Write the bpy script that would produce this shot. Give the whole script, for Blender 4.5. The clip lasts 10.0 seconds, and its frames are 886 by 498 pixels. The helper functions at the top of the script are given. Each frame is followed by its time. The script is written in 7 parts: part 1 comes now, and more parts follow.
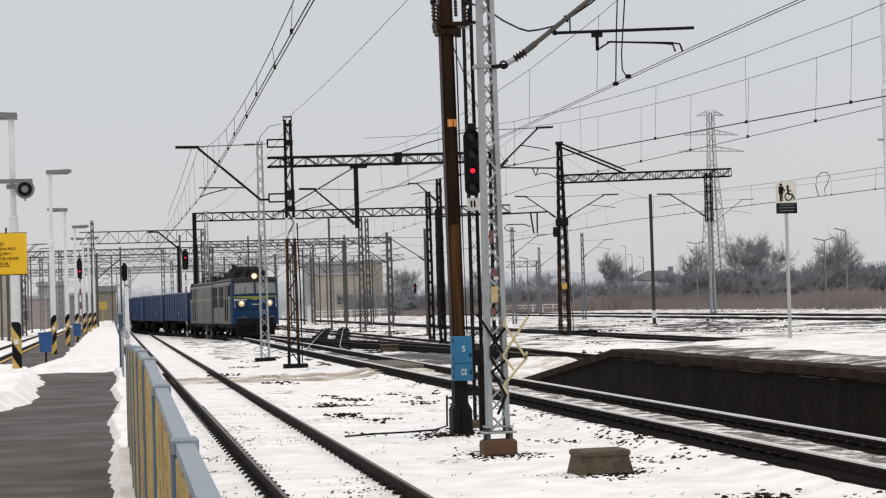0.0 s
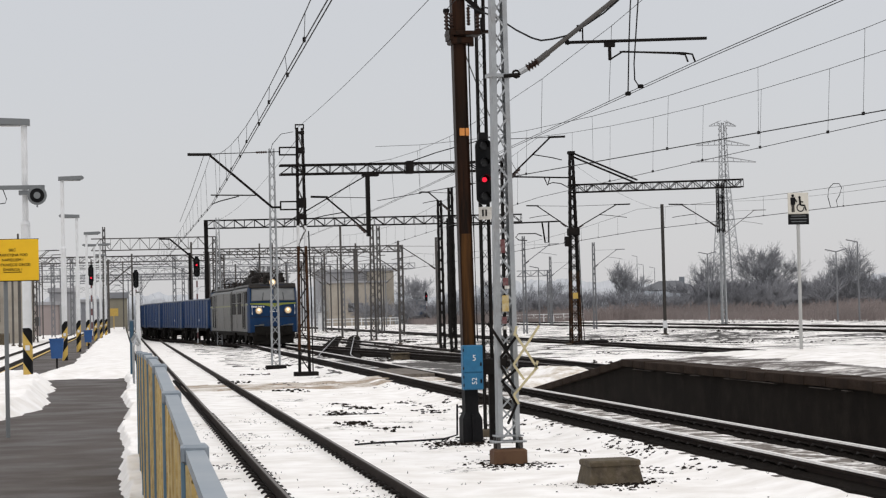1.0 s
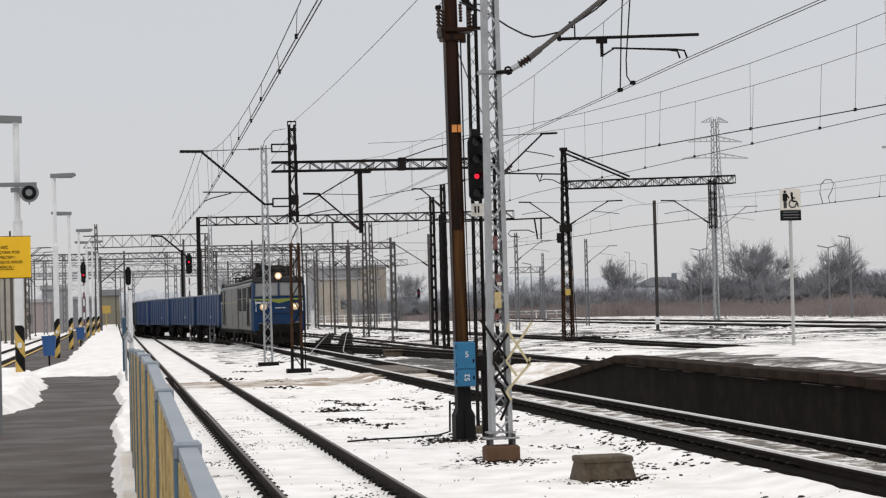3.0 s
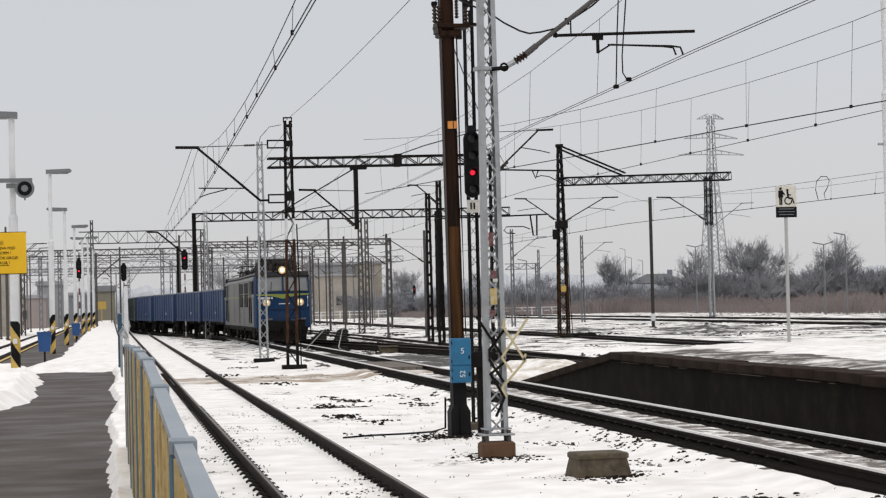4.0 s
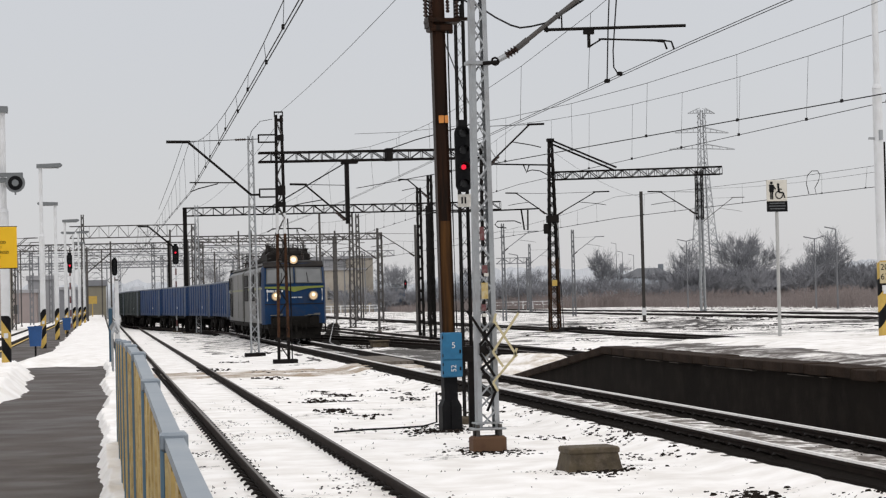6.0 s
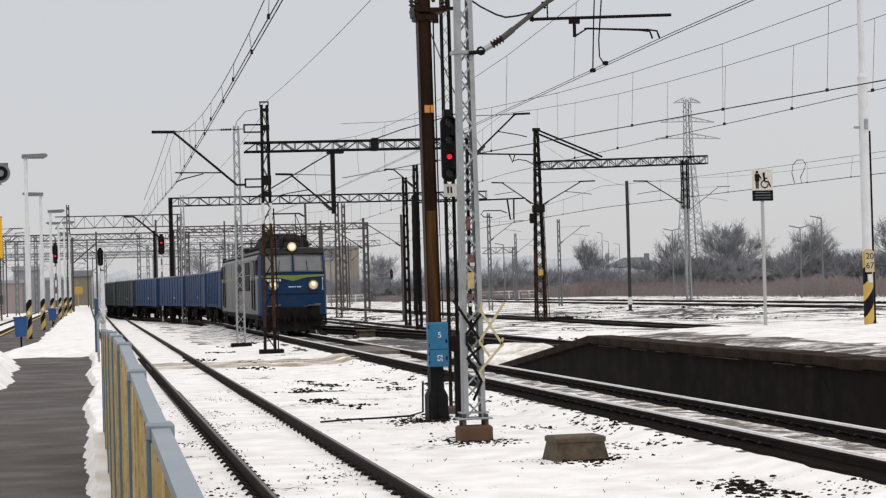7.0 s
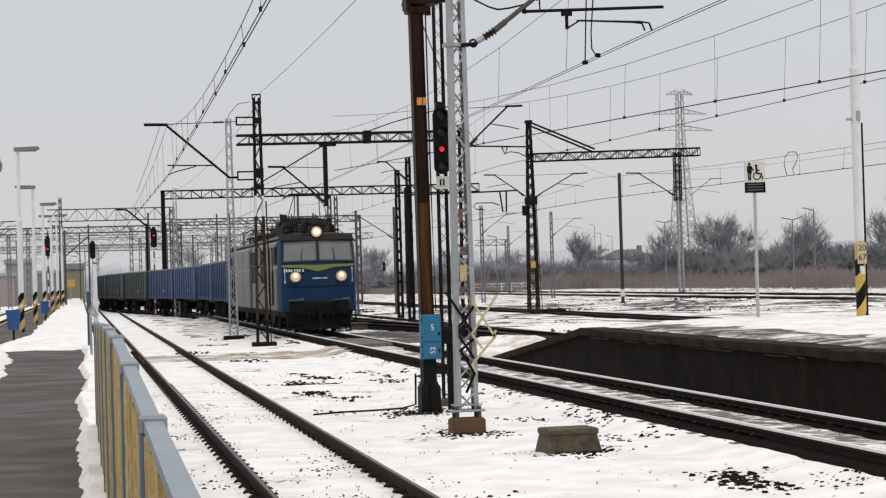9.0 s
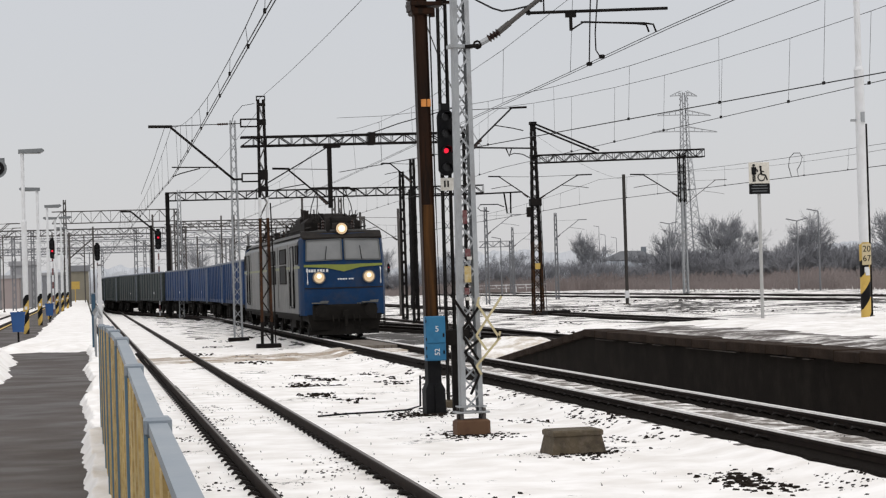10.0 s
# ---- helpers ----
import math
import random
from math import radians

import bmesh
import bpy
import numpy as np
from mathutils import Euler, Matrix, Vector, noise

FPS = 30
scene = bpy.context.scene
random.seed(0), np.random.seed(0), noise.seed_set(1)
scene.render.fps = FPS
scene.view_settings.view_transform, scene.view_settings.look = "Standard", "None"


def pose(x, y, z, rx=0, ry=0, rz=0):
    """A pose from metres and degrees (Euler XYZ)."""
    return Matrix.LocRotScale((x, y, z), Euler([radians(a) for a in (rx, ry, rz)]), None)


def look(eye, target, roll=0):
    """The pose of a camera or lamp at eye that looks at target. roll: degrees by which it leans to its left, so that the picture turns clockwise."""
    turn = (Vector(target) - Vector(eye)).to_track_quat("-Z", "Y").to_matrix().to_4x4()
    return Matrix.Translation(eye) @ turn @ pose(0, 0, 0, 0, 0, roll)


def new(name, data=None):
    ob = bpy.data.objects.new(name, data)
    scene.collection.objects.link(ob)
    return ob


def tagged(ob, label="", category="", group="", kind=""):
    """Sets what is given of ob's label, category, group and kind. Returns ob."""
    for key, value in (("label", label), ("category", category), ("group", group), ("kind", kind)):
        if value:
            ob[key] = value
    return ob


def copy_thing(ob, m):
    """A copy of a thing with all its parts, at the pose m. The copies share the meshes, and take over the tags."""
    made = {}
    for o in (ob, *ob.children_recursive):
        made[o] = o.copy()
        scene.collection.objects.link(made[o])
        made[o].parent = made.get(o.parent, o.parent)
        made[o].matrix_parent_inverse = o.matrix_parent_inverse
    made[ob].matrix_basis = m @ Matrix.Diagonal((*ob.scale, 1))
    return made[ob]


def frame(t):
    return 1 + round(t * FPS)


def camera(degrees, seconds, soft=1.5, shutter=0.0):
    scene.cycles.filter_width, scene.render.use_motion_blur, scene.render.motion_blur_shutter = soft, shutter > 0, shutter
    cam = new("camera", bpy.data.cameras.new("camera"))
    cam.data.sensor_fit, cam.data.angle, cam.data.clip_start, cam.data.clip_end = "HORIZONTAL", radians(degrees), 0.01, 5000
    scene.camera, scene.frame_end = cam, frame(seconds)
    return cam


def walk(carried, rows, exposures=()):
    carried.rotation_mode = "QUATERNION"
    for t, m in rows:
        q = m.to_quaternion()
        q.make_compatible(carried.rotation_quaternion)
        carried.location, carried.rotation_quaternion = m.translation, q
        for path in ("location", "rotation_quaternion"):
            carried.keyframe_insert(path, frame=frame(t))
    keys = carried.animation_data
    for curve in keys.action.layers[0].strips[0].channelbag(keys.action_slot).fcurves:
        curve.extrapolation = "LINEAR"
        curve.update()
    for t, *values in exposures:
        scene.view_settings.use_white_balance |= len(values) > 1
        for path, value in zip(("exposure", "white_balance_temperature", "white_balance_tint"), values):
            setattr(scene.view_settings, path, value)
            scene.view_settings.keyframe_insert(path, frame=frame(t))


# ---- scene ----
cam = camera(25.0, 10.0, soft=1.25)
EYE = (0.0, 0.0, 2.13)
# seconds, yaw, pitch, roll of the hand-held camera, which turns on the spot
TURNS = [
    (0.0, -9.435, 1.478, 1.745),
    (0.5, -9.317, 1.478, 1.540),
    (1.0, -9.122, 1.738, 1.370),
    (1.5, -8.831, 1.885, 1.373),
    (2.0, -9.135, 1.688, 1.268),
    (2.5, -9.303, 1.678, 1.448),
    (4.0, -9.461, 1.530, 1.400),
    (4.5, -9.633, 1.525, 1.410),
    (5.0, -9.658, 1.500, 1.410),
    (6.5, -9.854, 1.227, 1.478),
    (7.0, -10.115, 1.057, 1.536),
    (7.5, -10.244, 0.945, 1.522),
    (8.0, -10.358, 0.884, 1.584),
    (8.5, -10.412, 0.871, 1.588),
    (9.0, -10.326, 0.833, 1.631),
    (9.5, -10.269, 0.835, 1.524),
    (10.0, -10.199, 0.882, 1.696),
]
walk(cam, [(t, pose(*EYE, 90 + pi_, ro, ya)) for t, ya, pi_, ro in TURNS])

# ---- overcast sky and soft sun ----
world = bpy.data.worlds.new("overcast")
scene.world = world
world.use_nodes = True
wn, wl = world.node_tree.nodes, world.node_tree.links
wn.clear()
w_out = wn.new("ShaderNodeOutputWorld")
w_bg = wn.new("ShaderNodeBackground")
w_co = wn.new("ShaderNodeTexCoord")
w_sep = wn.new("ShaderNodeSeparateXYZ")
w_ramp = wn.new("ShaderNodeValToRGB")
w_sky = wn.new("ShaderNodeTexSky")
w_sky.sky_type, w_sky.sun_disc = "NISHITA", False
w_sky.sun_elevation, w_sky.sun_rotation = radians(59), radians(161)
w_noise = wn.new("ShaderNodeTexNoise")
w_noise.inputs["Scale"].default_value, w_noise.inputs["Detail"].default_value = 2.2, 3.0
w_mixn = wn.new("ShaderNodeMix")
w_mixn.data_type, w_mixn.blend_type = "RGBA", "MULTIPLY"
w_mixn.inputs[0].default_value = 0.10
w_sk = wn.new("ShaderNodeMix")
w_sk.data_type, w_sk.blend_type = "RGBA", "MIX"
w_sk.inputs[0].default_value = 0.012
el = w_ramp.color_ramp.elements
el[0].position, el[0].color = 0.0, (0.608, 0.600, 0.617, 1)
el[1].position, el[1].color = 1.0, (1.27, 1.25, 1.25, 1)
mid = el.new(0.16)
mid.color = (0.622, 0.628, 0.650, 1)
wl.new(w_co.outputs["Generated"], w_sep.inputs[0])
wl.new(w_sep.outputs["Z"], w_ramp.inputs[0])
wl.new(w_co.outputs["Generated"], w_noise.inputs["Vector"])
wl.new(w_ramp.outputs[0], w_mixn.inputs[6])
wl.new(w_noise.outputs["Fac"], w_mixn.inputs[7])
wl.new(w_mixn.outputs[2], w_sk.inputs[6])
wl.new(w_sky.outputs[0], w_sk.inputs[7])
wl.new(w_sk.outputs[2], w_bg.inputs["Color"])
w_bg.inputs["Strength"].default_value = 1.0
wl.new(w_bg.outputs[0], w_out.inputs[0])

sun = new("sun", bpy.data.lights.new("sun", "SUN"))
sun.data.energy, sun.data.angle, sun.data.color = 0.70, radians(28), (1.0, 0.95, 0.89)
sun.matrix_basis = look((9, -26, 46), (0, 0, 0))


# ---- materials ----
def material(name, base, rough=0.7, metal=0.0, second=None, scale=8.0, amount=0.5, bump=0.0, bump_scale=60.0, third=None,
             third_scale=1.2, third_amount=0.4, stretch=(1, 1, 1), rnd=0.0, glow=None, glow_strength=0.0, spec=0.3, wet=None):
    """A principled surface with grain, stains, relief and a little difference from piece to piece."""
    m = bpy.data.materials.new(name)
    m.use_nodes = True
    n, l = m.node_tree.nodes, m.node_tree.links
    b = n["Principled BSDF"]
    b.inputs["Roughness"].default_value = rough
    b.inputs["Metallic"].default_value = metal
    b.inputs["Specular IOR Level"].default_value = spec
    co = n.new("ShaderNodeTexCoord")
    mp = n.new("ShaderNodeMapping")
    mp.inputs["Scale"].default_value = stretch
    l.new(co.outputs["Object"], mp.inputs[0])
    rgb = n.new("ShaderNodeRGB")
    rgb.outputs[0].default_value = (*base, 1)
    last = rgb.outputs[0]

    def layer(last, colour, sc, amt, lo, hi):
        no = n.new("ShaderNodeTexNoise")
        no.inputs["Scale"].default_value, no.inputs["Detail"].default_value = sc, 6.0
        no.inputs["Roughness"].default_value = 0.65
        l.new(mp.outputs[0], no.inputs["Vector"])
        mr = n.new("ShaderNodeMapRange")
        mr.inputs[1].default_value, mr.inputs[2].default_value = lo, hi
        mr.inputs[4].default_value = amt
        l.new(no.outputs["Fac"], mr.inputs[0])
        mx = n.new("ShaderNodeMix")
        mx.data_type = "RGBA"
        l.new(mr.outputs[0], mx.inputs[0])
        l.new(last, mx.inputs[6])
        mx.inputs[7].default_value = (*colour, 1)
        return mx.outputs[2]

    if second:
        last = layer(last, second, scale, amount, 0.42, 0.68)
    if third:
        last = layer(last, third, third_scale, third_amount, 0.48, 0.66)
    if rnd:
        oi = n.new("ShaderNodeObjectInfo")
        hs = n.new("ShaderNodeHueSaturation")
        mr = n.new("ShaderNodeMapRange")
        mr.inputs[3].default_value, mr.inputs[4].default_value = 1 - rnd, 1 + rnd
        l.new(oi.outputs["Random"], mr.inputs[0])
        l.new(mr.outputs[0], hs.inputs["Value"])
        l.new(last, hs.inputs["Color"])
        last = hs.outputs[0]
    l.new(last, b.inputs["Base Color"])
    if bump:
        no = n.new("ShaderNodeTexNoise")
        no.inputs["Scale"].default_value, no.inputs["Detail"].default_value = bump_scale, 4.0
        l.new(mp.outputs[0], no.inputs["Vector"])
        bp = n.new("ShaderNodeBump")
        bp.inputs["Strength"].default_value, bp.inputs["Distance"].default_value = bump, 0.02
        l.new(no.outputs["Fac"], bp.inputs["Height"])
        l.new(bp.outputs[0], b.inputs["Normal"])
    if wet:
        no = n.new("ShaderNodeTexNoise")
        no.inputs["Scale"].default_value, no.inputs["Detail"].default_value = wet[0], 5.0
        l.new(mp.outputs[0], no.inputs["Vector"])
        mr = n.new("ShaderNodeMapRange")
        mr.inputs[1].default_value, mr.inputs[2].default_value = 0.40, 0.62
        mr.inputs[3].default_value, mr.inputs[4].default_value = wet[1], wet[2]
        l.new(no.outputs["Fac"], mr.inputs[0])
        l.new(mr.outputs[0], b.inputs["Roughness"])
    if glow:
        b.inputs["Emission Color"].default_value = (*glow, 1)
        b.inputs["Emission Strength"].default_value = glow_strength
    return m


def snow_material(name, dirt_lo, dirt_hi, dirt_scale=0.55, dirty=(0.045, 0.036, 0.028), fine_lo=0.60, fine_hi=0.66):
    """Old snow with wet earth, ballast and dead grass showing through in patches."""
    m = bpy.data.materials.new(name)
    m.use_nodes = True
    n, l = m.node_tree.nodes, m.node_tree.links
    b = n["Principled BSDF"]
    co = n.new("ShaderNodeTexCoord")
    big = n.new("ShaderNodeTexNoise")
    big.inputs["Scale"].default_value, big.inputs["Detail"].default_value = dirt_scale, 3.0
    fine = n.new("ShaderNodeTexNoise")
    fine.inputs["Scale"].default_value, fine.inputs["Detail"].default_value = 7.0, 6.0
    fine.inputs["Roughness"].default_value = 0.7
    for t in (big, fine):
        l.new(co.outputs["Object"], t.inputs["Vector"])
    add = n.new("ShaderNodeMath")
    add.operation = "MULTIPLY_ADD"
    l.new(big.outputs["Fac"], add.inputs[0])
    add.inputs[1].default_value = 0.75
    sc = n.new("ShaderNodeMath")
    sc.operation = "MULTIPLY"
    l.new(fine.outputs["Fac"], sc.inputs[0])
    sc.inputs[1].default_value = 0.45
    l.new(sc.outputs[0], add.inputs[2])
    mr = n.new("ShaderNodeMapRange")
    mr.inputs[1].default_value, mr.inputs[2].default_value = dirt_lo, dirt_hi
    l.new(add.outputs[0], mr.inputs[0])
    # a second fine mask for single stalks and stones
    mr2 = n.new("ShaderNodeMapRange")
    mr2.inputs[1].default_value, mr2.inputs[2].default_value = fine_lo, fine_hi
    mr2.inputs[4].default_value = 0.55
    l.new(fine.outputs["Fac"], mr2.inputs[0])
    mxm = n.new("ShaderNodeMath")
    mxm.operation = "MAXIMUM"
    l.new(mr.outputs[0], mxm.inputs[0])
    l.new(mr2.outputs[0], mxm.inputs[1])
    # grey noise tint: the soft shading of uneven snow, painted into its colour
    tint = n.new("ShaderNodeMix")
    tint.data_type = "RGBA"
    tint.inputs[6].default_value, tint.inputs[7].default_value = (0.905, 0.884, 0.862, 1), (0.74, 0.708, 0.668, 1)
    tr = n.new("ShaderNodeMapRange")
    tr.inputs[1].default_value, tr.inputs[2].default_value = 0.36, 0.68
    mid_n = n.new("ShaderNodeTexNoise")
    mid_n.inputs["Scale"].default_value, mid_n.inputs["Detail"].default_value = 1.7, 5.0
    l.new(co.outputs["Object"], mid_n.inputs["Vector"])
    l.new(mid_n.outputs["Fac"], tr.inputs[0])
    l.new(tr.outputs[0], tint.inputs[0])
    mx = n.new("ShaderNodeMix")
    mx.data_type = "RGBA"
    l.new(mxm.outputs[0], mx.inputs[0])
    l.new(tint.outputs[2], mx.inputs[6])
    mx.inputs[7].default_value = (*dirty, 1)
    l.new(mx.outputs[2], b.inputs["Base Color"])
    b.inputs["Roughness"].default_value = 0.75
    bp = n.new("ShaderNodeBump")
    bp.inputs["Strength"].default_value, bp.inputs["Distance"].default_value = 0.35, 0.04
    l.new(fine.outputs["Fac"], bp.inputs["Height"])
    l.new(bp.outputs[0], b.inputs["Normal"])
    return m


M_SNOW = snow_material("snow_ground", 0.735, 0.77, 0.5, fine_lo=0.655, fine_hi=0.73)
M_PATCHY = snow_material("patchy_snow", 0.61, 0.655, 0.45, (0.040, 0.032, 0.025), 0.60, 0.66)
M_POINTS = snow_material("wet_points", 0.43, 0.56, 0.9, (0.032, 0.026, 0.020), 0.52, 0.58)
M_BED = snow_material("grey_trackbed_snow", 0.50, 0.64, 2.2, (0.12, 0.10, 0.082), 0.53, 0.60)
M_FAR = snow_material("half_melted_far_snow", 0.595, 0.68, 0.7, (0.045, 0.036, 0.028), 0.58, 0.64)
M_FOUL = snow_material("brown_dirty_snow", 0.44, 0.66, 1.1, (0.29, 0.22, 0.15), 0.58, 0.68)
M_HEAP = snow_material("cream_stained_snow", 0.50, 0.76, 1.6, (0.42, 0.34, 0.24), 0.56, 0.68)
M_CLEAN = snow_material("trodden_snow", 0.86, 0.95, 0.5, (0.3, 0.27, 0.23), 0.70, 0.78)
M_ASPHALT = material("wet_asphalt", (0.058, 0.047, 0.041), 0.6, second=(0.105, 0.090, 0.079), scale=2.4, amount=0.6, bump=0.2, bump_scale=70,
                     third=(0.032, 0.024, 0.020), third_scale=1.1, third_amount=0.7, stretch=(0.8, 1.0, 1), spec=0.22, wet=(1.1, 0.8, 0.5))
M_RAIL = material("rail_steel", (0.020, 0.014, 0.012), 0.7, 0.0, second=(0.040, 0.028, 0.021), scale=3, bump=0.1, spec=0.08)
M_HEAD = material("rail_head", (0.13, 0.112, 0.098), 0.45, 0.3, second=(0.05, 0.04, 0.033), scale=3)
M_SHINE = material("wet_shining_rail_head", (0.55, 0.54, 0.53), 0.25, 0.8, second=(0.4, 0.39, 0.38), scale=2)
M_RAILSNOW = material("rail_snow", (0.80, 0.78, 0.76), 0.85, second=(0.52, 0.49, 0.46), scale=9, bump=0.2)
M_SLEEPER = material("concrete_sleeper", (0.13, 0.12, 0.11), 0.85, second=(0.07, 0.06, 0.055), scale=5, bump=0.2, rnd=0.15, spec=0.1)
M_BALLAST = material("ballast", (0.007, 0.0055, 0.0045), 0.95, second=(0.020, 0.017, 0.014), scale=14, bump=0.6, bump_scale=40, spec=0.03)
M_CLIP = material("rail_clip", (0.012, 0.010, 0.009), 0.6, 0.4, spec=0.08)
M_GALV = material("galvanised_steel", (0.36, 0.375, 0.385), 0.5, 0.55, second=(0.24, 0.25, 0.26), scale=3, bump=0.05, third=(0.15, 0.12, 0.10), third_scale=2.5, third_amount=0.3)
M_DARKST = material("dark_painted_steel", (0.009, 0.008, 0.008), 0.75, 0.0, second=(0.022, 0.018, 0.015), scale=4, bump=0.1, spec=0.08)
M_RUSTST = material("rusty_lattice", (0.018, 0.012, 0.009), 0.75, 0.0, second=(0.080, 0.037, 0.016), scale=2.2, amount=0.7, spec=0.08)
M_MIDST = material("weathered_steel", (0.075, 0.072, 0.07), 0.7, 0.2, second=(0.12, 0.10, 0.085), scale=3)
M_MIDDARK = material("brown_grey_steel", (0.045, 0.042, 0.040), 0.75, 0.0, second=(0.07, 0.062, 0.055), scale=3, spec=0.08)
M_BROWNLOW = material("worn_ochre_pole", (0.036, 0.018, 0.008), 0.5, 0.0, second=(0.125, 0.055, 0.015), scale=3.0, amount=0.6, bump=0.15, bump_scale=30, stretch=(4, 4, 0.2), spec=0.08)
M_BROWN = material("rusty_brown_pole", (0.011, 0.007, 0.005), 0.45, 0.1, second=(0.060, 0.022, 0.009), scale=3.0, amount=0.6, bump=0.15, bump_scale=30,
                   third=(0.008, 0.006, 0.005), third_scale=1.5, third_amount=0.7, stretch=(2.2, 2.2, 0.25), spec=0.08)
M_ORANGE = material("orange_band", (0.62, 0.25, 0.06), 0.6, second=(0.4, 0.14, 0.04), scale=9)
M_BLACK = material("black_paint", (0.008, 0.008, 0.009), 0.55, second=(0.018, 0.018, 0.018), scale=5, spec=0.08)
M_WIRE = material("wire", (0.02, 0.02, 0.021), 0.6, 0.0, spec=0.08)
M_INSUL = material("brown_insulator", (0.035, 0.022, 0.018), 0.25)
M_BLUEBOX = material("blue_box", (0.024, 0.145, 0.275), 0.5, second=(0.016, 0.095, 0.19), scale=5, amount=0.6, bump=0.05)
M_WHITE = material("white_paint", (0.66, 0.67, 0.68), 0.55, second=(0.52, 0.52, 0.51), scale=3, amount=0.5)
M_POSTGREY = material("pale_grey_post", (0.42, 0.42, 0.41), 0.55, second=(0.33, 0.325, 0.31), scale=4)
M_YELLOW = material("yellow_paint", (0.55, 0.37, 0.09), 0.6, second=(0.36, 0.24, 0.06), scale=4)
M_SIGNY = material("yellow_sign", (0.84, 0.50, 0.018), 0.5, second=(0.76, 0.43, 0.018), scale=3)
M_CREAM = material("old_cream_paint", (0.52, 0.45, 0.27), 0.6, second=(0.3, 0.25, 0.15), scale=6)
M_CONC = material("weathered_concrete", (0.088, 0.069, 0.043), 0.85, second=(0.034, 0.026, 0.020), scale=3.5, amount=0.8, bump=0.3, third=(0.17, 0.14, 0.11), third_scale=9, third_amount=0.4)
M_RUSTCONC = material("rust_stained_concrete", (0.11, 0.06, 0.033), 0.85, second=(0.08, 0.04, 0.025), scale=4, amount=0.8, bump=0.3)
# darker than damp concrete is: this face's shade is put into the colour
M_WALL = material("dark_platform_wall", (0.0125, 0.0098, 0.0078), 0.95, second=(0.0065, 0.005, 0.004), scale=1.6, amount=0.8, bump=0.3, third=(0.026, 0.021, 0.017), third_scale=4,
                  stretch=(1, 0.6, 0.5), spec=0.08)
M_COPING = material("wet_coping", (0.026, 0.017, 0.012), 0.85, second=(0.060, 0.042, 0.031), scale=5, bump=0.6, third=(0.010, 0.007, 0.006), third_scale=1.3, third_amount=0.8, rnd=0.06, spec=0.06)
M_FENCEY = material("ochre_fence_panel", (0.50, 0.35, 0.12), 0.6, second=(0.24, 0.145, 0.04), scale=4.5, amount=0.8, bump=0.4, bump_scale=12, third=(0.66, 0.53, 0.27), third_scale=6.5, third_amount=0.7, stretch=(1, 0.7, 1.6), rnd=0.12)
M_FENCEB = material("grey_blue_paint", (0.215, 0.25, 0.285), 0.45, second=(0.30, 0.325, 0.345), scale=4, bump=0.04)
M_FENCEP = material("blue_post_paint", (0.085, 0.165, 0.235), 0.5, second=(0.15, 0.21, 0.26), scale=5, bump=0.04)
M_BIN = material("blue_bin", (0.025, 0.085, 0.24), 0.5, second=(0.02, 0.06, 0.17), scale=4)
M_LOCOB = material("loco_blue", (0.006, 0.032, 0.092), 0.5, second=(0.007, 0.022, 0.056), scale=2.2, bump=0.03, spec=0.12, third=(0.04, 0.04, 0.045), third_scale=3, third_amount=0.35)
M_LOCOG = material("loco_grey", (0.105, 0.108, 0.106), 0.42, second=(0.052, 0.050, 0.046), scale=1.0, amount=0.75, third=(0.18, 0.17, 0.155), third_scale=3.5, third_amount=0.6, stretch=(1, 0.7, 0.5), bump=0.06, bump_scale=6)
M_LIME = material("lime_stripe", (0.20, 0.23, 0.045), 0.5, second=(0.14, 0.16, 0.04), scale=3)
M_PALESTRIPE = material("dusty_pale_stripe", (0.26, 0.27, 0.17), 0.6, second=(0.18, 0.185, 0.13), scale=4)
M_ROOFG = material("dusty_grey_roof", (0.11, 0.11, 0.108), 0.75, second=(0.06, 0.056, 0.052), scale=2, spec=0.1)
M_ROOF = material("sooty_roof", (0.019, 0.017, 0.016), 0.8, second=(0.040, 0.035, 0.031), scale=3, spec=0.08)
M_UNDER = material("grimy_running_gear", (0.010, 0.009, 0.008), 0.75, second=(0.021, 0.018, 0.015), scale=5, spec=0.08)
# opaque grey pane: the reflected sky is painted as its base colour
M_GLASS = material("cab_window", (0.20, 0.205, 0.205), 0.2, second=(0.14, 0.145, 0.15), scale=2)
M_FRAME = material("grey_rubber_frame", (0.10, 0.105, 0.105), 0.6, second=(0.06, 0.06, 0.06), scale=6)
M_RIM = material("dull_lamp_rim", (0.22, 0.19, 0.15), 0.5, 0.3, second=(0.12, 0.10, 0.08), scale=8)
M_LAMP = material("lit_headlamp", (0.4, 0.34, 0.24), 0.3, glow=(1.0, 0.62, 0.30), glow_strength=0.40)
M_LAMPC = material("lit_lamp_core", (0.5, 0.5, 0.4), 0.3, glow=(1.0, 0.90, 0.62), glow_strength=1.15)
M_RED = material("lit_red_signal", (0.5, 0.01, 0.02), 0.3, glow=(1.0, 0.015, 0.05), glow_strength=1.0)
M_WAGB = material("wagon_blue", (0.007, 0.034, 0.108), 0.55, second=(0.006, 0.024, 0.072), scale=1.5, third=(0.035, 0.032, 0.033), third_scale=3, third_amount=0.4, rnd=0.12, stretch=(1, 1, 0.4))
M_WAGG = material("wagon_green", (0.022, 0.032, 0.033), 0.65, second=(0.04, 0.038, 0.034), scale=1.5, rnd=0.2, stretch=(1, 1, 0.4))
# dust on the wagon rims, and the painted bright streaks at wagon ends
M_DUSTSTREAK = material("rim_dust_and_streak", (0.17, 0.19, 0.22), 0.8, second=(0.09, 0.11, 0.15), scale=2)
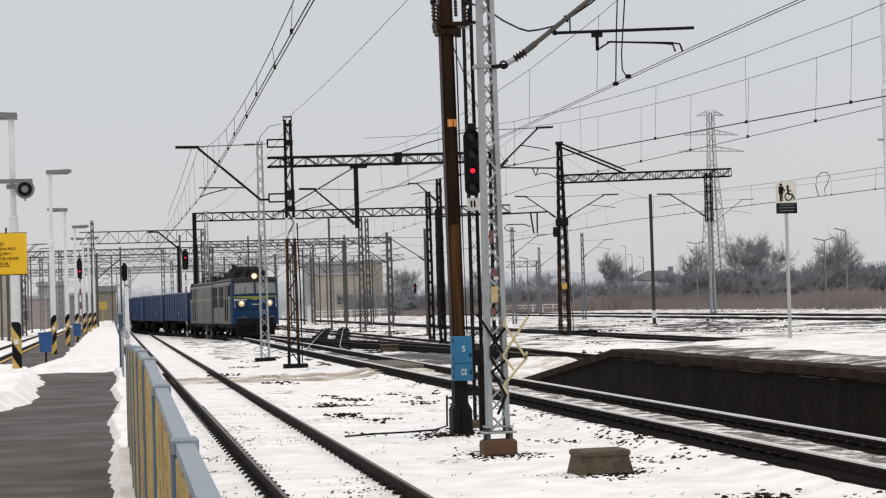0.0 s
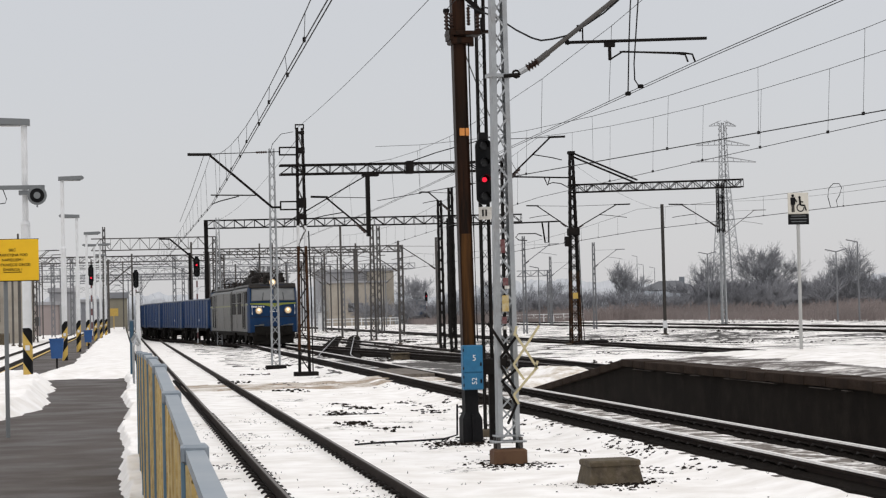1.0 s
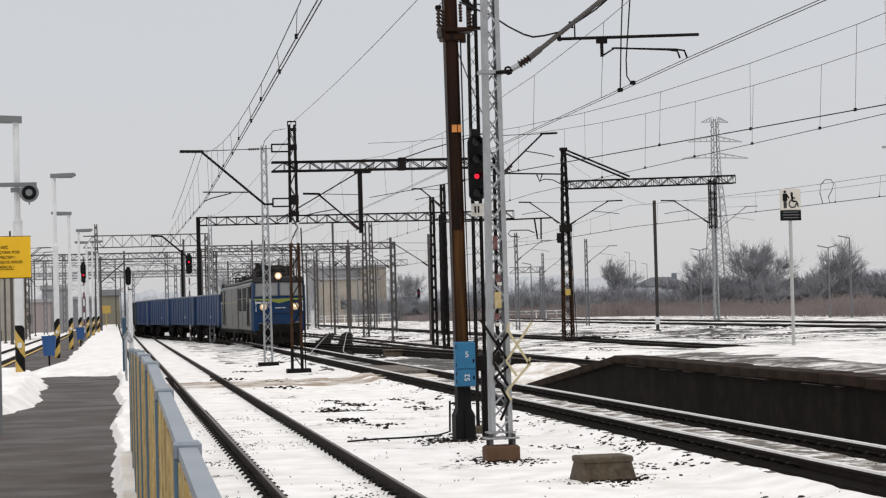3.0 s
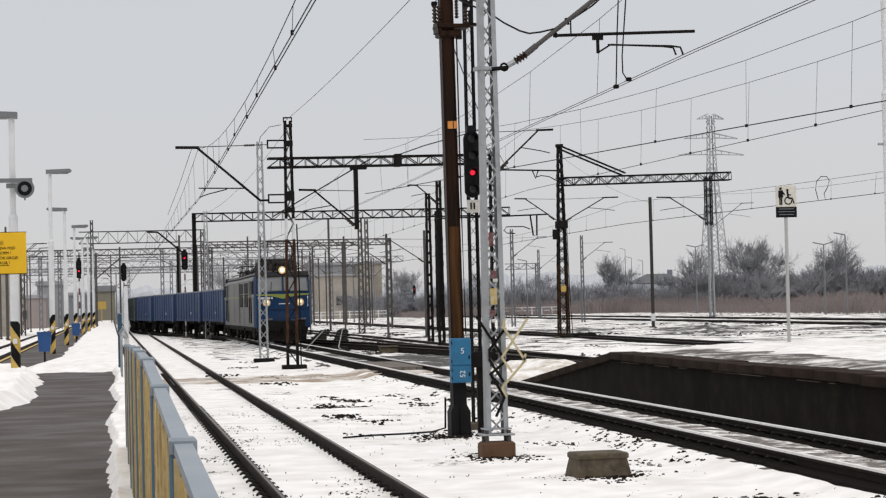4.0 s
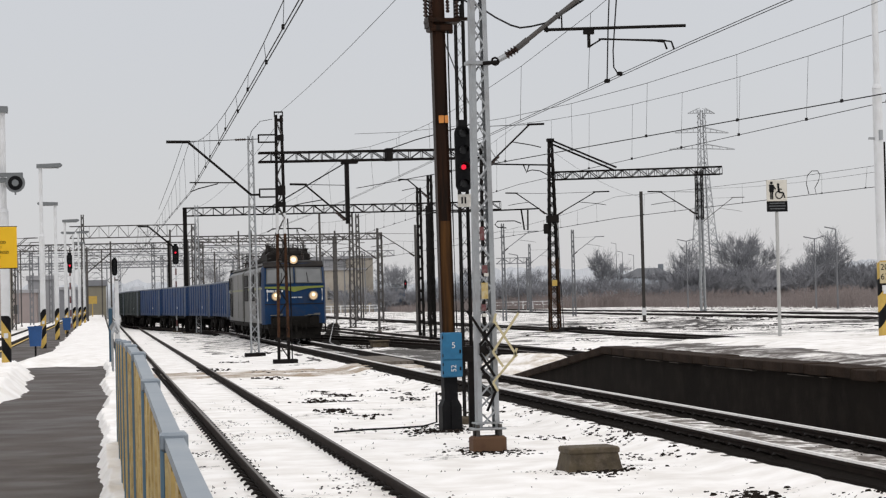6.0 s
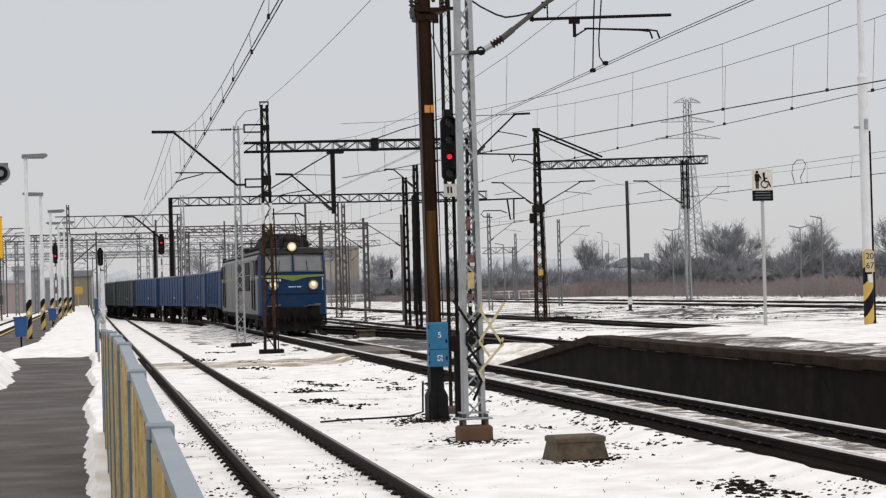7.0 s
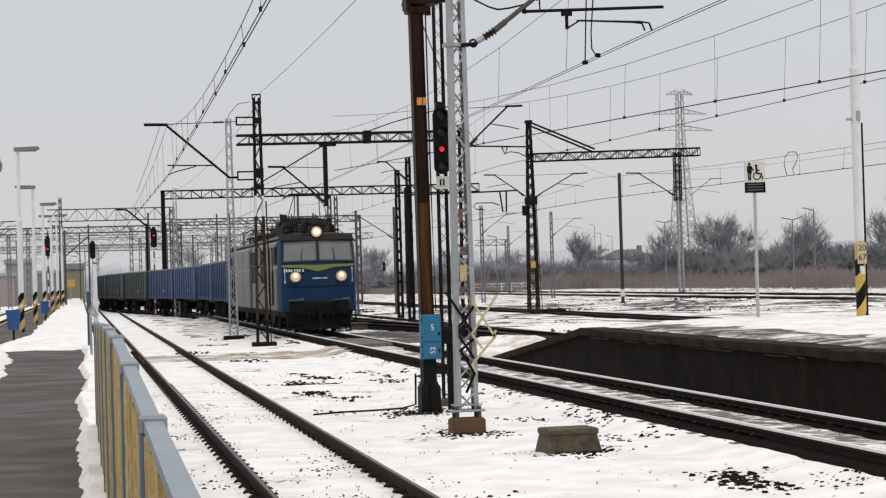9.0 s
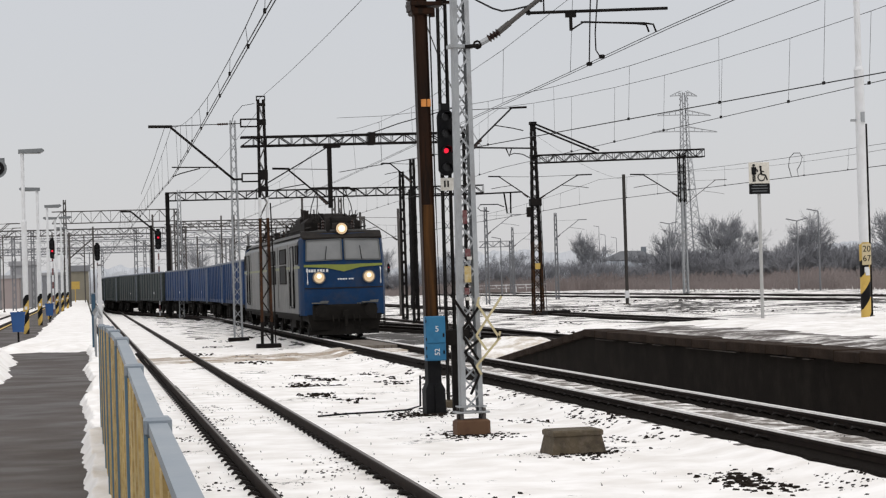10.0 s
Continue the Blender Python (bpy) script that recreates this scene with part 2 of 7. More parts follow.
M_LAMPHD = material("grey_lamp_head", (0.16, 0.17, 0.175), 0.5)
# far plants: the pale grey-blue of distant haze is mixed into their colours
M_BARK = material("haze_tinted_twigs", (0.265, 0.275, 0.305), 0.95, second=(0.32, 0.33, 0.36), scale=0.4)
M_SCRUB = material("haze_tinted_scrub", (0.205, 0.172, 0.163), 0.95, second=(0.265, 0.235, 0.228), scale=0.15, third=(0.14, 0.128, 0.125), third_scale=0.05)
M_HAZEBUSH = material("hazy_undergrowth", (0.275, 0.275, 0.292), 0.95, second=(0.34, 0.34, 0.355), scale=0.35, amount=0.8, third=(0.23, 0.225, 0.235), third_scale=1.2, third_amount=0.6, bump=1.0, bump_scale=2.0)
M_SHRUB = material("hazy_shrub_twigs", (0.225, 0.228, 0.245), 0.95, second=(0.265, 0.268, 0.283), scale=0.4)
M_TREE = material("haze_tinted_bark", (0.20, 0.205, 0.22), 0.95, second=(0.24, 0.245, 0.26), scale=0.4)
M_PINE = material("haze_tinted_evergreen", (0.23, 0.25, 0.275), 0.95, second=(0.28, 0.30, 0.325), scale=0.3)
M_BLDG = material("cream_render", (0.37, 0.335, 0.285), 0.85, second=(0.22, 0.195, 0.155), scale=0.3, amount=0.7, third=(0.42, 0.39, 0.34), third_scale=1.5)
M_BLDGD = material("grey_render", (0.32, 0.32, 0.33), 0.9, second=(0.27, 0.27, 0.28), scale=0.5)
M_DARKWIN = material("dark_opening", (0.07, 0.07, 0.072), 0.4)
M_DIRT = material("dark_clod", (0.012, 0.009, 0.007), 0.9, second=(0.035, 0.026, 0.019), scale=8, spec=0.08)
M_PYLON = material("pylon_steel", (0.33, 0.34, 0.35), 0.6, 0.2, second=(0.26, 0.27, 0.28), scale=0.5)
# haze painted as colour: steel, house and woods paled for their distance
M_HAZE = material("hazy_grey_steel", (0.17, 0.175, 0.185), 0.8, second=(0.14, 0.145, 0.15), scale=0.5)
M_HAZEHOUSE = material("hazy_dark_house", (0.20, 0.205, 0.22), 0.9, second=(0.25, 0.255, 0.27), scale=0.4)
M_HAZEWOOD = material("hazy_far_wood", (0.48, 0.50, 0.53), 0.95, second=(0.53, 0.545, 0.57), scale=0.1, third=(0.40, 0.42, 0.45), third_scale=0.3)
M_BANK = snow_material("banked_snow", 0.66, 0.84, 0.8, (0.46, 0.42, 0.37), 0.64, 0.75)
M_LEDGE = material("ledge_snow", (0.11, 0.095, 0.082), 0.8, second=(0.05, 0.042, 0.036), scale=7, amount=0.8)
# locomotive blue and grey with the haze of distance put into the colour
M_HAZEBLUE = material("haze_paled_blue", (0.085, 0.11, 0.16), 0.8, second=(0.07, 0.09, 0.13), scale=2)
M_HAZEGREY = material("haze_paled_grey", (0.14, 0.145, 0.155), 0.85, second=(0.11, 0.115, 0.12), scale=2)


# ---- mesh building ----
class Build:
    """Collects vertices and faces of one mesh."""

    def __init__(self):
        self.v, self.f = [], []

    def add(self, vs, fs):
        o = len(self.v)
        self.v += [tuple(p) for p in vs]
        self.f += [tuple(i + o for i in f) for f in fs]
        return self

    def box(self, x0, x1, y0, y1, z0, z1, c=0.0):
        """A box; c cuts its vertical corners and the rims."""
        if not c:
            p = [(x, y, z) for z in (z0, z1) for x, y in ((x0, y0), (x1, y0), (x1, y1), (x0, y1))]
            return self.add(p, [(3, 2, 1, 0), (4, 5, 6, 7), (0, 1, 5, 4), (1, 2, 6, 5), (2, 3, 7, 6), (3, 0, 4, 7)])
        ring = lambda i, z: [(x0 + i + c, y0 + i, z), (x1 - i - c, y0 + i, z), (x1 - i, y0 + i + c, z), (x1 - i, y1 - i - c, z), (x1 - i - c, y1 - i, z),
                             (x0 + i + c, y1 - i, z), (x0 + i, y1 - i - c, z), (x0 + i, y0 + i + c, z)]
        return self.loft([ring(c, z0), ring(0, z0 + c), ring(0, z1 - c), ring(c, z1)])

    def loft(self, rings, closed=True):
        k = len(rings[0])
        fs = []
        for r in range(len(rings) - 1):
            for i in range(k if closed else k - 1):
                j = (i + 1) % k
                fs.append((r * k + i, r * k + j, (r + 1) * k + j, (r + 1) * k + i))
        if closed:
            fs += [tuple(reversed(range(k))), tuple(range((len(rings) - 1) * k, len(rings) * k))]
        return self.add([p for r in rings for p in r], fs)

    def bar(self, p, q, w, h=None):
        """A rectangular bar from p to q."""
        h = h or w
        p, q = Vector(p), Vector(q)
        d = (q - p).normalized()
        s = d.cross(Vector((0, 0, 1)))
        s = Vector((1, 0, 0)) if s.length < 1e-3 else s.normalized()
        u = s.cross(d)
        r = lambda c: [c + s * a * w / 2 + u * b * h / 2 for a, b in ((-1, -1), (1, -1), (1, 1), (-1, 1))]
        return self.loft([r(p), r(q)])

    def twig(self, p, q, w):
        """A three-sided twig from p to q."""
        d = (q - p).normalized()
        u = d.orthogonal().normalized() * w * 0.6
        v = d.cross(u)
        o = [u, v * 0.87 - u * 0.5, -v * 0.87 - u * 0.5]
        return self.add([p + k for k in o] + [q + k * 0.7 for k in o], [(0, 1, 4, 3), (1, 2, 5, 4), (2, 0, 3, 5)])

    def tube(self, pts, r, n=6):
        """A round tube through points; r may be a list of radii."""
        pts = [Vector(p) for p in pts]
        rs = r if isinstance(r, (list, tuple)) else [r] * len(pts)
        rings = []
        for i, c in enumerate(pts):
            d = (pts[min(i + 1, len(pts) - 1)] - pts[max(i - 1, 0)]).normalized()
            s = d.cross(Vector((0, 0, 1)))
            s = Vector((1, 0, 0)) if s.length < 1e-3 else s.normalized()
            u = s.cross(d)
            rings.append([c + (s * math.cos(a) + u * math.sin(a)) * rs[i] for a in (2 * math.pi * k / n for k in range(n))])
        return self.loft(rings)

    def disc(self, c, r, axis, depth, n=20):
        a = Vector(axis).normalized() * depth / 2
        return self.tube([Vector(c) - a, Vector(c) + a], r, n)

    def prism(self, outline, x0, x1):
        """An outline in y and z, carried from x0 to x1."""
        return self.loft([[(x0, y, z) for y, z in outline], [(x1, y, z) for y, z in outline]])

    def mesh(self, name, mat, smooth=False):
        me = bpy.data.meshes.new(name)
        me.from_pydata(self.v, [], self.f)
        b = bmesh.new()
        b.from_mesh(me)
        bmesh.ops.recalc_face_normals(b, faces=b.faces)
        b.to_mesh(me)
        b.free()
        me.materials.append(mat)
        if smooth:
            me.shade_smooth()
            me.set_sharp_from_angle(angle=radians(38))
        return me


def part(name, b, mat, parent, label="", smooth=False):
    ob = new(name, b.mesh(name, mat, smooth) if isinstance(b, Build) else b)
    ob.parent = parent
    if label:
        ob["label"] = label
    return ob


def thing(name, label, category, m=None, group="", kind=""):
    ob = tagged(new(name), label, category, group, kind)
    ob.empty_display_size = 0.2
    if m is not None:
        ob.matrix_basis = m
    return ob


def solid(name, b, mat, label, category="", kind="structure", smooth=False, group=""):
    return tagged(new(name, b.mesh(name, mat, smooth)), label, category, group, kind)


GROUND = -0.17


def n2(x, y, s=1.0, z=0.0):
    return noise.noise(Vector((x * s, y * s, z)))


def sheet(name, xs, ys, height, mat, label, smooth=True):
    """A ground sheet over a grid of x and y values."""
    b = Build()
    vs = [(x, y, height(x, y)) for y in ys for x in xs]
    k = len(xs)
    fs = [(j * k + i, j * k + i + 1, (j + 1) * k + i + 1, (j + 1) * k + i) for j in range(len(ys) - 1) for i in range(k - 1)]
    b.add(vs, fs)
    ob = solid(name, b, mat, label)
    ob.data.shade_smooth()
    return ob


def spread(lo, hi, fine_lo, fine_hi, step, grow=1.35):
    """Grid values, even between fine_lo and fine_hi and ever wider outside."""
    mid_ = list(np.arange(fine_lo, fine_hi, step))
    up, s, v = [], step, fine_hi
    while v < hi:
        up.append(v)
        s *= grow
        v += s
    up.append(hi)
    down, s, v = [], step, fine_lo
    while v > lo:
        s *= grow
        v -= s
        down.append(max(v, lo))
    return sorted(set(round(float(a), 4) for a in mid_ + up + down))


# track centres, rail top heights
TRACKS = [(-6.2, 0.0), (2.62, 0.0), (9.2, 0.12), (16.2, 0.05), (27.5, 0.0), (52.0, 0.0), (60.0, 0.0)]


def ground_z(x, y):
    z = GROUND + 0.06 * n2(x, y, 0.35) + 0.05 * n2(x, y, 0.9, 4)
    for tx, tz in TRACKS:
        d = abs(x - tx)
        if d < 1.7:
            e = min(1.0, (1.7 - d) / 0.5)
            z = z * (1 - e) + (tz - 0.155 + 0.012 * n2(x, y, 2.0, 9)) * e
    return z


sheet("ground", spread(-3500, 3500, -9, 34, 0.32), spread(-300, 4500, 14, 130, 0.55, 1.25), ground_z, M_SNOW,
      "snow-covered railway yard with ballast and dead grass showing through")

# far part of the yard, where more earth shows
xs, ys = list(np.linspace(22.5, 112, 90)), list(np.linspace(40, 300, 90))
sheet("ground", xs, ys, lambda x, y: -0.13 + 0.05 * n2(x, y, 0.4) - (0.25 if x < 22.6 or y < 40.1 or y > 299 or x > 111.9 else 0), M_PATCHY,
      "half-melted snow between the far tracks")



def middle_yard(x, y):
    edge = n2(x, y, 0.3) + 0.6 * n2(x, y, 0.9)
    inside = 4.5 + 1.2 * edge < x < 24 and 88 + 5 * edge < y < 250
    return ground_z(x, y) + (0.015 if inside else -0.2)


sheet("ground", list(np.arange(3.0, 24.5, 0.45)), list(np.arange(80, 252, 1.1)), middle_yard, M_FAR, "trampled half-melted snow and wet ballast in the middle of the yard")

# ---- tracks ----
PROFILE = [(-0.065, -0.172), (0.065, -0.172), (0.065, -0.160), (0.012, -0.142), (0.010, -0.052), (0.036, -0.040), (0.036, -0.008), (0.030, -0.002),
           (-0.030, -0.002), (-0.036, -0.008), (-0.036, -0.040), (-0.010, -0.052), (-0.012, -0.142), (-0.065, -0.160)]
GAUGE = 1.505


def rail_pair(owner, centre, snowy, head=None):
    """Two rails along a line of (x, y, z) points, with a worn or snowed head."""
    for side in (-1, 1):
        b, hd = Build(), Build()
        rings, heads = [], []
        for i, (x, y, z) in enumerate(centre):
            a, c = Vector(centre[max(i - 1, 0)]), Vector(centre[min(i + 1, len(centre) - 1)])
            d = (c - a).normalized()
            s = Vector((d.y, -d.x, 0))
            o = Vector((x, y, z)) + s * side * GAUGE / 2
            rings.append([o + s * u + Vector((0, 0, w)) for u, w in PROFILE])
            t, hw = (0.024, 0.037) if snowy else (0.003, 0.021)
            heads.append([o + s * u + Vector((0, 0, w)) for u, w in ((-hw, -0.004), (hw, -0.004), (hw * 0.75, t), (-hw * 0.75, t))])
        r = part("rail", b.loft(rings), M_RAIL, owner)
        part("rail_head", hd.loft(heads), M_RAILSNOW if snowy else head or M_HEAD, r, "snow lying on the rail head" if snowy else "worn shiny running surface")


def straight(x, z, y0, y1, bend=None):
    ys = list(np.arange(y0, min(y1, 260), 6.0)) + ([y1] if y1 > 260 else [])
    return [(x + (bend(y) if bend else 0.0), float(y), z) for y in ys]


track_things = []
for i, (tx, tz) in enumerate(TRACKS):
    tk = thing("railway_track", "snowed-in railway track with two dark steel rails" if i != 1 else "railway track with clean dark rails and snow between them",
               "track", kind="structure", group="tracks of the yard")
    rail_pair(tk, straight(tx, tz, -40 if i < 3 else (55 if i == 3 else 30), 900), i == 2)
    track_things.append(tk)

# crossover by which the train comes from one track to the other
SLOPE = 0.111


def cross_x(y):
    """How the train's way lies sideways: main track, curve, slant, and a long straight."""
    if y < 122:
        return 9.2
    if y < 155:
        return 9.2 - SLOPE * (y - 122) ** 2 / 66
    slant, far = 9.2 - SLOPE * 33 / 2 - SLOPE * (y - 155), 1.45 + 0.0085 * y
    return far + 8.0 * SLOPE * math.log1p(math.exp(min(60.0, (slant - far) / (8.0 * SLOPE))))


tk = thing("railway_track", "curved crossover track with dark rails", "track", kind="structure", group="tracks of the yard")
rail_pair(tk, [(cross_x(y), float(y), 0.125 - 0.12 * min(1, max(0, (y - 122) / 90))) for y in np.arange(121, 420, 3)], False)
# second turnout, from the main track to the next one beside it
tk = thing("railway_track", "curved turnout track with dark rails", "track", kind="structure", group="tracks of the yard")


def turnout_x(y):
    if y < 93:
        return 16.2 - SLOPE * max(0, y - 60) ** 2 / 66
    if y < 123.6:
        return 16.2 - SLOPE * 16.5 - SLOPE * (y - 93)
    return 9.2 + SLOPE * max(0, 156.6 - y) ** 2 / 66


rail_pair(tk, [(turnout_x(y), float(y), 0.06 + 0.06 * max(0, y - 60) / 97) for y in np.arange(60.5, 156, 3)], False)

# third turnout, whose wet rails shine
tk = thing("railway_track", "turnout track with wet shining rails", "track", kind="structure", group="tracks of the yard")


def branch_x(y):
    return 9.2 + (0.118 * max(0, y - 80) ** 2 / 34 if y < 97 else 1.003 + 0.118 * (y - 97))


rail_pair(tk, [(branch_x(y), float(y), 0.11) for y in np.arange(81, 176, 3)], False, M_SHINE)

# sleepers of the two near tracks, mostly under the snow, and the clips that hold the rails
sl = Build()
sl.box(-1.25, 1.25, -0.13, 0.13, -0.10, 0.0, 0.02)
SLEEPER = sl.mesh("sleeper", M_SLEEPER)
cl = Build()
cl.tube([(0.0, -0.06, 0.0), (0.05, -0.075, 0.045), (0.12, -0.06, 0.07), (0.155, 0.0, 0.05), (0.12, 0.06, 0.07), (0.05, 0.075, 0.045), (0.0, 0.06, 0.0)], 0.017, 5)
cl.box(-0.02, 0.05, -0.06, 0.06, -0.03, 0.0)
CLIP = cl.mesh("rail_clip", M_CLIP)
cl = Build()
cl.tube([(0.0, -0.04, 0.0), (0.04, -0.05, 0.03), (0.085, -0.03, 0.045), (0.10, 0.0, 0.035), (0.085, 0.03, 0.045), (0.04, 0.05, 0.03), (0.0, 0.04, 0.0)], 0.010, 5)
SMALL_CLIP = cl.mesh("rail_clip", M_CLIP)
for ti, y0, y1 in ((1, 17.0, 80.0), (2, 24.0, 50.0)):
    tx, tz = TRACKS[ti]
    y = y0
    while y < y1:
        s = part("sleeper", SLEEPER, M_SLEEPER, track_things[ti])
        s.matrix_basis = pose(tx, y, tz - (0.178 if ti == 1 else 0.164) + random.uniform(-0.008, 0.010), 0, 0, random.uniform(-0.6, 0.6))
        if y < 69:
            for side in (-1, 1):
                for inner in ((-1, 1) if ti == 1 and y < 46 else (-1,)):
                    c = part("rail_clip", CLIP if inner < 0 else SMALL_CLIP, M_CLIP, track_things[ti])
                    c.matrix_basis = pose(tx + side * GAUGE / 2 + inner * 0.05, y, tz - (0.145 if inner > 0 else 0.128), 0, 0, 0 if inner > 0 else 180)
        y += 0.6

# ---- platforms ----
Z_LEFT = 0.53


def blend(a, b, u):
    u = min(1, max(0, u))
    return a + (b - a) * u * u * (3 - 2 * u)


b = Build()
b.box(-3.5, 0.42, -60, 400, -0.6, Z_LEFT)
solid("pavement", b, M_ASPHALT, "wet worn asphalt station platform with pale puddle streaks", "platform")
b = Build()
b.box(-3.75, -3.50, -60, 400, -0.6, Z_LEFT + 0.02)
b.box(0.42, 0.55, -60, 400, -0.6, Z_LEFT + 0.02)
solid("trim", b, M_COPING, "concrete edge stones of the asphalt platform", "platform edge")
solid("trim", Build().box(-3.66, -3.54, -60, 400, Z_LEFT, Z_LEFT + 0.026), M_YELLOW, "worn yellow warning line along the platform edge", "platform edge")


def heap(name, label, xs, ys, f, base, mat=M_CLEAN):
    """Snow lying on a platform: only where it has thickness."""
    b = Build()
    k = len(xs)
    vs = [(x, y, base + max(-0.03, f(x, y))) for y in ys for x in xs]
    fs = []
    for j in range(len(ys) - 1):
        for i in range(k - 1):
            q = (j * k + i, j * k + i + 1, (j + 1) * k + i + 1, (j + 1) * k + i)
            if max(vs[a][2] for a in q) > base - 0.02:
                fs.append(q)
    b.add(vs, fs)
    ob = solid(name, b, mat, label, "snow", "stuff")
    ob.data.shade_smooth()
    return ob


def strip(x, y):
    edge = -0.035 + 0.0035 * max(0, y - 18) + 0.13 * n2(0, y, 0.16) + 0.07 * n2(x, y, 0.5) + 0.06 * n2(x, y, 1.1) + 0.025 * n2(x, y, 2.6)
    return min(0.11 + 0.03 * n2(x, y, 2.0), (x - edge) * 1.6) + 0.07 * n2(x, y, 1.8) + 0.035 * n2(x, y, 5.0)


heap("snow_bank", "ragged strip of snow along the foot of the fence", list(np.linspace(-0.27, 0.40, 56)), list(np.arange(6, 30, 0.07)) + list(np.arange(30, 56, 0.15)), strip, Z_LEFT)


def far_bank(x, y):
    start = 53.5 + 1.2 * n2(x, 0, 1.2) + 0.5 * n2(x, 3, 3.0)
    left = -1.72 - 0.75 * max(0.0, 1 - max(0.0, y - 56) / 16) + 0.10 * n2(x, y, 0.8)
    return min(0.16 + 0.05 * n2(x, y, 0.5), (y - start) * 0.10, (x - left) * 0.3) + 0.05 * n2(x, y, 1.5) + 0.025 * n2(x, y, 4.0)


heap("snow_bank", "broad trodden snow bank covering the platform", list(np.linspace(-2.9, 0.40, 60)), list(np.arange(47, 60, 0.2)) + list(np.arange(60, 330, 2.0)), far_bank, Z_LEFT)


def side_bank(x, y):
    c = (y - 41.0) / 9.5
    edge = -1.45 - 0.40 * c * c + 0.42 * n2(0, y, 0.2) + 0.12 * n2(x, y, 0.55) + 0.03 * n2(x, y, 2.0)
    return min(0.26 + 0.08 * n2(x, y, 0.8), (edge - x) * 0.8, (y - 29.6) * 0.12, (x + 3.5) * 0.6) + 0.08 * n2(x, y, 1.6) + 0.04 * n2(x, y, 4.0)


heap("snow_bank", "shovelled heap of snow beside the asphalt path", list(np.linspace(-3.48, -0.5, 90)), list(np.arange(29, 52, 0.12)), side_bank, Z_LEFT)

# the platform across, with a ramp at its end
Z_RIGHT = 0.93
PX0, PX1, RY0, RY1 = 10.85, 22.3, 43.0, 53.0
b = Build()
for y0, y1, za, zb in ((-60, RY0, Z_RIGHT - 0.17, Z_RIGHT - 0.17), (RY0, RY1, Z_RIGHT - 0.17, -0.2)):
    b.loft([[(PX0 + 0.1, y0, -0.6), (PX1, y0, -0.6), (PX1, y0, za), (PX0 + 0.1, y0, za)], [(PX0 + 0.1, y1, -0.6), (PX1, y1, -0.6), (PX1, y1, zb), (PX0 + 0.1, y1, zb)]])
far_platform = solid("platform_wall", b, M_WALL, "damp concrete side of the platform across the track, darkened with painted shade", "platform")
cop = Build().box(-0.30, 0.30, 0.002, 0.997, -0.16, 0.0, 0.012).mesh("edge_stone", M_COPING)
for i in range(70):
    s = part("edge_stone", cop, M_COPING, far_platform)
    s.matrix_basis = pose(PX0 + 0.3, RY0 - 1 - i, Z_RIGHT + random.uniform(-0.012, 0.010), random.uniform(-.5, .5), random.uniform(-1, 1), random.uniform(-.3, .3))
lb = Build()
yy = 27.0
while yy < 42:
    ll = random.uniform(0.3, 1.6)
    if random.random() < 0.35:
        lb.box(PX0 + 0.02, PX0 + 0.101, yy, yy + ll, Z_RIGHT - 0.19, Z_RIGHT - 0.180 + random.uniform(-0.006, 0.003), 0.003)
    yy += ll + random.uniform(0.05, 0.7)
solid("ledge_snow", lb, M_LEDGE, "thin line of snow on the ledge under the edge stones", "snow", "stuff")
ramp = math.degrees(math.atan2(Z_RIGHT + 0.05, RY1 - RY0))
for i in range(10):
    s = part("edge_stone", cop, M_COPING, far_platform)
    s.matrix_basis = pose(PX0 + 0.3, RY0 + i, Z_RIGHT - (Z_RIGHT + 0.05) * i / 10, -ramp, 0, 0)


def right_top(x, y):
    z = Z_RIGHT if y < RY0 else Z_RIGHT - (Z_RIGHT + 0.05) * (y - RY0) / (RY1 - RY0)
    e = x - (PX0 + 0.62)
    z += blend(-0.02, 0.03, e / 0.8) + 0.02 * n2(x, y, 1.5)
    return z if x < PX1 + 0.3 else -0.4


sheet("pavement", list(np.arange(PX0 + 0.6, PX1 + 0.8, 0.3)), list(np.arange(-10, 54, 0.5)), right_top, snow_material("thin_snow", 0.47, 0.62, 1.1, (0.055, 0.041, 0.032), 0.50, 0.60),
      "thin dirty snow over the paving of the platform across")


def right_bank(x, y):
    edge = 12.75 + 0.8 * n2(0, y, 0.35) + 0.5 * n2(x, y, 1.1) + 0.2 * n2(x, y, 3.0)
    rise = min(0.085 + 0.07 * n2(x, y, 0.5), (x - edge) * 0.10) + 0.035 * n2(x, y, 1.4) + 0.02 * n2(x, y, 3.5)
    return (rise if y < RY0 + 2 else rise - 0.11 * (y - RY0 - 2)) - (3 if x > PX1 else 0)


heap("snow_bank", "cleared snow banked along the platform across", list(np.arange(12.0, PX1 + 0.4, 0.25)), list(np.arange(0, 53, 0.35)), right_bank, Z_RIGHT, M_BANK)
sheet("ground", list(np.arange(7.4, 18.2, 0.4)), list(np.arange(69, 134, 0.8)), lambda x, y: ground_z(x, y) + (0.012 if 7.7 + 0.6 * n2(3, y, 0.4) < x < 17.4 + n2(9, y, 0.4) and 70 < y < 132 else -0.1), M_POINTS,
      "wet dark ballast and snow round the points")


def foul_heap(x, y):
    d = math.hypot((x - 12.4) / 2.3, (y - 57.5) / 6.5)
    return 0.55 * (1 - d) + 0.14 * n2(x, y, 0.9) + 0.09 * n2(x, y, 2.6) + 0.04 * n2(x, y, 6.0)


heap("snow_bank", "brownish dirty snow heaped at the foot of the platform ramp", list(np.arange(10.5, 15.5, 0.2)), list(np.arange(49, 67, 0.3)), foul_heap, -0.12, M_HEAP)
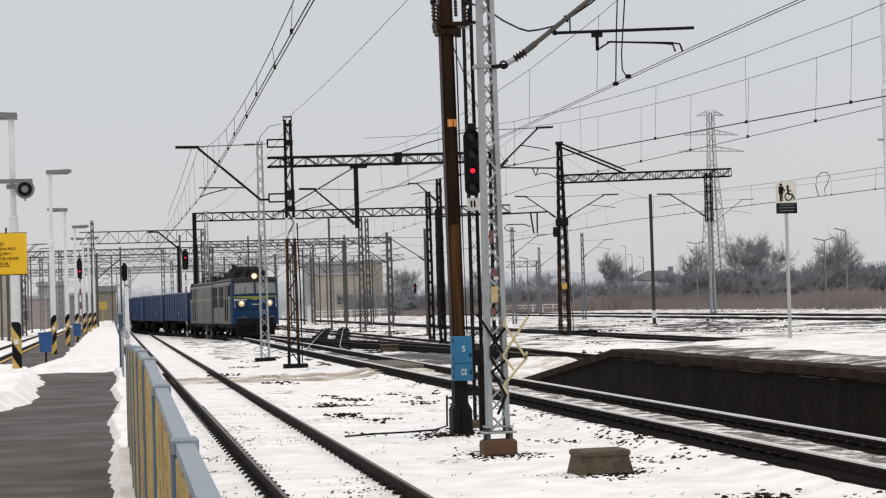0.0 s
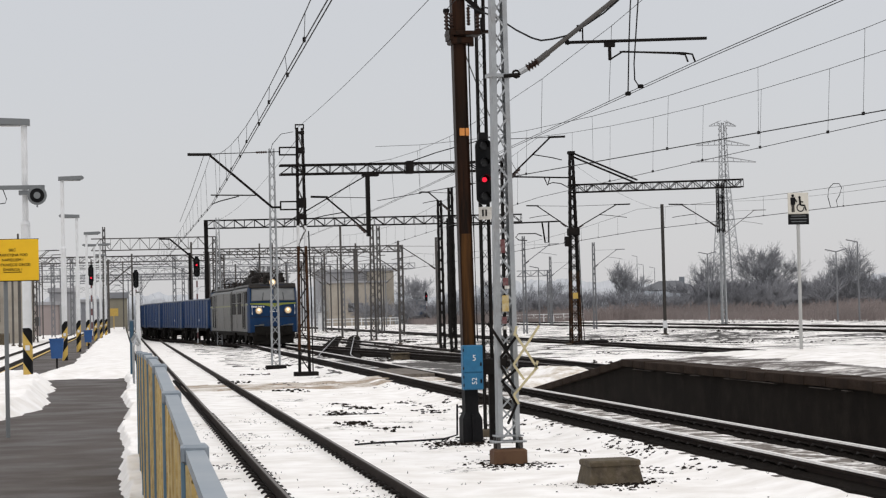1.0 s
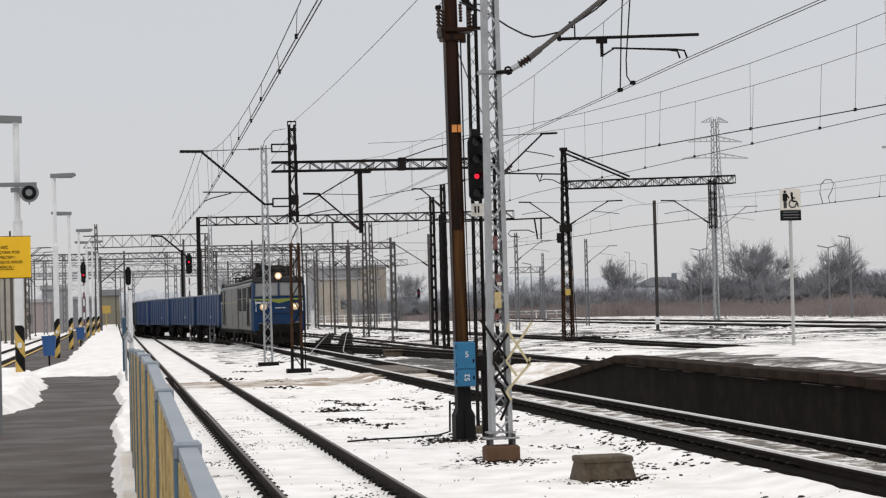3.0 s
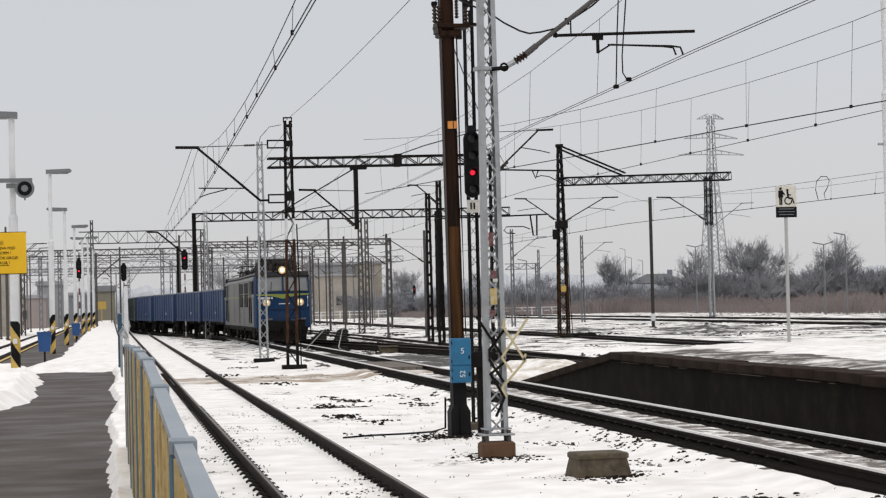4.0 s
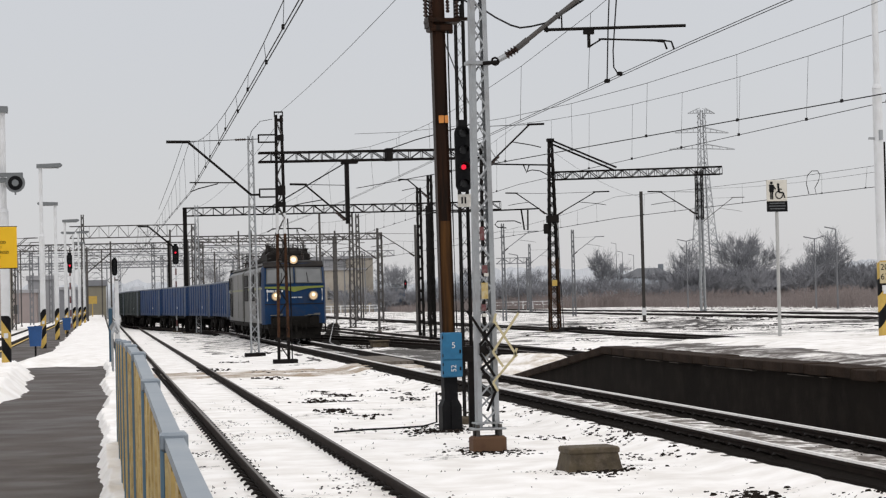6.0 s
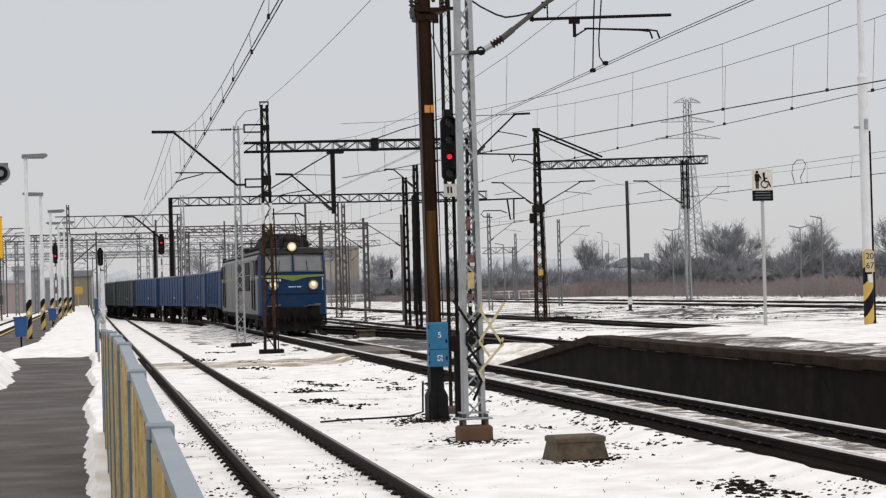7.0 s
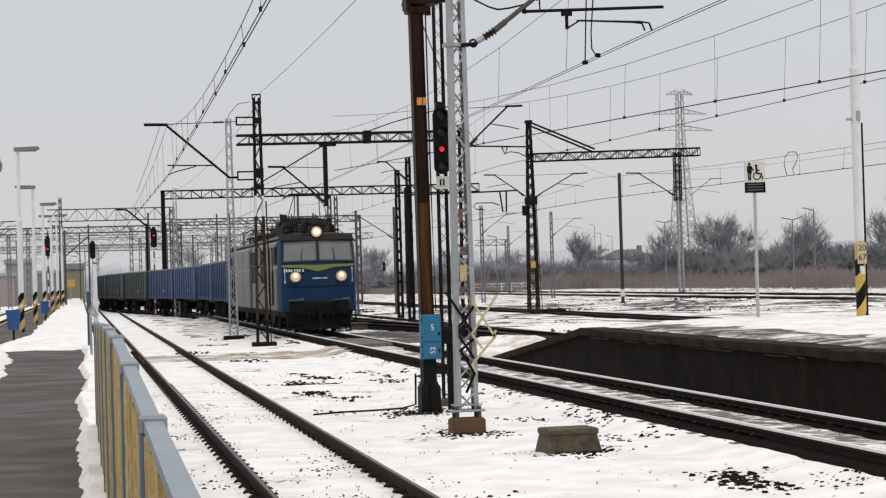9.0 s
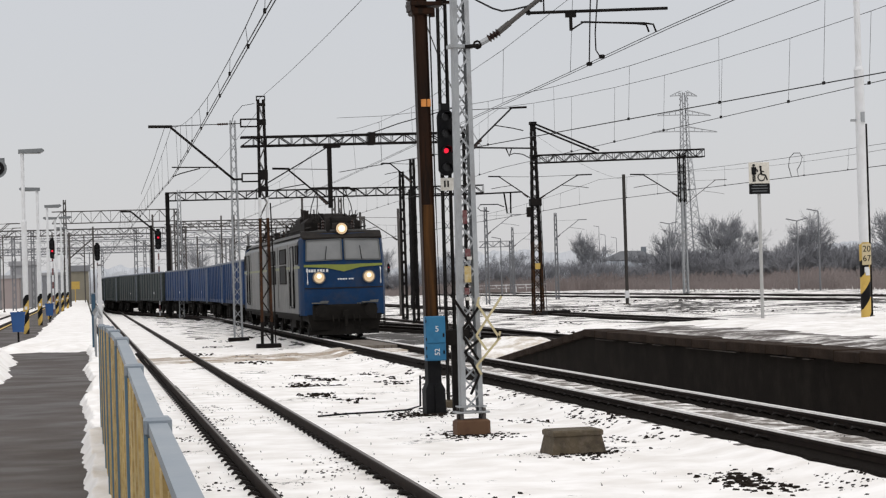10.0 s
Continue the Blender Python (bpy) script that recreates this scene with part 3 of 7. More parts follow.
sheet("ground", list(np.arange(8.52, 9.90, 0.11)), list(np.arange(6, 60, 0.4)), lambda x, y: ground_z(x, y) + 0.008 + 0.012 * n2(x, y, 3.3), M_BED, "grey dirty snow between the rails")
# bare wet ballast along the rails of the main track
for sx in (-1, 1):
    b = Build()
    ys_r = list(np.arange(-10, 122, 0.4))
    b.loft([[(9.2 + sx * GAUGE / 2 - (0.46 if sx < 0 else 0.30) + 0.10 * n2(y, 1 + sx, 1.7), float(y), -0.1), (9.2 + sx * GAUGE / 2 - (0.32 if sx < 0 else 0.24) + 0.08 * n2(y, 1 + sx, 1.7), float(y), -0.012), (9.2 + sx * GAUGE / 2 - 0.09, float(y), 0.0), (9.2 + sx * GAUGE / 2 + 0.09, float(y), 0.0), (9.2 + sx * GAUGE / 2 + 0.16 + 0.05 * n2(y, 5, 1.3), float(y), -0.1)] for y in ys_r])
    solid("ballast", b, M_BALLAST, "dark wet ballast showing along the rail", "ballast", "stuff")


for way, y0, y1, zt_ in ((turnout_x, 61, 156, -0.03), (branch_x, 81, 175, -0.02), (cross_x, 121, 260, -0.05)):
    for sx in (-1, 1):
        b = Build()
        b.loft([[(way(y) + sx * GAUGE / 2 - 0.50 + 0.2 * n2(y, sx, 0.4), float(y), -0.2), (way(y) + sx * GAUGE / 2 - 0.36 + 0.18 * n2(y, sx, 0.4), float(y), zt_), (way(y) + sx * GAUGE / 2 + 0.36 + 0.18 * n2(y, sx + 5, 0.4), float(y), zt_), (way(y) + sx * GAUGE / 2 + 0.50 + 0.2 * n2(y, sx + 5, 0.4), float(y), -0.2)] for y in np.arange(y0, y1, 1.2)])
        solid("ballast", b, M_BALLAST, "dark wet ballast along the rails of the points", "ballast", "stuff")
for tx in (27.5, 52.0, 60.0):
    for sx in (-1, 1):
        b = Build()
        x0 = tx + sx * GAUGE / 2
        b.loft([[(x0 - 0.34 + 0.16 * n2(y, tx, 0.3), float(y), -0.2), (x0 - 0.24 + 0.14 * n2(y, tx, 0.3), float(y), -0.05), (x0 + 0.24 + 0.14 * n2(y, tx + 5, 0.3), float(y), -0.05), (x0 + 0.34 + 0.16 * n2(y, tx + 5, 0.3), float(y), -0.2)] for y in np.arange(40, 330, 1.5)])
        solid("ballast", b, M_BALLAST, "dark wet ballast showing along a far rail", "ballast", "stuff")


M_BARE = snow_material("bare_wet_earth", 0.46, 0.58, 1.6, (0.024, 0.019, 0.015), 0.50, 0.58)
for x0, x1, y0, y1 in ((29.5, 36.0, 138.5, 143.0), (36.5, 42.5, 128.0, 134.0), (32.0, 39.5, 115.0, 118.2), (38.5, 46.0, 136.0, 139.5), (43.0, 58.0, 118.0, 123.0), (20.0, 27.0, 128.0, 132.0)):
    xm, ym = (x0 + x1) / 2, (y0 + y1) / 2
    heap("ground", "bare wet earth and ballast showing between the far tracks", list(np.arange(x0 - 1, x1 + 1, 0.35)), list(np.arange(y0 - 1, y1 + 1, 0.35)),
         lambda x, y: 0.16 * (1 - math.hypot((x - xm) / (x1 - x0) * 2, (y - ym) / (y1 - y0) * 2)) + 0.07 * n2(x, y, 0.6) + 0.05 * n2(x, y, 1.7), -0.10, M_BARE)
fr_ = thing("track_trough", "low dark concrete trough lying beside the rails", "trough", pose(27.1, 114.0, GROUND))
part("body", Build().box(-0.6, 0.75, -0.8, 0.8, -0.05, 0.32, 0.04), M_DARKST, fr_)


# ---- lattice work ----
def legs(parent, w0, w1, z0, z1, leg, mat):
    """Four angle-section corner legs."""
    k = leg * 0.16
    outline = ((0, 0), (leg, 0), (leg, k), (k, k), (k, leg), (0, leg))
    for a, c in ((-1, -1), (1, -1), (1, 1), (-1, 1)):
        part("leg", Build().loft([[(a * (w / 2 - u), c * (w / 2 - v), z) for u, v in outline] for w, z in ((w0, z0), (w1, z1))]), mat, parent)


def bracing(parent, w0, w1, z0, z1, steps, t, mat, cross=False, single=False):
    """Zigzag bars on the four sides: single bars on near masts, one joined part on far ones."""
    b = Build()
    for k in range(steps):
        ua, ub = k / steps, (k + 1) / steps
        za, zb = z0 + (z1 - z0) * ua, z0 + (z1 - z0) * ub
        wa, wb = (w0 + (w1 - w0) * ua) / 2, (w0 + (w1 - w0) * ub) / 2
        for face in range(4):
            r = Matrix.Rotation(face * math.pi / 2, 3, "Z")
            s = 1 if (k + face) % 2 else -1
            for d in ((s, -s) if cross else (s,)):
                p, q = r @ Vector((d * wa, -wa, za)), r @ Vector((-d * wb, -wb, zb))
                if single:
                    part("lacing_bar", Build().bar(p, q, t * 0.5, t), mat, parent)
                else:
                    b.bar(p, q, t * 0.5, t)
    if not single:
        tagged(part("bracing", b, mat, parent, "zigzag lattice bars"), kind="stuff")


def lattice_mast(x, y, height, w0, w1, leg, t, mat, label, steps=None, cross=False, foot=True, yaw=0.0, lean=0.0, z=GROUND, group="catenary masts"):
    m = thing("lattice_mast", label, "mast", pose(x, y, z, 0, lean, yaw), group)
    legs(m, w0, w1, 0.0, height, leg, mat)
    bracing(m, w0, w1, 0.0, height, steps or int(height / (1.25 * (w0 + w1) / 2)), t, mat, cross, y < 125)
    if foot:
        part("foundation", Build().box(-w0 * 0.75, w0 * 0.75, -w0 * 0.75, w0 * 0.75, -0.25, 0.10, 0.03), M_CONC, m, "concrete foundation block")
    return m


def lattice_beam(name, p, q, depth, width, mat, label, chord=0.07, t=0.035, step=0.9):
    """A horizontal lattice beam from p to q, a thing of its own."""
    p, q = Vector(p), Vector(q)
    L = (q - p).length
    ang = math.degrees(math.atan2(q.y - p.y, q.x - p.x))
    g = thing(name, label, "gantry", pose(*p, 0, -math.degrees(math.asin((q.z - p.z) / L)), ang), "gantries")
    for a in (-1, 1):
        for c in (0, 1):
            part("chord", Build().bar((0, a * width / 2, -c * depth), (L, a * width / 2, -c * depth), chord), mat, g)
    b = Build()
    n = max(2, int(L / step))
    for k in range(n):
        x0, x1 = L * k / n, L * (k + 1) / n
        for a in (-1, 1):
            z0, z1 = (0, -depth) if k % 2 else (-depth, 0)
            b.bar((x0, a * width / 2, z0), (x1, a * width / 2, z1), t)
            b.bar((x1, a * width / 2, 0), (x1, a * width / 2, -depth), t * 0.7)
        b.bar((x0, -width / 2, 0), (x1, width / 2, 0), t * 0.7)
    tagged(part("bracing", b, mat, g, "zigzag lattice bars"), kind="stuff")
    return g


def insulator(parent, p, q, r=0.055, n=6):
    """A stack of porcelain sheds from p to q."""
    p, q = Vector(p), Vector(q)
    pts, rs = [], []
    for i in range(n * 2 + 1):
        pts.append(p.lerp(q, i / (n * 2)))
        rs.append(r if i % 2 else r * 0.45)
    return part("insulator", Build().tube(pts, rs, 8), M_INSUL, parent, "brown ribbed porcelain insulator")


def cantilever(x, y, z_mast, side, reach, z_top, mat, droop=0.55, name="catenary_bracket"):
    """A slanted bracket on a mast at x, y, that reaches over a track: strut, top tube, registration arm."""
    g = thing(name, "dark steel catenary bracket reaching over a track", "bracket", pose(x, y, 0), "catenary brackets")
    part("strut", Build().tube([(0.0, 0, z_mast), (reach * 0.78 * side, 0, z_top)], 0.035), mat, g)
    part("top_tube", Build().tube([(reach * 0.74 * side, 0, z_top), (reach * 1.05 * side, 0, z_top + 0.02)], 0.045), mat, g)
    part("stay", Build().tube([(0.0, 0, z_top - 0.05), (reach * 0.78 * side, 0, z_top)], 0.014), mat, g)
    part("registration_arm", Build().tube([(reach * 0.46 * side, 0, z_mast + (z_top - z_mast) * 0.58), (reach * 0.8 * side, 0, z_mast + (z_top - z_mast) * 0.50), (reach * 0.98 * side, 0, z_mast + (z_top - z_mast) * 0.44)], 0.02), mat, g)
    insulator(g, (0.12 * side, 0, z_mast + 0.02), (0.45 * side, 0, z_mast + 0.02 + 0.33 * (z_top - z_mast) / (reach * 0.7)), 0.06, 4)
    return g


def wire_span(x, ys, zc, zm, sag, r=0.008, stagger=0.25, drop_every=6.0, twin=False, label="overhead contact line of two wires with droppers", bend=None):
    """A contact wire and its carrying wire over supports at ys, with droppers."""
    g = thing("overhead_line", label, "overhead line", group="overhead lines")
    dx = bend or (lambda y: 0.0)
    con, mes, drop = [], [], Build()
    heights = zc if isinstance(zc, (list, tuple)) else [zc] * len(ys)
    for k in range(len(ys) - 1):
        a, c = ys[k], ys[k + 1]
        sa, sb = stagger * (-1) ** k, -stagger * (-1) ** k
        n = max(2, int((c - a) / drop_every))
        for i in range(n + 1 if k == len(ys) - 2 else n):
            u = i / n
            y = a + (c - a) * u
            X = x + sa + (sb - sa) * u + dx(y)
            zz = zm - sag * 4 * u * (1 - u)
            con.append((X, y, heights[k] + (heights[k + 1] - heights[k]) * u))
            mes.append((x + dx(y) + 0.4 * (sa + (sb - sa) * u), y, zz))
            if 0 < i < n:
                drop.bar(con[-1], mes[-1], r * 1.1)
    part("contact_wire", Build().tube(con, r, 4), M_WIRE, g)
    if twin:
        part("contact_wire", Build().tube([(p[0] + 0.09, p[1], p[2]) for p in con], r, 4), M_WIRE, g)
    part("carrier_wire", Build().tube(mes, r, 4), M_WIRE, g)
    tagged(part("dropper", drop, M_WIRE, g), kind="stuff")
    return g


# ---- near masts ----
def grey_mast():
    """Galvanised lattice mast on a concrete block, with the bracket over the main track."""
    x, y = 5.62, 29.2
    m = thing("lattice_mast", "galvanised grey lattice catenary mast on a rust-stained concrete block", "mast", pose(x, y, 0.17, 0, 0, 4), "catenary masts")
    wa, wb, hh = 0.333, 0.215, 8.6
    channel = ((0, -0.088), (0.07, -0.088), (0.07, -0.074), (0.02, -0.074), (0.02, 0.074), (0.07, 0.074), (0.07, 0.088), (0, 0.088))
    for a in (-1, 1):
        part("leg", Build().loft([[(a * (w / 2 - u), v, z) for u, v in channel] for w, z in ((wa, 0.0), (wb, hh))]), M_GALV, m, "galvanised channel")
    n = 38
    for k in range(n):
        za, zb = hh * k / n + 0.03, hh * (k + 1) / n + 0.03
        ha, hb = (wa + (wb - wa) * k / n) / 2 - 0.05, (wa + (wb - wa) * (k + 1) / n) / 2 - 0.05
        s = 1 if k % 2 else -1
        for face in (-1, 1):
            part("lacing_bar", Build().bar((-face * s * ha, face * 0.082, za), (face * s * hb, face * 0.082, zb), 0.010, 0.026), M_GALV, m)
    part("base_plate", Build().box(-0.25, 0.25, -0.16, 0.16, -0.03, 0.0, 0.008).box(-0.21, 0.21, -0.12, 0.12, 0.06, 0.08), M_GALV, m)
    for a in (-1, 1):
        for c in (-1, 1):
            part("anchor_bolt", Build().tube([(a * 0.17, c * 0.1, -0.16), (a * 0.17, c * 0.1, 0.05)], 0.03, 8), M_MIDST, m)
    part("foundation", Build().box(-0.255, 0.255, -0.16, 0.16, -0.52, -0.12, 0.03), M_RUSTCONC, m, "rust-stained concrete block")
    for z in (5.40,):
        part("clamp", Build().box(-0.19, 0.19, -0.11, 0.11, z, z + 0.05), M_GALV, m)
    g = thing("catenary_bracket", "grey tubular catenary bracket with insulator over the track", "bracket", pose(x, y - 0.1, 0), "catenary brackets")
    part("pivot", Build().tube([(0.05, 0, 5.58), (0.27, 0, 5.60)], 0.03, 8).tube([(0.24 + 0.055 * math.cos(k * 0.785), 0, 5.61 + 0.055 * math.sin(k * 0.785)) for k in range(9)], 0.018, 5), M_DARKST, g)
    part("socket", Build().tube([(0.29, 0, 5.63), (0.40, 0, 5.69)], 0.042, 8), M_GALV, g)
    insulator(g, (0.40, 0, 5.69), (0.58, 0, 5.80), 0.07, 4)
    part("strut", Build().tube([(0.56, 0, 5.79), (0.74, 0, 5.93)], 0.046, 8).tube([(0.72, 0, 5.915), (2.2, 0, 7.05)], 0.036, 8), M_MIDST, g)
    part("top_stay", Build().tube([(0.1, 0, 7.5), (2.2, 0, 7.08)], 0.02), M_GALV, g)
    part("registration_tube", Build().tube([(1.0, 0, 6.07), (1.08, 0, 6.08), (3.19, 0, 6.14)], 0.024, 8), M_DARKST, g)
    part("tube_clamp", Build().tube([(1.0, 0, 6.16), (1.06, 0, 6.05)], 0.03, 6), M_DARKST, g)
    part("hanger", Build().tube([(1.27, 0, 6.08), (1.27, 0, 6.30)], 0.012, 5), M_DARKST, g)
    part("tube_clamp", Build().tube([(1.19, 0, 6.34), (1.24, 0, 6.24)], 0.02, 5), M_DARKST, g)
    part("hanger", Build().tube([(1.68, 0, 6.08), (1.68, 0, 5.81)], 0.026).box(1.60, 1.76, -0.03, 0.03, 6.01, 6.08), M_DARKST, g)
    part("steady_arm", Build().tube([(1.68, 0, 5.82), (1.88, 0, 5.94), (2.70, 0, 5.91), (2.85, 0, 5.89), (2.89, 0, 5.78)], 0.015), M_DARKST, g)
    part("steady_arm", Build().tube([(1.86, 0.1, 5.95), (2.85, 0.1, 5.93), (2.99, 0.1, 5.91), (3.03, 0.1, 5.80)], 0.015), M_DARKST, g)
    part("jumper_wire", Build().tube([(-0.4, 0.4, 6.70), (-0.24, 0.3, 6.60), (0.05, 0.2, 6.46), (0.28, 0.1, 6.28), (0.49, 0, 6.15), (0.63, 0, 6.11), (0.80, 0, 6.13), (1.02, 0, 6.18), (1.32, 0, 6.34), (1.60, 0, 6.52), (1.84, 0, 6.72), (2.1, 0, 7.0)], 0.015), M_WIRE, g)
    part("jumper_wire", Build().tube([(2.10, 0.2, 6.95), (2.07, 0.2, 6.69), (2.06, 0.3, 6.13), (2.05, 0.4, 5.36)], 0.011), M_WIRE, g)
    part("jumper_wire", Build().tube([(2.22, 0.2, 7.0), (2.19, 0.2, 6.72), (2.13, 0.3, 5.80), (2.16, 0.4, 5.56), (2.25, 0.5, 5.47)], 0.011), M_WIRE, g)
    for px_, pz_ in ((2.05, 5.35), (2.25, 5.46)):
        part("wire_clamp", Build().box(px_ - 0.04, px_ + 0.04, 0.36, 0.44, pz_ - 0.03, pz_ + 0.03, 0.012), M_DARKST, g)
    # cream lattice braces and small plates low on the mast
    s = thing("trellis", "cream-painted folding steel trellis fixed beside the mast", "trellis", pose(0, y - 0.175, 0))
    for k, (p, q) in enumerate((((5.73, 1.75), (6.06, 1.22)), ((6.10, 1.86), (5.70, 1.29)), ((5.70, 1.29), (5.85, 1.07)), ((6.05, 1.24), (5.69, 0.84)), ((5.69, 0.84), (5.76, 0.71)), ((5.72, 1.72), (5.76, 1.86)), ((6.02, 1.22), (6.06, 1.34)))):
        part("bar", Build().bar((p[0], 0.013 * (k % 2), p[1]), (q[0], 0.013 * (k % 2), q[1]), 0.012, 0.034), M_CREAM, s)
    ds = thing("stay_frame", "dark folding trellis of crossed bars on the grey mast", "stay", pose(0, y - 0.125, 0.0))
    for k, (p, q) in enumerate((((5.34, 1.91), (5.74, 1.28)), ((5.78, 1.73), (5.52, 1.40)), ((5.52, 1.42), (5.52, 1.24)), ((5.52, 1.27), (5.73, 0.93)), ((5.78, 1.25), (5.53, 1.05)), ((5.53, 1.06), (5.74, 0.70)), ((5.74, 0.72), (5.60, 0.42)))):
        part("bar", Build().bar((p[0], 0.022 * (k % 2), p[1]), (q[0], 0.022 * (k % 2), q[1]), 0.018, 0.038), M_DARKST, ds)
    for k, (dx, z, mat, w, hgt) in enumerate(((-0.01, 2.20, M_OLDYELLOW, 0.10, 0.24), (-0.03, 3.05, M_RED_PLATE, 0.07, 0.20), (0.0, 2.52, M_RED_PLATE, 0.08, 0.12), (0.02, 2.44, M_ENAMEL, 0.07, 0.05), (-0.03, 1.95, M_RED_PLATE, 0.07, 0.10), (-0.02, 1.84, M_ENAMEL, 0.06, 0.05))):
        p = thing("sign_plate", "small enamel number plate on the mast", "sign", pose(x + dx, y - 0.11, z))
        part("plate", Build().box(-w / 2, w / 2, -0.006, 0.006, -hgt / 2, hgt / 2), mat, p)
    return m


def brown_pole():
    """Heavy riveted brown pole on a black plinth, with switch gear at its head and a blue box."""
    x, y = 5.90, 34.0
    m = thing("catenary_pole", "rusty dark-brown steel catenary pole on a black plinth", "pole", pose(x, y, GROUND, 0, -0.5, 3), "catenary masts")
    b = Build()
    w = 0.098
    ring = lambda u, z: [(-u, -u * .8, z), (-u * .4, -u, z), (u * .4, -u, z), (u, -u * .8, z), (u, u * .8, z), (-u, u * .8, z)]
    part("lower_shaft", Build().loft([ring(w * 1.01, 0.7), ring(w * 1.01, 3.6)]), M_BROWNLOW, m, "worn ochre-brown lower length")
    part("shaft", b.loft([ring(w, 3.6), ring(w, 5.0), ring(w * 1.06, 8.2)]), M_BROWN, m)
    for sx in (-1, 1):
        part("flange", Build().box(sx * 0.104 - 0.009, sx * 0.104 + 0.009, -0.10, 0.10, 0.6, 8.2), M_BROWN, m)
    part("plinth", Build().loft([[(-0.175, -0.16, -0.2), (0.175, -0.16, -0.2), (0.175, 0.16, -0.2), (-0.175, 0.16, -0.2)],
                                 [(-0.17, -0.155, 0.42), (0.17, -0.155, 0.42), (0.17, 0.155, 0.42), (-0.17, 0.155, 0.42)], [(-0.118, -0.13, 0.53), (0.118, -0.13, 0.53), (0.118, 0.13, 0.53), (-0.118, 0.13, 0.53)],
                                 [(-0.115, -0.125, 0.94), (0.115, -0.125, 0.94), (0.115, 0.125, 0.94), (-0.115, 0.125, 0.94)]]), M_BLACK, m, "black-painted steel plinth")
    part("rib", Build().box(-0.015, 0.015, -0.19, -0.12, -0.1, 0.50), M_BLACK, m)
    for x0, x1 in ((-0.055, 0.035), (0.05, 0.115)):
        part("band", Build().box(x0, x1, -0.128, -0.10, 5.29, 5.42, 0.004), M_ORANGE, m, "worn orange paint patch")
    # switch gear at the head
    part("head_frame", Build().box(-0.17, 0.24, -0.17, 0.17, 6.88, 7.00, 0.02).box(-0.20, 0.38, -0.20, 0.20, 7.03, 7.10, 0.01).box(-0.19, -0.12, -0.18, 0.18, 6.95, 7.14).box(0.17, 0.24, -0.15, -0.05, 6.84, 6.90)
         .box(0.36, 0.58, -0.05, 0.05, 7.08, 7.13), M_BROWN, m, "rust-brown collar bracket")
    for px_, pz_ in ((-0.22, 7.12), (-0.14, 7.10), (0.33, 7.10)):
        insulator(m, (px_, -0.1, pz_), (px_, -0.1, pz_ + 0.32), 0.05, 5)
    insulator(m, (0.17, -0.1, 7.2), (0.17, -0.1, 7.52), 0.04, 6)
    part("terminal", Build().box(-0.27, -0.17, -0.14, -0.06, 7.42, 7.49, 0.01), M_DARKST, m)
    part("terminal", Build().box(0.28, 0.42, -0.14, -0.06, 7.40, 7.48, 0.01).box(0.38, 0.44, -0.14, -0.06, 7.12, 7.34, 0.01), M_DARKST, m)
    part("switch_arm", Build().bar((0.02, -0.12, 7.78), (0.38, -0.12, 7.44), 0.07, 0.07), M_DARKST, m)
    part("cable", Build().tube([(0.36, -0.1, 7.47), (0.42, -0.12, 7.51), (0.5, -0.14, 7.50), (0.58, -0.2, 7.44)], 0.014), M_BLACK, m)
    part("cable", Build().tube([(0.15, -0.12, 6.9), (0.135, -0.12, 4.0), (0.14, -0.12, 1.75)], 0.013), M_BLACK, m)
    bx = thing("control_box", "blue steel control box with two doors strapped to the pole", "box", pose(x, y - 0.22, GROUND))
    part("body", Build().box(-0.172, 0.172, -0.13, 0.08, 0.92, 1.68, 0.012), M_BLUEBOX, bx)
    for z0, z1, nm in ((1.225, 1.665, "door"), (0.935, 1.205, "door")):
        d = part(nm, Build().box(-0.165, 0.165, -0.145, -0.128, z0, z1, 0.006), M_BLUEBOX, bx)
        part("latch", Build().box(0.12, 0.145, -0.165, -0.14, z0 + 0.1, z0 + 0.16), M_DARKST, d)
        for zh in (z0 + 0.04, z1 - 0.09):
            part("hinge", Build().box(-0.175, -0.16, -0.16, -0.13, zh, zh + 0.05), M_DARKST, d)
    lettering("5", (0.02, -0.149, 1.46), 0.14, M_WHITE, bx, "numeral")
    nm2 = lettering("52", (0.02, -0.149, 1.07), 0.125, M_WHITE, bx, "numeral")
    nm2.matrix_basis = pose(0.02, -0.149, 1.07, 90, -90, 0)
    st = thing("cable_guard", "dark steel cable duct beside the brown pole", "duct", pose(x + 0.45, y + 0.4, GROUND))
    part("box_section", Build().box(-0.2, 0.25, -0.1, 0.1, 1.15, 1.42), M_DARKST, st)
    part("post", Build().box(-0.05, 0.05, -0.05, 0.05, 0, 1.2), M_DARKST, st)
    ch = thing("cable", "black cable lying across the snow to the pole", "cable")
    part("sheath", Build().tube([(x - 0.25, y - 0.1, 0.5), (x - 0.27, y - 0.15, -0.02), (x - 0.5, y - 0.15, -0.08), (x - 1.0, y - 0.1, -0.10), (x - 1.5, y + 0.1, -0.12), (x - 2.0, y + 0.2, -0.15)], 0.018), M_BLACK, ch)
    return m


def lettering(text, place, size, mat, parent, name="lettering", flat=True):
    cu = bpy.data.curves.new(name, "FONT")
    cu.body, cu.size, cu.extrude, cu.align_x, cu.align_y = text, size, 0.002, "CENTER", "CENTER"
    tmp = bpy.data.objects.new(name, cu)
    me = bpy.data.meshes.new_from_object(tmp)
    bpy.data.objects.remove(tmp)
    me.materials.clear()
    me.materials.append(mat)
    ob = new(name, me)
    ob.parent = parent
    ob.matrix_basis = pose(*place, 90, 0, 0)
    return ob


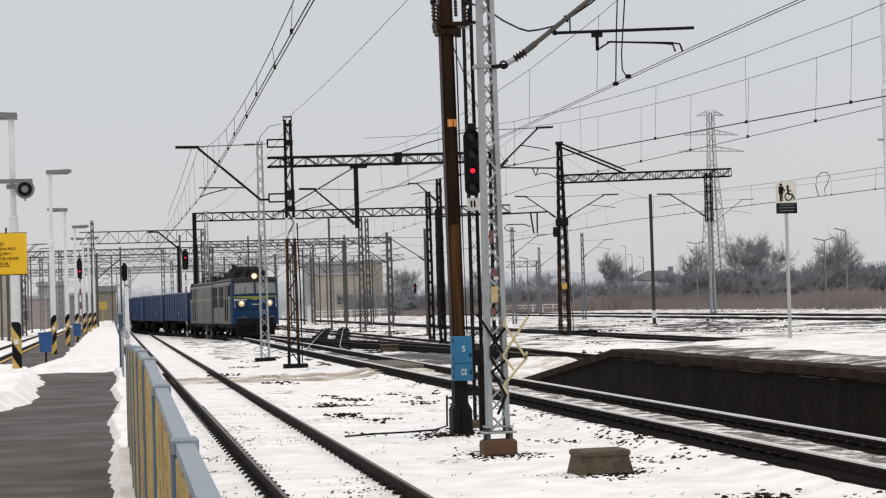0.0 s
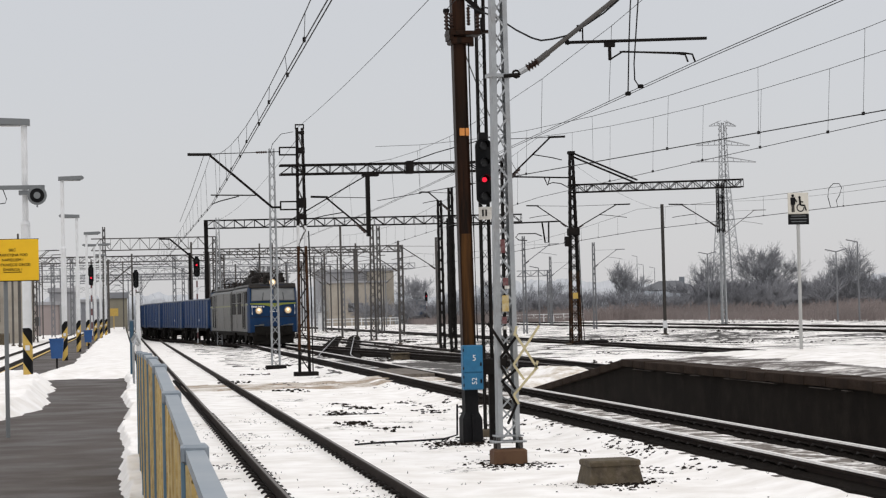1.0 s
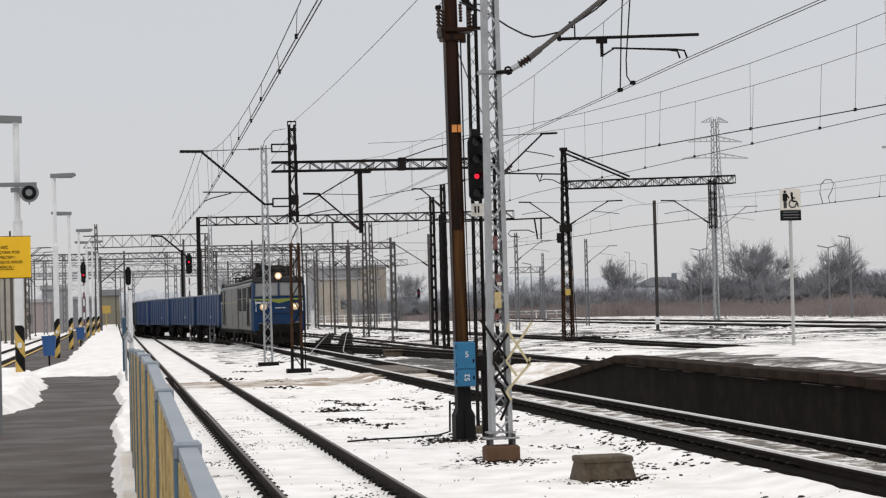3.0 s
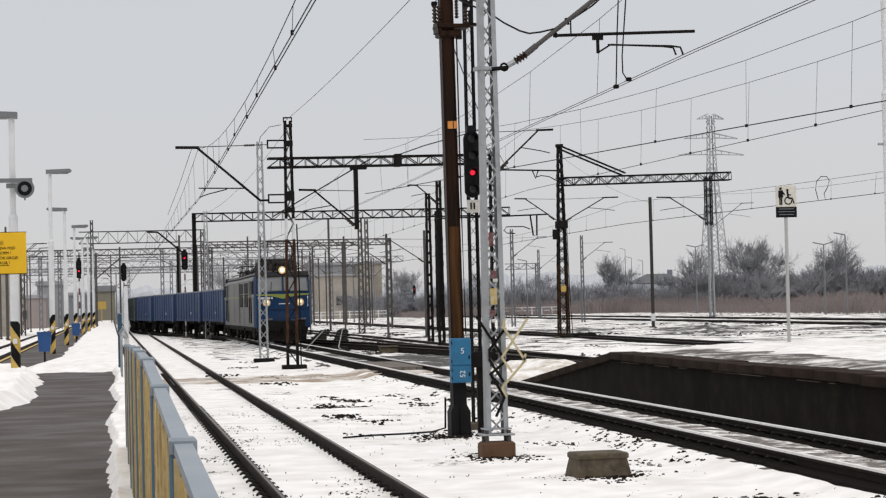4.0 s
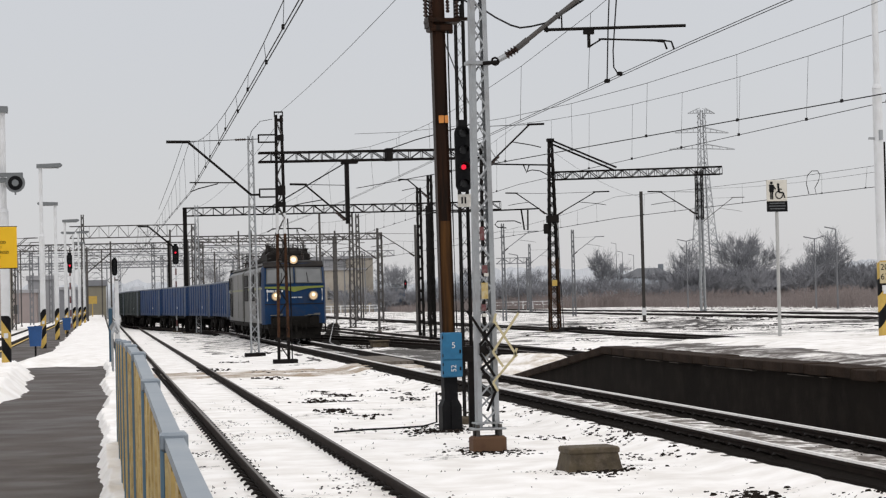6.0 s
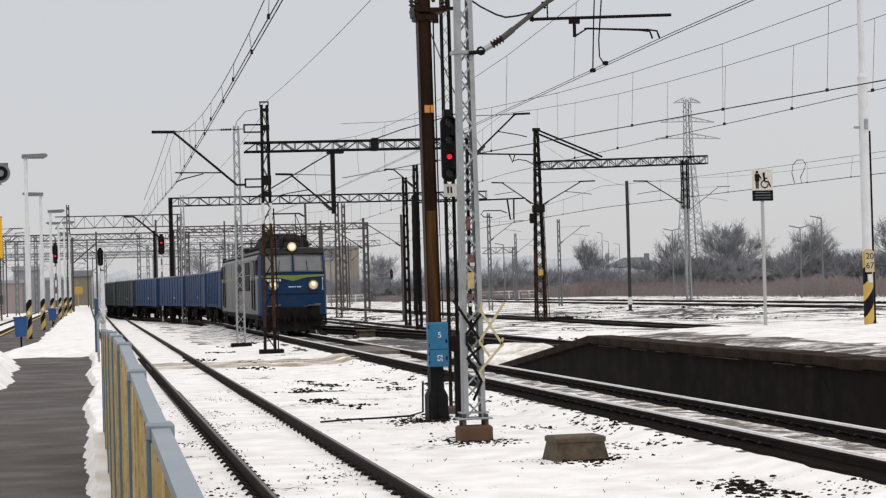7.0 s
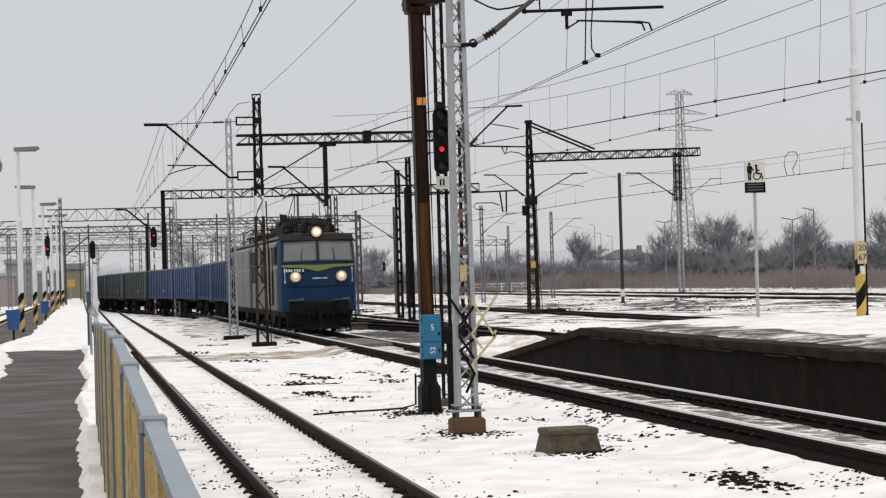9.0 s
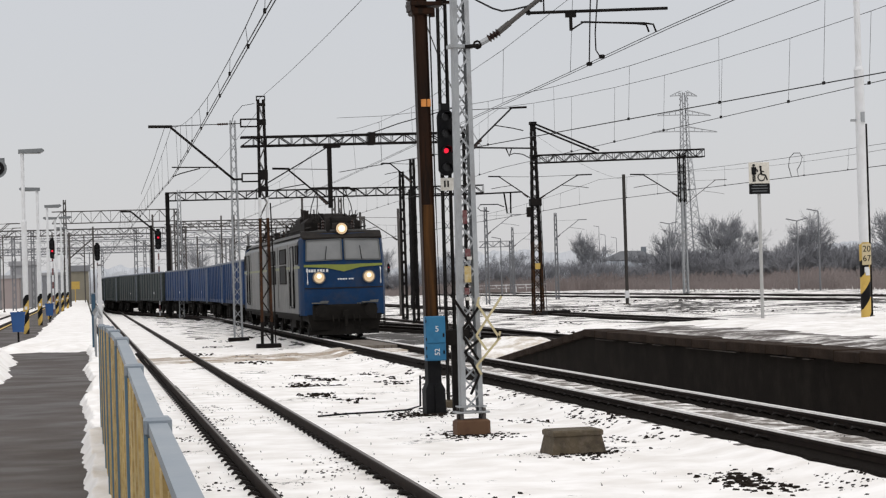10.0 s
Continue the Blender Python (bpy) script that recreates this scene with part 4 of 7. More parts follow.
M_OLDYELLOW = material("faded_yellow_enamel", (0.42, 0.30, 0.10), 0.6, second=(0.5, 0.45, 0.33), scale=12, amount=0.9)
M_RED_PLATE = material("red_enamel", (0.12, 0.028, 0.032), 0.6, second=(0.2, 0.16, 0.15), scale=14, amount=0.8)
M_ENAMEL = material("white_enamel", (0.62, 0.60, 0.55), 0.5, second=(0.3, 0.27, 0.24), scale=16)


def light_signal(x, y, z_head, lit, label, post, hang=0.0, plate=True, scale=1.0, yaw=0.0, wide=0.2):
    """Railway colour-light signal: dark oblong head with hooded lamps, one of them red."""
    s = thing("railway_signal", label, "signal", pose(x, y, 0, 0, 0, yaw), "signals")
    b = Build()
    hw, hh = wide * scale, 1.22 * scale
    out = []
    for k in range(20):
        a = 2 * math.pi * k / 20
        cz = (hh / 2 - hw) * (1 if math.sin(a) >= 0 else -1)
        out.append((math.cos(a) * hw, cz + math.sin(a) * hw))
    b.loft([[(px, dy, z_head + pz) for px, pz in out] for dy in (-0.03, 0.03)])
    b.box(-hw * .6, hw * .6, 0.03, 0.25, z_head - hh / 2 + .1, z_head + hh / 2 - .1)
    b.box(-hw * .55, hw * .55, -0.05, 0.1, z_head + hh / 2 - 0.02, z_head + hh / 2 + 0.1)
    part("head", b, M_BLACK, s, "black signal screen")
    n = 4
    for k in range(n):
        z = z_head + hh / 2 - hw - (hh - 2 * hw) * k / (n - 1)
        hood = Build()
        ring = [(math.cos(a) * wide * 0.55 * scale, z + math.sin(a) * wide * 0.55 * scale) for a in (math.pi * j / 10 for j in range(-1, 12))]
        hood.loft([[(px, -0.03, pz) for px, pz in ring], [(px, -0.26 * scale, pz) for px, pz in ring]], closed=False)
        part("hood", hood, M_BLACK, s)
        part("lens", Build().disc((0, -0.045, z), wide * (0.30 if k == lit else 0.46) * scale, (0, 1, 0), 0.03), M_RED if k == lit else M_DARKLENS, s, "glowing red lens" if k == lit else "")
    if plate:
        part("plate", Build().box(-0.12, 0.12, -0.05, -0.03, z_head - hh / 2 - 0.27, z_head - hh / 2 - 0.04), M_ENAMEL, s, "white plate")
        part("marking", Build().box(-0.06, -0.03, -0.056, -0.05, z_head - hh / 2 - 0.21, z_head - hh / 2 - 0.09).box(0.0, 0.03, -0.056, -0.05, z_head - hh / 2 - 0.21, z_head - hh / 2 - 0.09), M_BLACK, s)
    if post == "banded":
        k, z = 0, GROUND
        while z < z_head - hh / 2:
            z1 = min(z + 0.5, z_head - hh / 2)
            part("band", Build().tube([(0, 0.02, z), (0, 0.02, z1)], 0.06, 8), M_RED_PLATE if k % 2 else M_WHITE, s)
            k, z = k + 1, z1
        part("foot", Build().box(-0.3, 0.3, -0.3, 0.3, GROUND - .1, GROUND + 0.15, 0.03), M_CONC, s)
    return s


M_DARKLENS = material("unlit_lens", (0.02, 0.02, 0.022), 0.2)

grey_mast()
brown_pole()
# narrow dark lattice mast that carries the signal
sm = lattice_mast(6.60, 36.05, 9.0, 0.19, 0.17, 0.034, 0.008, M_DARKST, "narrow dark lattice signal mast", steps=34)
light_signal(6.56, 35.78, 4.63, 2, "black railway signal showing red on a lattice mast", None, wide=0.15)

# ---- masts and gantries further off ----
def pole_i(x, y, height, w, mat, label, z=GROUND):
    m = thing("catenary_pole", label, "pole", pose(x, y, z), "catenary masts")
    part("web", Build().box(-w * 0.12, w * 0.12, -w / 2, w / 2, 0, height), mat, m)
    for a in (-1, 1):
        part("flange", Build().box(-w / 2, w / 2, a * w / 2 - 0.02, a * w / 2 + 0.02, 0, height), mat, m)
    part("foundation", Build().box(-w, w, -w, w, -0.2, 0.12, 0.03), M_CONC, m)
    return m


DARKM = "dark-painted lattice catenary mast"


def channel_mast(x, y):
    """Mast of two flat channels with light lacing; black above, a pale band, rusty below."""
    m = thing("lattice_mast", "laced steel mast, black above and rusty brown below", "mast", pose(x, y, GROUND), "catenary masts")
    half = lambda z: 0.225 - 0.085 * z / 9.1
    for a in (-1, 1):
        for z0, z1, mat, label in ((0.0, 0.95, M_DARKST, ""), (0.95, 4.75, M_RUSTLEG, "rusty brown length"), (4.75, 5.5, M_WHITE, "flaking white band"), (5.5, 9.1, M_DARKST, "")):
            for c in (-1, 1):
                part("leg", Build().loft([[(a * (half(z) - u), c * 0.13 + v, z) for u, v in ((0, -0.03), (0.085, -0.03), (0.085, 0.03), (0, 0.03))] for z in (z0, z1)]), mat, m, label)
    n = 17
    for k in range(n):
        za, zb = 0.2 + 8.7 * k / n, 0.2 + 8.7 * (k + 1) / n
        s_ = 1 if k % 2 else -1
        for c in (-1, 1):
            part("lacing_bar", Build().bar((-s_ * (half(za) - 0.05), c * 0.165, za), (s_ * (half(zb) - 0.05), c * 0.165, zb), 0.01, 0.022 if k < 9 else 0.03), M_DARKST if k < 9 else M_MIDST, m)
    for z, hgt in ((8.15, 0.22), (6.15, 0.36), (5.72, 0.2), (8.85, 0.12)):
        part("batten_plate", Build().box(-half(z) - 0.012, half(z) + 0.012, -0.185, -0.167, z, z + hgt), M_DARKST, m)
    part("cap", Build().bar((-0.17, 0, 9.22), (0.17, 0, 9.22), 0.05).bar((-0.15, 0, 9.05), (-0.15, 0, 9.22), 0.04).bar((0.15, 0, 9.05), (0.15, 0, 9.22), 0.04), M_DARKST, m)
    for z0, z1 in ((8.11, 8.38), (6.10, 6.39)):
        part("bracket_frame", Build().bar((-0.78, -0.1, z0), (-0.16, -0.1, z0), 0.055).bar((-0.78, -0.1, z1), (-0.16, -0.1, z1), 0.055).bar((-0.76, -0.1, z0), (-0.76, -0.1, z1), 0.055), M_DARKST, m)
    part("cable", Build().tube([(0.30, -0.1, 0.0), (0.29, -0.1, 3.0), (0.24, -0.12, 5.3)], 0.025), M_DARKST, m)
    part("jumper_wire", Build().tube([(-0.1, 1.5, 9.1), (-0.55, 1.6, 9.03), (-0.88, 1.7, 8.66), (-0.97, 1.8, 8.3)], 0.012), M_WIRE, m)
    part("brace", Build().bar((5.97 - x, 0.25, 5.6), (9.65 - x, 0.25, 7.69), 0.045), M_DARKST, m)
    return m


M_RUSTLEG = material("rusty_brown_leg", (0.035, 0.018, 0.011), 0.8, second=(0.105, 0.048, 0.024), scale=3.0, amount=0.8, third=(0.02, 0.014, 0.011), third_scale=5, third_amount=0.6, spec=0.08)
channel_mast(6.57, 73.2)
lattice_mast(6.30, 83.5, 9.2, 0.38, 0.24, 0.06, 0.03, M_GALV, "pale galvanised lattice catenary mast", steps=20)
lattice_beam("gantry_beam", (5.8, 73.2, 7.55), (14.2, 73.2, 7.6), 0.33, 0.4, M_DARKST, "dark lattice gantry beam over the tracks", step=0.45)
lattice_mast(14.2, 73.2, 8.0, 0.36, 0.26, 0.075, 0.035, M_DARKST, DARKM, steps=16)
part("tie", Build().tube([(10.6, 73.2, 7.62), (11.6, 73.0, 7.95), (12.6, 72.6, 8.2), (13.6, 72.2, 8.45)], 0.02, 5).box(10.5, 10.75, 72.95, 73.45, 7.2, 7.66), M_DARKST, thing("gantry_tie", "slanted steel tie over the gantry beam", "gantry"))
cantilever(14.3, 73.0, 6.95, 1, 2.1, 8.48, M_DARKST)
for x_, y_, w_ in ((6.62, 73.2, 0.44), (6.30, 83.5, 0.42)):
    part("beam", Build().box(x_ - w_, x_ + w_, y_ - 0.3, y_ + 0.3, -0.3, -0.02, 0.02), M_DARKST, thing("mast_footing", "dark steel footing under a lattice mast", "footing"))
part("drop_post", Build().box(8.97, 9.11, 73.0, 73.3, 4.9, 7.2).box(8.85, 9.45, 72.98, 73.42, 7.12, 7.22), M_DARKST, thing("drop_post", "dark hanging post below the gantry beam", "post"))
br = thing("catenary_bracket", "dark steel catenary bracket with tie and steady arms", "bracket", pose(0, 73.1, 0), "catenary brackets")
part("strut", Build().tube([(5.78, 0, 6.02), (5.5, 0, 6.02), (3.27, 0, 7.95)], 0.048), M_DARKST, br)
part("top_tube", Build().tube([(2.46, 0, 7.99), (3.32, 0, 7.98)], 0.06), M_DARKST, br)
part("stay", Build().tube([(3.3, 0, 8.0), (5.8, 0, 8.06)], 0.016), M_DARKST, br)
insulator(br, (4.95, 0, 8.04), (5.35, 0, 8.05), 0.05, 5)
part("registration_arm", Build().tube([(3.27, 0, 6.50), (4.92, 0, 6.47)], 0.026), M_DARKST, br)
part("steady_arm", Build().tube([(3.30, 0.1, 6.17), (3.6, 0.1, 6.28), (4.3, 0.1, 6.45)], 0.022), M_DARKST, br)
part("hanger_wire", Build().tube([(3.05, 0, 7.95), (2.75, 6, 6.9), (2.55, 14, 6.2)], 0.01), M_WIRE, br)
cantilever(9.03, 73.0, 5.0, -1, 2.02, 6.36, M_DARKST)
ra = thing("registration_bracket", "dark horizontal registration tube with a drooping steady arm", "bracket", pose(0, 73.0, 0), "catenary brackets")
part("tube", Build().tube([(14.3, 0, 7.02), (16.85, 0, 6.95)], 0.032), M_DARKST, ra)
part("hanger", Build().tube([(15.66, 0, 7.0), (15.79, 0, 6.68), (15.9, 0, 7.0)], 0.028), M_DARKST, ra)
part("steady_arm", Build().tube([(15.79, 0, 6.72), (16.0, 0, 6.78), (16.3, 0, 6.74), (16.6, 0, 6.58)], 0.02), M_DARKST, ra)
ra = thing("registration_bracket", "dark registration tube with a hanging bracket and curled steady arm", "bracket", pose(0, 102.0, 0), "catenary brackets")
part("tube", Build().tube([(17.0, 0, 6.48), (20.0, 0, 6.53), (22.7, 0, 6.60)], 0.045), M_DARKST, ra)
part("hanger", Build().tube([(21.72, 0, 6.55), (21.86, 0, 5.50), (22.05, 0, 5.50), (22.07, 0, 6.56)], 0.045), M_DARKST, ra)
part("steady_arm", Build().tube([(20.9, 0, 5.62), (20.45, 0, 5.66), (20.3, 0, 5.80), (20.45, 0, 5.98), (21.35, 0, 5.98), (21.7, 0, 5.84)], 0.03), M_DARKST, ra)
# second gantry
pole_i(6.45, 153.4, 9.5, 0.30, M_DARKST, "dark solid gantry leg")
lattice_beam("gantry_beam", (6.3, 153.4, 9.35), (31.0, 153.4, 9.45), 0.6, 0.5, M_DARKST, "long dark lattice gantry beam", chord=0.09, t=0.05, step=0.75)
lattice_mast(19.2, 153.6, 9.0, 0.5, 0.3, 0.09, 0.05, M_MIDST, DARKM, steps=14)
lattice_mast(25.3, 153.4, 9.4, 0.5, 0.42, 0.14, 0.06, M_DARKST, "dark lattice gantry leg", steps=14)
lattice_mast(7.0, 146.5, 9.4, 0.40, 0.26, 0.06, 0.03, M_GALV, "pale galvanised lattice catenary mast", steps=20)
# pair of dark masts by the second track
lattice_mast(16.9, 102.0, 8.6, 0.34, 0.26, 0.10, 0.05, M_DARKST, DARKM, steps=14)
lattice_mast(17.6, 110.0, 8.4, 0.34, 0.26, 0.10, 0.05, M_DARKST, DARKM, steps=14)
cantilever(16.9, 101.8, 7.2, -1, 1.5, 8.2, M_DARKST)
# cantilevered gantry on the far side
tall = thing("lattice_mast", "tall lattice mast, black above and rusty below, with a plate", "mast", pose(26.8, 117, GROUND), "catenary masts")
for wa, wb, za, zb, steps_, mat_ in ((0.66, 0.57, 0.0, 4.4, 6, M_RUSTST), (0.57, 0.28, 4.4, 11.5, 12, M_DARKST)):
    legs(tall, wa, wb, za, zb, 0.11, mat_)
    bracing(tall, wa, wb, za, zb, steps_, 0.05, mat_, True, True)
part("foundation", Build().box(-0.5, 0.5, -0.5, 0.5, -0.25, 0.10, 0.03), M_CONC, tall, "concrete foundation block")
part("cap", Build().box(-0.2, 0.2, -0.2, 0.2, 11.45, 11.62), M_DARKST, tall)
part("switch_box", Build().box(-0.34, 0.34, -0.36, 0.2, 6.55, 7.0, 0.03).box(-0.55, -0.3, -0.3, 0.0, 5.9, 6.5, 0.03), M_DARKST, tall)
part("cable", Build().tube([(0.55, 0, 0), (0.42, 0, 3.0), (0.34, 0, 6.6)], 0.025, 5), M_DARKST, tall)
lattice_beam("gantry_beam", (26.6, 117, 9.42), (37.4, 117, 9.62), 0.46, 0.5, M_DARKST, "dark cantilevered lattice beam", chord=0.08, t=0.045, step=0.5)
tb = thing("gantry_tie", "slanted double tie holding the gantry beam", "gantry")
part("tie", Build().bar((26.9, 116.8, 11.3), (30.8, 116.8, 9.65), 0.1).bar((26.9, 117.2, 11.15), (30.8, 117.2, 9.5), 0.1), M_DARKST, tb)
hp = thing("drop_post", "dark lattice post hanging from the beam end", "post", pose(36.0, 117, 6.4))
legs(hp, 0.42, 0.42, 0, 3.0, 0.07, M_DARKST)
bracing(hp, 0.42, 0.42, 0, 3.0, 6, 0.04, M_DARKST, single=True)
cantilever(35.8, 117, 6.75, -1, 2.9, 8.15, M_DARKST)
cantilever(27.0, 117, 6.8, 1, 3.2, 8.2, M_DARKST)
cantilever(26.5, 117, 6.9, -1, 2.4, 8.2, M_DARKST)
part("plate", Build().box(26.6, 26.9, 116.55, 116.6, 2.6, 2.95), M_YELLOW, thing("sign_plate", "yellow warning plate on the lattice mast", "sign"))
pole_i(39.8, 144, 9.75, 0.19, M_MIDDARK, "slim grey-brown steel pole with a pale band")
part("band", Build().box(39.66, 39.94, 143.86, 144.14, 0.38, 0.92), M_WHITE, thing("pole_band", "white painted band low on a slim pole", "band"))


# ---- the train ----
def wheelset(parent, y, r, half=0.80, lift=0.0):
    """An axle with two wheels that roll."""
    w = part("wheelset", Build().tube([(-half, 0, 0), (half, 0, 0)], 0.08, 8), M_UNDER, parent)
    for sx in (-1, 1):
        wh = part("wheel", Build().disc((sx * 0.75, 0, 0), r, (1, 0, 0), 0.13, 22).disc((sx * 0.69, 0, 0), r + 0.03, (1, 0, 0), 0.03, 22).disc((sx * 0.83, 0, 0), r * 0.3, (1, 0, 0), 0.08, 10)
                  .bar((sx * 0.83, 0, -r * 0.8), (sx * 0.83, 0, r * 0.8), 0.05), M_UNDER, w)
    w.matrix_basis = pose(0, y, r + lift)
    return w, r


def bogie(parent, y, base, r, beam_z, lift=0.0):
    b = Build()
    beam_z, r0, r = beam_z + lift, r, r + lift
    for sx in (-1, 1):
        b.box(sx * 0.98 - 0.06, sx * 0.98 + 0.06, y - base / 2 - 0.55, y + base / 2 + 0.55, beam_z, beam_z + 0.22, 0.02)
        for e in (-1, 1):
            b.box(sx * 1.02 - 0.1, sx * 1.02 + 0.1, y + e * base / 2 - 0.2, y + e * base / 2 + 0.2, r - 0.2, r + 0.22, 0.03)
            b.tube([(sx * 1.0, y + e * base / 2 - 0.3, r - .1), (sx * 1.0, y + e * base / 2 - 0.3, beam_z + .3)], 0.09, 8)
            b.tube([(sx * 1.0, y + e * base / 2 + 0.3, r - .1), (sx * 1.0, y + e * base / 2 + 0.3, beam_z + .3)], 0.09, 8)
    b.box(-0.95, 0.95, y - 0.35, y + 0.35, beam_z - 0.05, beam_z + 0.3)
    part("bogie", b, M_UNDER, parent)
    return [wheelset(parent, y + e * base / 2, r0, 0.80, lift) for e in (-1, 1)]


def buffers(parent, y, way, z=1.06):
    for sx in (-1, 1):
        part("buffer", Build().tube([(sx * 0.875, y, z), (sx * 0.875, y + way * 0.45, z)], [0.12, 0.10], 12).disc((sx * 0.875, y + way * 0.5, z), 0.23, (0, 1, 0), 0.06, 18), M_UNDER, parent)


LOCO_L = 13.5
LOCO_LIFT = 0.12   # the rail top lies this high in the locomotive's own space


def loco_section(front, label):
    """One section of the double locomotive. Local y: 0 at the buffers of its cab end, growing to the rear; z from the rail top."""
    g = thing("locomotive", label, "locomotive", None, "train")
    W, L = 1.53, LOCO_L
    f0, f1 = 0.55, L - 0.5
    # body shell: sides, with the corner rounded towards the cab face
    b = Build()
    def plan(y_in, z, lean=0.0, w=W):
        return [(-w, f1, z), (-w, f0 + 0.40 + lean, z), (-w + 0.10, f0 + 0.12 + lean, z), (-w + 0.35, f0 + 0.03 + lean, z), (0, f0 + lean, z),
                (w - 0.35, f0 + 0.03 + lean, z), (w - 0.10, f0 + 0.12 + lean, z), (w, f0 + 0.40 + lean, z), (w, f1, z)]
    shell = [plan(0, 0.98), plan(0, 2.85), plan(0, 3.72, 0.16, W - 0.04), plan(0, 3.92, 0.35, W - 0.22)]
    part("cab_front" if front else "end_wall", Build().loft([[p if i not in (0, 8) else (p[0], f0 + 1.15, p[2]) for i, p in enumerate(r)] for r in shell]), M_LOCOB, g, "blue cab end", True)
    rear = [[(-w, f0 + 1.15, z), (-w, f1, z), (w, f1, z), (w, f0 + 1.15, z)] for w, z in ((W, 0.98), (W, 3.62), (W - 0.05, 3.70), (W - 0.42, 3.95))]
    part("body", Build().loft(rear), M_LOCOG, g, "grey body sides streaked with grime", False)
    part("roof", Build().loft([[(-w, f0 + 0.62, z), (-w, f1 - 0.1, z), (w, f1 - 0.1, z), (w, f0 + 0.62, z)] for w, z in ((W - 0.14, 3.86), (W - 0.30, 4.0), (W - 0.8, 4.06))]), M_ROOFG, g, "dusty grey roof")
    part("visor", Build().prism([(f0 + 0.14, 3.705), (f0 + 0.12, 3.77), (f0 + 0.5, 3.99), (f0 + 0.9, 4.02), (f0 + 0.9, 3.8)], -W + 0.10, W - 0.10), M_ROOF, g)
    # lime band round the body, dipping to a point in the middle of the face
    st = Build()
    for sx in (-1, 1):
        st.box(sx * W - 0.012 if sx > 0 else -W - 0.012, sx * W + 0.012, f0 + 0.5, f1 - 0.1, 2.68, 2.77)
    part("side_stripe", st, M_PALESTRIPE, g, "pale dusty stripe")
    zt = lambda x: 2.88
    xs_ = [-W + 0.02, -W + 0.12, -W + 0.35, -0.62, 0, 0.62, W - 0.35, W - 0.12, W - 0.02]
    yf = [f0 + 0.40, f0 + 0.105, f0 + 0.02, f0 - 0.002, f0 - 0.014, f0 - 0.002, f0 + 0.02, f0 + 0.105, f0 + 0.40]
    zl = [2.72, 2.72, 2.71, 2.68, 2.53, 2.68, 2.71, 2.72, 2.72]
    zh = [2.80, 2.80, 2.80, 2.80, 2.78, 2.80, 2.80, 2.80, 2.80]
    b = Build()
    b.loft([[(x, y - 0.012, a), (x, y - 0.012, c), (x, y + 0.02, c), (x, y + 0.02, a)] for x, y, a, c in zip(xs_, yf, zl, zh)])
    part("front_stripe", b, M_LIME, g, "lime-green stripe dipping to a point")
    # two big windscreens with frames and wipers
    for sx in (-1, 1):
        pts = [(0.06, 2.97), (1.34, 2.94), (1.30, 3.66), (0.06, 3.70)]
        def lay(d):
            return [(sx * px, f0 - 0.012 + (0.02 if px > 1 else 0.0) + 0.165 * (pz - 2.85) / 0.87 - d, pz) for px, pz in pts]
        wf = part("windscreen", Build().loft([lay(-0.05), lay(0.012)]), M_GLASS, g, "pale grey windscreen with the sky's reflection in its colour")
        fr = Build()
        q = lay(0.02)
        for i in range(4):
            fr.bar(q[i], q[(i + 1) % 4], 0.045, 0.045)
        part("window_frame", fr, M_FRAME, wf)
        part("wiper", Build().tube([(sx * 0.66, f0 - 0.05, 2.97), (sx * 0.60, f0 + 0.0, 3.45)], 0.015), M_BLACK, wf)
        hl = part("headlamp", Build().disc((sx * 0.9, f0 - 0.02, 2.335), 0.225, (0, 1, 0), 0.14, 24), M_RIM, g)
        if front:
            part("lens", Build().disc((sx * 0.9, f0 - 0.07, 2.335), 0.185, (0, 1, 0), 0.06, 24), M_LAMP, hl, "lit headlamp")
            part("bulb", Build().disc((sx * 0.9, f0 - 0.11, 2.38), 0.085, (0, 1, 0), 0.03, 16), M_LAMPC, hl)
        part("handrail", Build().tube([(sx * 1.32, f0 - 0.06, 2.1), (sx * 1.32, f0 - 0.10, 2.15), (sx * 1.32, f0 - 0.10, 2.6), (sx * 1.32, f0 - 0.04, 2.65)], 0.022), M_WHITE, g)
        part("step", Build().box(sx * 0.9 - 0.28, sx * 0.9 + 0.28, f0 - 0.22, f0 + 0.1, 1.40, 1.44).bar((sx * 0.9, f0 - 0.2, 1.46), (sx * 0.9 + 0.3, f0 - 0.2, 1.47), 0.05), M_LOCOG, g)
        # side: cab window, door, dark panel, louvres
        s = sx * (W + 0.006)
        for nm, y0, y1, z0, z1, mat in (("cab_window", 0.95, 1.65, 2.85, 3.5, M_BLACK), ("door", 2.5, 3.5, 1.25, 3.5, M_LOCOG), *((("grille", 5.3, 7.6, 2.92, 3.46, M_BLACK), ("grille", 5.3, 7.6, 2.15, 2.82, M_BLACK)) if front else ()),
                                        *((("grille", 9.6, 11.9, 2.92, 3.46, M_BLACK), ("grille", 9.6, 11.9, 2.15, 2.82, M_BLACK)) if front else ())):
            d = part(nm, Build().box(s - 0.012, s + 0.012, f0 + y0, f0 + y1, z0, z1), mat, g)
            fr = Build()
            for a, c in (((y0, z0), (y1, z0)), ((y1, z0), (y1, z1)), ((y1, z1), (y0, z1)), ((y0, z1), (y0, z0))):
                fr.bar((s + sx * 0.012, f0 + a[0], a[1]), (s + sx * 0.012, f0 + c[0], c[1]), 0.045, 0.045)
            part("window_frame", fr, M_ROOF if nm != "door" else M_BLACK, d)
